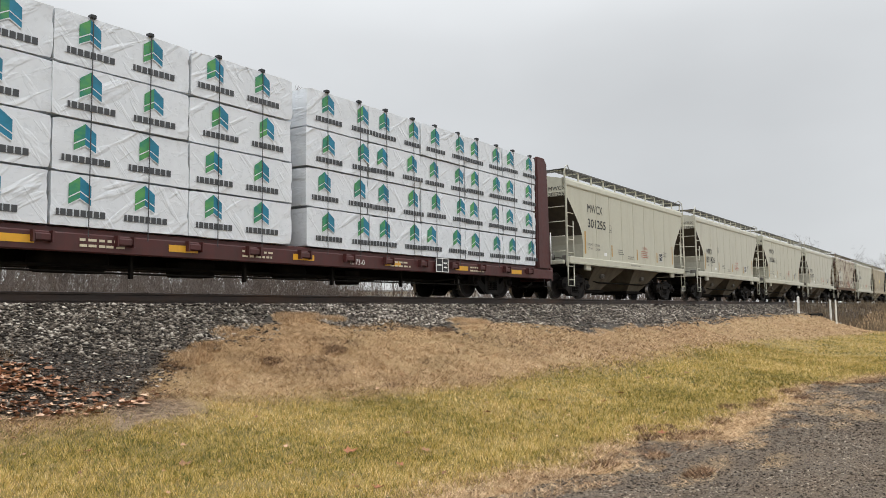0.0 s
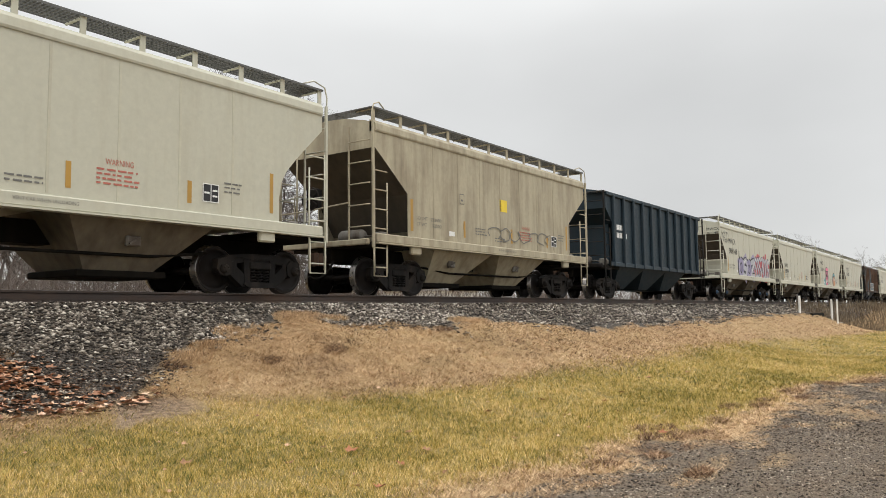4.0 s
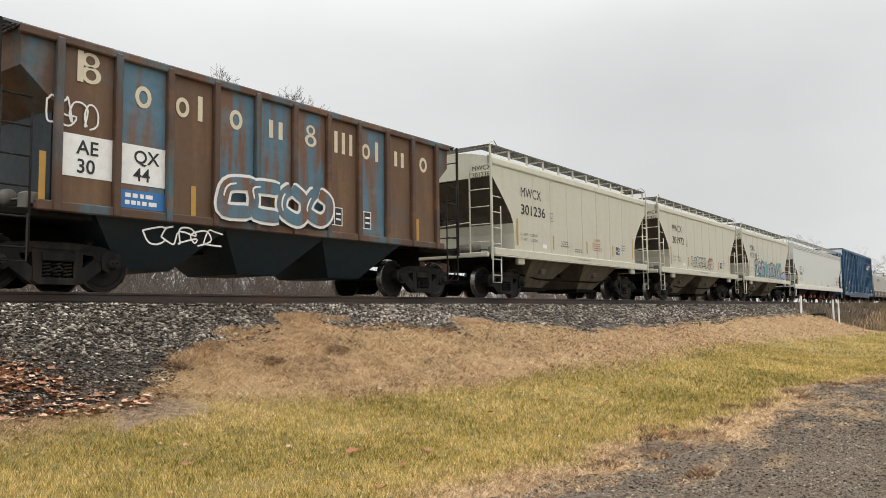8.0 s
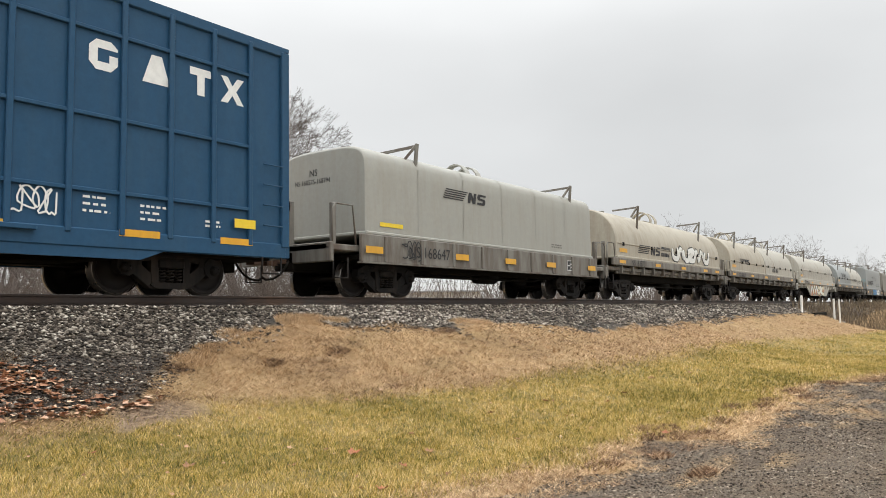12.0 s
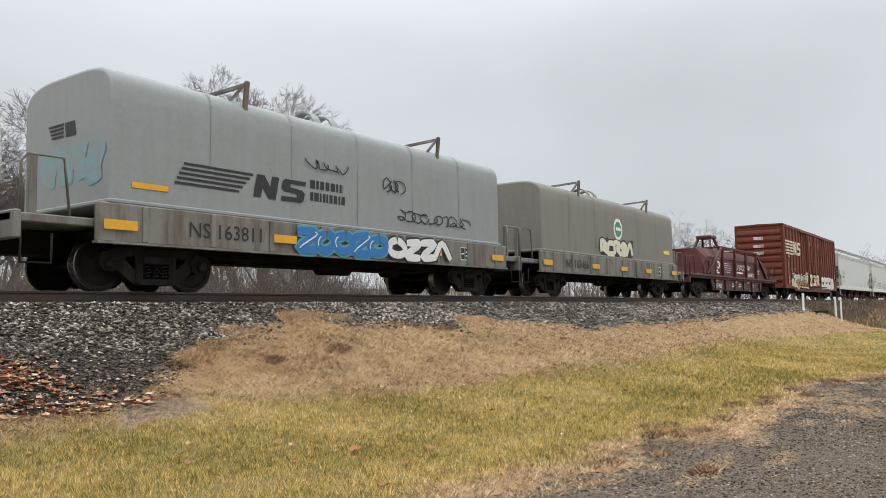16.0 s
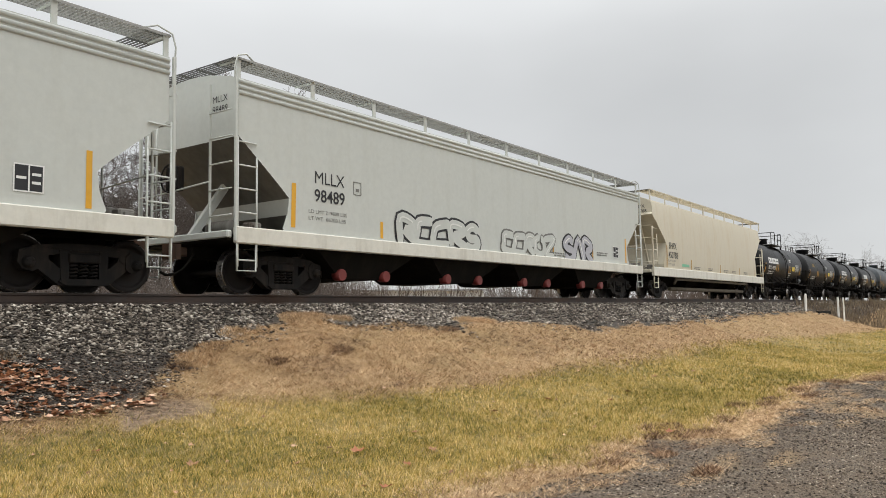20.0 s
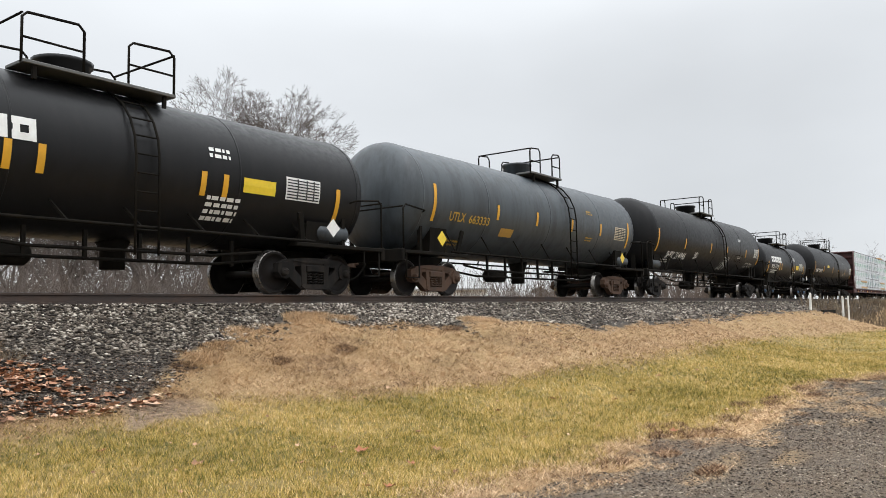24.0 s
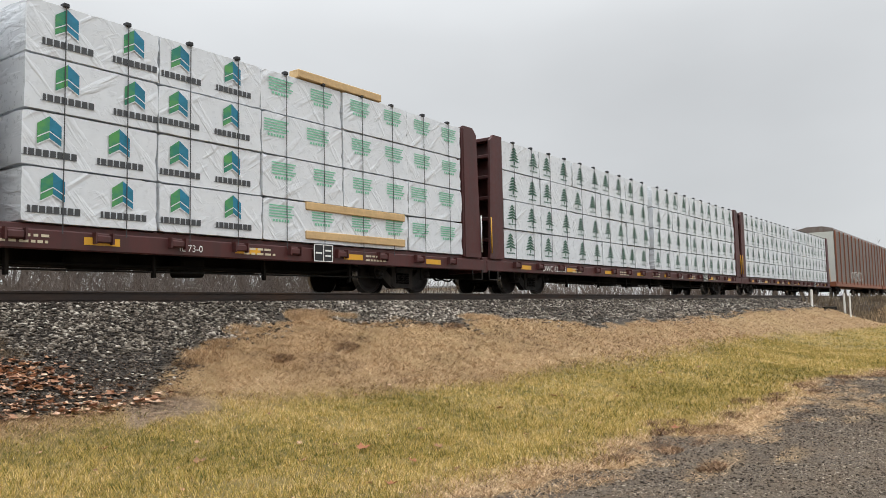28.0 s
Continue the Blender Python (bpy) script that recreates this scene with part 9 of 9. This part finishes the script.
def build_leaves():
    brown = surface("dry_leaf", (0.30, 0.145, 0.06), 0.75, stain=(0.19, 0.09, 0.045), amount=0.8, streak=(9, 9, 9), grain=0.2, bump=0.2)
    rust = surface("rusty_leaf", (0.33, 0.115, 0.045), 0.7, stain=(0.22, 0.09, 0.04), amount=0.7, streak=(9, 9, 9), grain=0.2)
    spots = ((6.15, -7.42, 1.2, 1), (6.75, -7.95, 1.0, 0), (10.5, -7.35, 0.9, 1), (9.2, -7.2, 0.8, 0), (5.0, -8.8, 1.0, 1), (5.3, -7.4, 0.9, 0), (7.4, -7.2, 0.7, 0), (8.9, -9.8, 0.9, 1), (4.7, -6.6, 1.0, 0), (6.0, -8.2, 0.8, 1), (12.2, -7.9, 0.9, 0), (11.3, -8.0, 0.8, 1),
             (7.9, -8.4, 0.8, 0), (4.3, -5.6, 0.9, 1), (14.5, -7.5, 1.0, 0), (16.2, -7.7, 1.0, 0))
    for i, (x, y, s, k) in enumerate(spots):
        ob = part("fallen_leaf", leaf_mesh(i % 4).mesh("fallen_leaf", rust if k else brown), None, None)
        ob.matrix_basis = Matrix.Translation((x, y, height(x, y) + 0.025)) @ pose(0, 0, 0, 8, -6, 47 * i) @ Matrix.Scale(s, 4)
        tagged(ob, "curled rust-brown fallen leaf on the lawn" if k else "curled dull brown fallen leaf on the lawn", "leaf", "fallen leaves")
    rng = np.random.default_rng(21)
    proto = leaf_mesh(2)
    pv = np.array(proto.v[:12])
    pf = np.array([(0, 1 + i, 1 + (i + 1) % 11) for i in range(11)])
    v, f = [], []
    for i in range(760):
        if i < 330:
            x, y = rng.normal(4.3, 0.42), rng.normal(-3.62, 0.24)
        elif i < 470:
            x, y = rng.normal(4.6, 0.5), rng.normal(-4.22, 0.16)
        elif i < 510:
            x, y = rng.normal(5.4, 0.25), rng.normal(-4.4, 0.10)
        else:
            x, y = rng.uniform(3, 30), rng.uniform(-10, -4.6)
        s, a, t = rng.uniform(0.4, 0.95) * (1.0 if i < 510 else 0.5), rng.uniform(0, 6.3), rng.uniform(-0.5, 0.5)
        p = pv * s
        p = np.stack([p[:, 0], p[:, 1] * math.cos(t) - p[:, 2] * math.sin(t), p[:, 1] * math.sin(t) + p[:, 2] * math.cos(t)], 1)
        p = np.stack([p[:, 0] * math.cos(a) - p[:, 1] * math.sin(a), p[:, 0] * math.sin(a) + p[:, 1] * math.cos(a), p[:, 2]], 1)
        v.append(p + np.array([x, y, height(x, y) + 0.02])), f.append(pf + 12 * i)
    mat = island_material("leaf_litter", ((0.0, (0.20, 0.10, 0.06)), (1.0, (0.80, 0.56, 0.40)), (0.4, (0.40, 0.21, 0.125)), (0.7, (0.56, 0.34, 0.215))), 0.75)
    soup("leaf_litter", np.concatenate(v), np.concatenate(f), mat, "brown leaf litter gathered at the foot of the bank", "leaves")


def build_gravel():
    """Loose chips on the worn asphalt."""
    rng = np.random.default_rng(31)
    px, py, pr = [], [], []
    for x0, x1, n, r0, r1 in ((4.5, 11, 40000, 0.005, 0.016), (11, 20, 34000, 0.008, 0.022), (20, 40, 12000, 0.014, 0.03)):
        x, y, r = rng.uniform(x0, x1, n), rng.uniform(-14.5, -9.4, n), r0 + (r1 - r0) * rng.random(n) ** 2
        keep = (lie(x, y)[1][:, 0] > 0.4) & (rng.random(n) < 0.35 + mottle(x * 1.3, y * 1.3, 5))
        px.append(x[keep]), py.append(y[keep]), pr.append(r[keep])
    mat = island_material("loose_chips", ((0.0, (0.026, 0.021, 0.016)), (1.0, (0.48, 0.405, 0.32)), (0.5, (0.115, 0.088, 0.065)), (0.85, (0.23, 0.185, 0.14))), 0.85, (1.5, 0.1))
    stones("loose_gravel", np.concatenate(px), np.concatenate(py), np.concatenate(pr), 0.0, mat, "loose grey stone chips on the worn asphalt", "gravel", rng)


build_ballast()
build_gravel()
build_grass()
build_leaves()


# ---- marker posts and the culvert ----
def build_posts():
    white = surface("weathered_white_post", (0.78, 0.77, 0.73), 0.6, stain=(0.5, 0.46, 0.38), amount=0.5, streak=(6, 6, 2), grain=0.06)
    for x, y, h, lean, label in ((46.4, -4.08, 1.05, 5, "leaning white marker post above the culvert"), (54.6, -4.4, 1.75, -1, "white marker post past the culvert"),
                                 (47.6, -5.78, 1.42, 0, "thin white marker post at the foot of the bank"), (58.9, 6.3, 0.85, 0, "short white post beyond the track"), (75.0, -7.6, 1.1, 3, "distant white marker post in tall grass")):
        r = 0.085 if "thin" not in label else 0.06
        post = thing("marker_post", label, "post", "white marker posts", at=pose(x, y, height(x, y) - 0.12, 0, lean, 0))
        part("shaft", Build().cbox(-r, r, -r * 0.6, r * 0.6, 0, h, 0.02), white, post)
        part("cap", Build().cbox(-r * 0.96, r * 0.96, -r * 0.56, r * 0.56, h, h + 0.03, 0.012), white, post)
    concrete = surface("old_concrete", (0.36, 0.345, 0.31), 0.85, stain=(0.2, 0.18, 0.15), amount=0.6, grain=0.12, bump=0.3)
    head = thing("culvert_headwall", "low grey concrete culvert headwall with a dark timber on top", "culvert", at=pose(49.0, -4.55, -1.75))
    part("wall", Build().cbox(-1.4, 2.0, -0.14, 0.14, 0, 0.50, 0.03), concrete, head)
    for z in (0.52, 0.80):
        part("timber", Build().cbox(-1.5, 2.1, 0.0, 0.26, z, z + 0.2, 0.02), UNDER, head, "dark creosoted timber")
    part("wing", Build().prism([(1.7, -0.1), (2.6, -0.9), (2.75, -0.78), (1.9, 0.05)], "z", 0.0, 0.42), concrete, head)


build_posts()


# ---- bare trees, brush and the far side ----
BARK = surface("grey_brown_bark", (0.105, 0.087, 0.073), 0.9, stain=(0.07, 0.058, 0.048), amount=0.7, streak=(3, 3, 0.8), grain=0.2, bump=0.4, bump_scale=18)
TWIG = surface("bare_twigs", (0.125, 0.102, 0.088), 0.9, grain=0.15, bump=0)


def tree_builds(height_m, seed, spread=1.0, levels=8, fork=0.27, wide=1.0):
    """A bare tree: a short trunk parts into rising limbs that fork again and again, each piece bent, down to fine twigs."""
    rnd = random.Random(seed)
    wood, limb, fine = Build(), Build(), Build()

    def grow(p, d, length, r, level):
        n = 4 if level < 3 else 2
        bend = Vector((rnd.uniform(-1, 1), rnd.uniform(-1, 1), rnd.uniform(-0.5, 0.7))) * (0.13 if level < 2 else 0.26)
        pts, rad, q, w = [p], [r], p.copy(), d.copy()
        for i in range(n):
            w = (w + bend + Vector((rnd.uniform(-1, 1), rnd.uniform(-1, 1), rnd.uniform(-1, 1))) * 0.07).normalized()
            q = q + w * (length / n)
            pts.append(q), rad.append(max(0.0065, r * (1 - 0.30 * (i + 1) / n)))
        (wood if level == 0 else limb if level < 4 else fine).tube(pts, rad, 8 if level == 0 else 5 if level < 3 else 3, caps=level == 0)
        if level >= levels:
            return
        # side shoots along the limbs keep the inside of the crown from looking empty
        if 0 < level < levels - 1 and rnd.random() < 0.75:
            i = rnd.randrange(1, n)
            side = w.orthogonal()
            side.rotate(Matrix.Rotation(rnd.uniform(0, 6.3), 3, w))
            grow(pts[i], (w + side * rnd.uniform(0.8, 1.2)).normalized(), length * rnd.uniform(0.45, 0.65), max(0.0065, rad[i] * 0.42), max(level + 2, 3) if level + 2 <= levels else levels)
        kids = rnd.choice((4, 5)) if level == 0 else rnd.choice((2, 2, 3)) if level < 5 else 3
        a0 = rnd.uniform(0, 6.3)
        for k in range(kids):
            side = w.orthogonal().normalized()
            side.rotate(Matrix.Rotation(a0 + 6.283 * k / kids + rnd.uniform(-0.4, 0.4), 3, w))
            lean = (rnd.uniform(0.35, 0.85) * spread if level == 0 else rnd.uniform(0.28, 0.72))
            go = (w + side * lean + Vector((0, 0, 0.10 if level < 4 else 0.0))).normalized()
            grow(q, go, length * (rnd.uniform(0.62, 0.92) if level == 0 else rnd.uniform(0.58, 0.80)), max(0.0065, rad[-1] * (0.62 if level == 0 else 0.66)), level + 1)

    grow(Vector((0, 0, -0.2)), Vector((rnd.uniform(-0.06, 0.06), rnd.uniform(-0.06, 0.06), 1)), height_m * fork, height_m * 0.021, 0)
    # bring the whole to its height, with the crown over the foot
    k = height_m / max(p[2] for p in fine.v)
    mx, my, mz = (sum(p[i] for p in fine.v) / len(fine.v) for i in range(3))
    for b in (wood, limb, fine):
        b.v = [((p[0] - mx * p[2] / mz) * k * wide, (p[1] - my * p[2] / mz) * k * wide, p[2] * k) for p in b.v]
    return wood, limb, fine


def bare_tree(x, y, h, seed, label, spread=1.0, wide=1.0):
    t = thing("bare_tree", label, "tree", "bare trees behind the track", at=pose(x, y, height(x, y), 0, 0, seed * 40))
    wood, limb, fine = tree_builds(h, seed, spread, wide=wide)
    part("trunk", wood, BARK, t), part("branching", limb, BARK, t), part("crown", fine, TWIG, t, "fine leafless twigs")
    return t


def polar(azimuth, d):
    a = radians(azimuth)
    return EYE.x + d * math.sin(a), EYE.y + d * math.cos(a)


def build_trees():
    leafless = "tall leafless tree with spreading grey limbs"
    for az, d, h, seed, spread in ((41.0, 45, 14.4, 3, 0.9), (38.8, 47, 13.6, 8, 1.0), (36.4, 46, 12.0, 12, 1.0), (34.6, 50, 10.0, 21, 1.0), (31.7, 45, 12.0, 26, 1.1), (43.0, 43, 7.0, 55, 1.0), (33.0, 39, 8.0, 56, 1.0), (28.0, 42, 8.5, 57, 1.0), (24.4, 39, 8.0, 58, 1.0), (38.0, 41, 8.0, 59, 1.0), (40.6, 42, 7.6, 60, 1.0), (33.6, 44, 7.5, 51, 1.0), (29.9, 41, 6.8, 52, 1.0), (26.9, 40, 7.2, 53, 1.0), (44.6, 52, 6.5, 54, 1.0),
                                   (28.6, 46, 9.6, 33, 1.0), (25.4, 43, 11.2, 38, 1.0), (23.4, 42, 10.8, 45, 1.0)):
        x, y = polar(az, d)
        bare_tree(x, y, h, seed, leafless, spread, wide=1.0)
    far = []
    for k in range(3):
        far.append(tree_builds(15, 70 + k * 5, 1.0, levels=6))
    far = [(a.mesh("trunk", BARK), b.mesh("branching", BARK), c.mesh("crown", TWIG)) for a, b, c in far]
    rnd = random.Random(4)
    for i in range(26):
        az = 69.5 + i * 0.62 + rnd.uniform(-0.2, 0.2)
        d = 105 + (i * 37 % 5) * 9 + max(0, i - 10) * 3
        x, y = polar(az, d)
        k = i % 3
        s = (rnd.uniform(0.85, 1.02) - 0.014 * i) * (0.8 if 8 <= i <= 10 else 1.0)
        t = thing("bare_tree", "distant leafless tree in the line of woods", "tree", "bare trees behind the track", at=pose(x, y, height(x, y), 0, 0, rnd.uniform(0, 360)))
        for name, me in zip(("trunk", "branching", "crown"), far[k]):
            part(name, me, None, t, m=Matrix.Scale(s, 4))
    # brush: thickets of thin bare stems
    for name, a0, a1, d0, d1, n, hh, seed in (("brush", 20, 48, 25, 54, 3000, 3.1, 61), ("far_brush", 44, 86, 62, 104, 2400, 5.0, 62)):
        rng = random.Random(seed)
        b = Build()
        for i in range(n):
            x, y = polar(rng.uniform(a0, a1), rng.uniform(d0, d1))
            if y < 6:
                continue
            h = hh * rng.uniform(0.35, 1.0)
            lean = Vector((rng.uniform(-0.6, 0.6), rng.uniform(-0.6, 0.6), 1))
            p = Vector((x, y, height(x, y) - 0.1))
            r = 0.014 if d0 < 50 else 0.03
            for k in range(3 if d0 < 50 else 2):
                q = p + lean * h * (0.35 + 0.2 * k)
                tip = p + lean * h + Vector((rng.uniform(-0.7, 0.7), rng.uniform(-0.7, 0.7), rng.uniform(-0.3, 0.4)))
                b.tube([p + lean * h * 0.15 * k, q, tip], [r, r * 0.8, r * 0.4], 3, caps=False)
        ob = part(name, b, TWIG, None)
        tagged(ob, "grey-brown thicket of bare brush stems", "brush", kind="stuff")


build_trees()


def build_far_buildings():
    siding = surface("white_metal_siding", (0.76, 0.77, 0.76), 0.5, stain=(0.6, 0.6, 0.58), amount=0.4, grain=0.03)
    roofing = surface("grey_metal_roof", (0.34, 0.34, 0.33), 0.5, stain=(0.26, 0.25, 0.24), amount=0.5, grain=0.05)
    dark = plain("dark_window_glass", (0.03, 0.035, 0.04), 0.15)
    for az, d, w, dep, h, rise, turn, label in ((50.5, 78, 15.5, 9, 2.9, 0.9, -38, "long low white metal shed with a grey roof"), (62.4, 120, 8.5, 8, 2.6, 1.6, -20, "small white house with a grey gable roof"),
                                                (58.0, 115, 9, 6, 2.4, 1.0, -30, "low pale shed behind the track")):
        x, y = polar(az, d)
        t = thing("shed" if "shed" in label else "house", label, "building", at=pose(x, y, height(x, y), 0, 0, turn))
        part("wall", Build().cbox(-w / 2, w / 2, -dep / 2, dep / 2, 0, h, 0.03), siding, t)
        part("roof", Build().prism([(-dep / 2 - 0.4, h - 0.05), (0, h + rise), (dep / 2 + 0.4, h - 0.05), (dep / 2 + 0.4, h + 0.12), (0, h + rise + 0.17), (-dep / 2 - 0.4, h + 0.12)], "x", -w / 2 - 0.4, w / 2 + 0.4), roofing, t)
        for i in range(3):
            u = -w / 2 + w * (i + 0.5) / 3
            win = part("window", Build().cbox(u - 0.5, u + 0.5, -dep / 2 - 0.05, -dep / 2 + 0.02, 1.1, 2.0, 0.02), siding, t)
            part("pane", Build().box(u - 0.42, u + 0.42, -dep / 2 - 0.065, -dep / 2 - 0.055, 1.18, 1.92), dark, win)
        part("door", Build().cbox(w * 0.38, w * 0.38 + 1.0, -dep / 2 - 0.05, -dep / 2 + 0.02, 0.0, 2.05, 0.02), roofing, t)


build_far_buildings()


# ---- everything that moves: the train rolls past, its wheels turning ----
def motions():
    seconds = [i * 1.0 for i in range(29)]
    for car, start in CARS:
        walk(car, [(t, pose(start - travelled(t), 0, 0)) for t in seconds])
    for side, wheels in WHEELS.items():
        first = wheels[0]
        walk(first, [(k / FPS, pose(side * 0.905, 0, R_WHEEL, 0, -math.degrees(travelled(k / FPS) / 0.485), 0)) for k in range(28 * FPS + 1)])
        roll = first.animation_data
        for w in wheels[1:]:
            w.rotation_mode = "QUATERNION"
            keys = w.animation_data_create()
            keys.action, keys.action_slot = roll.action, roll.action_slot


motions()
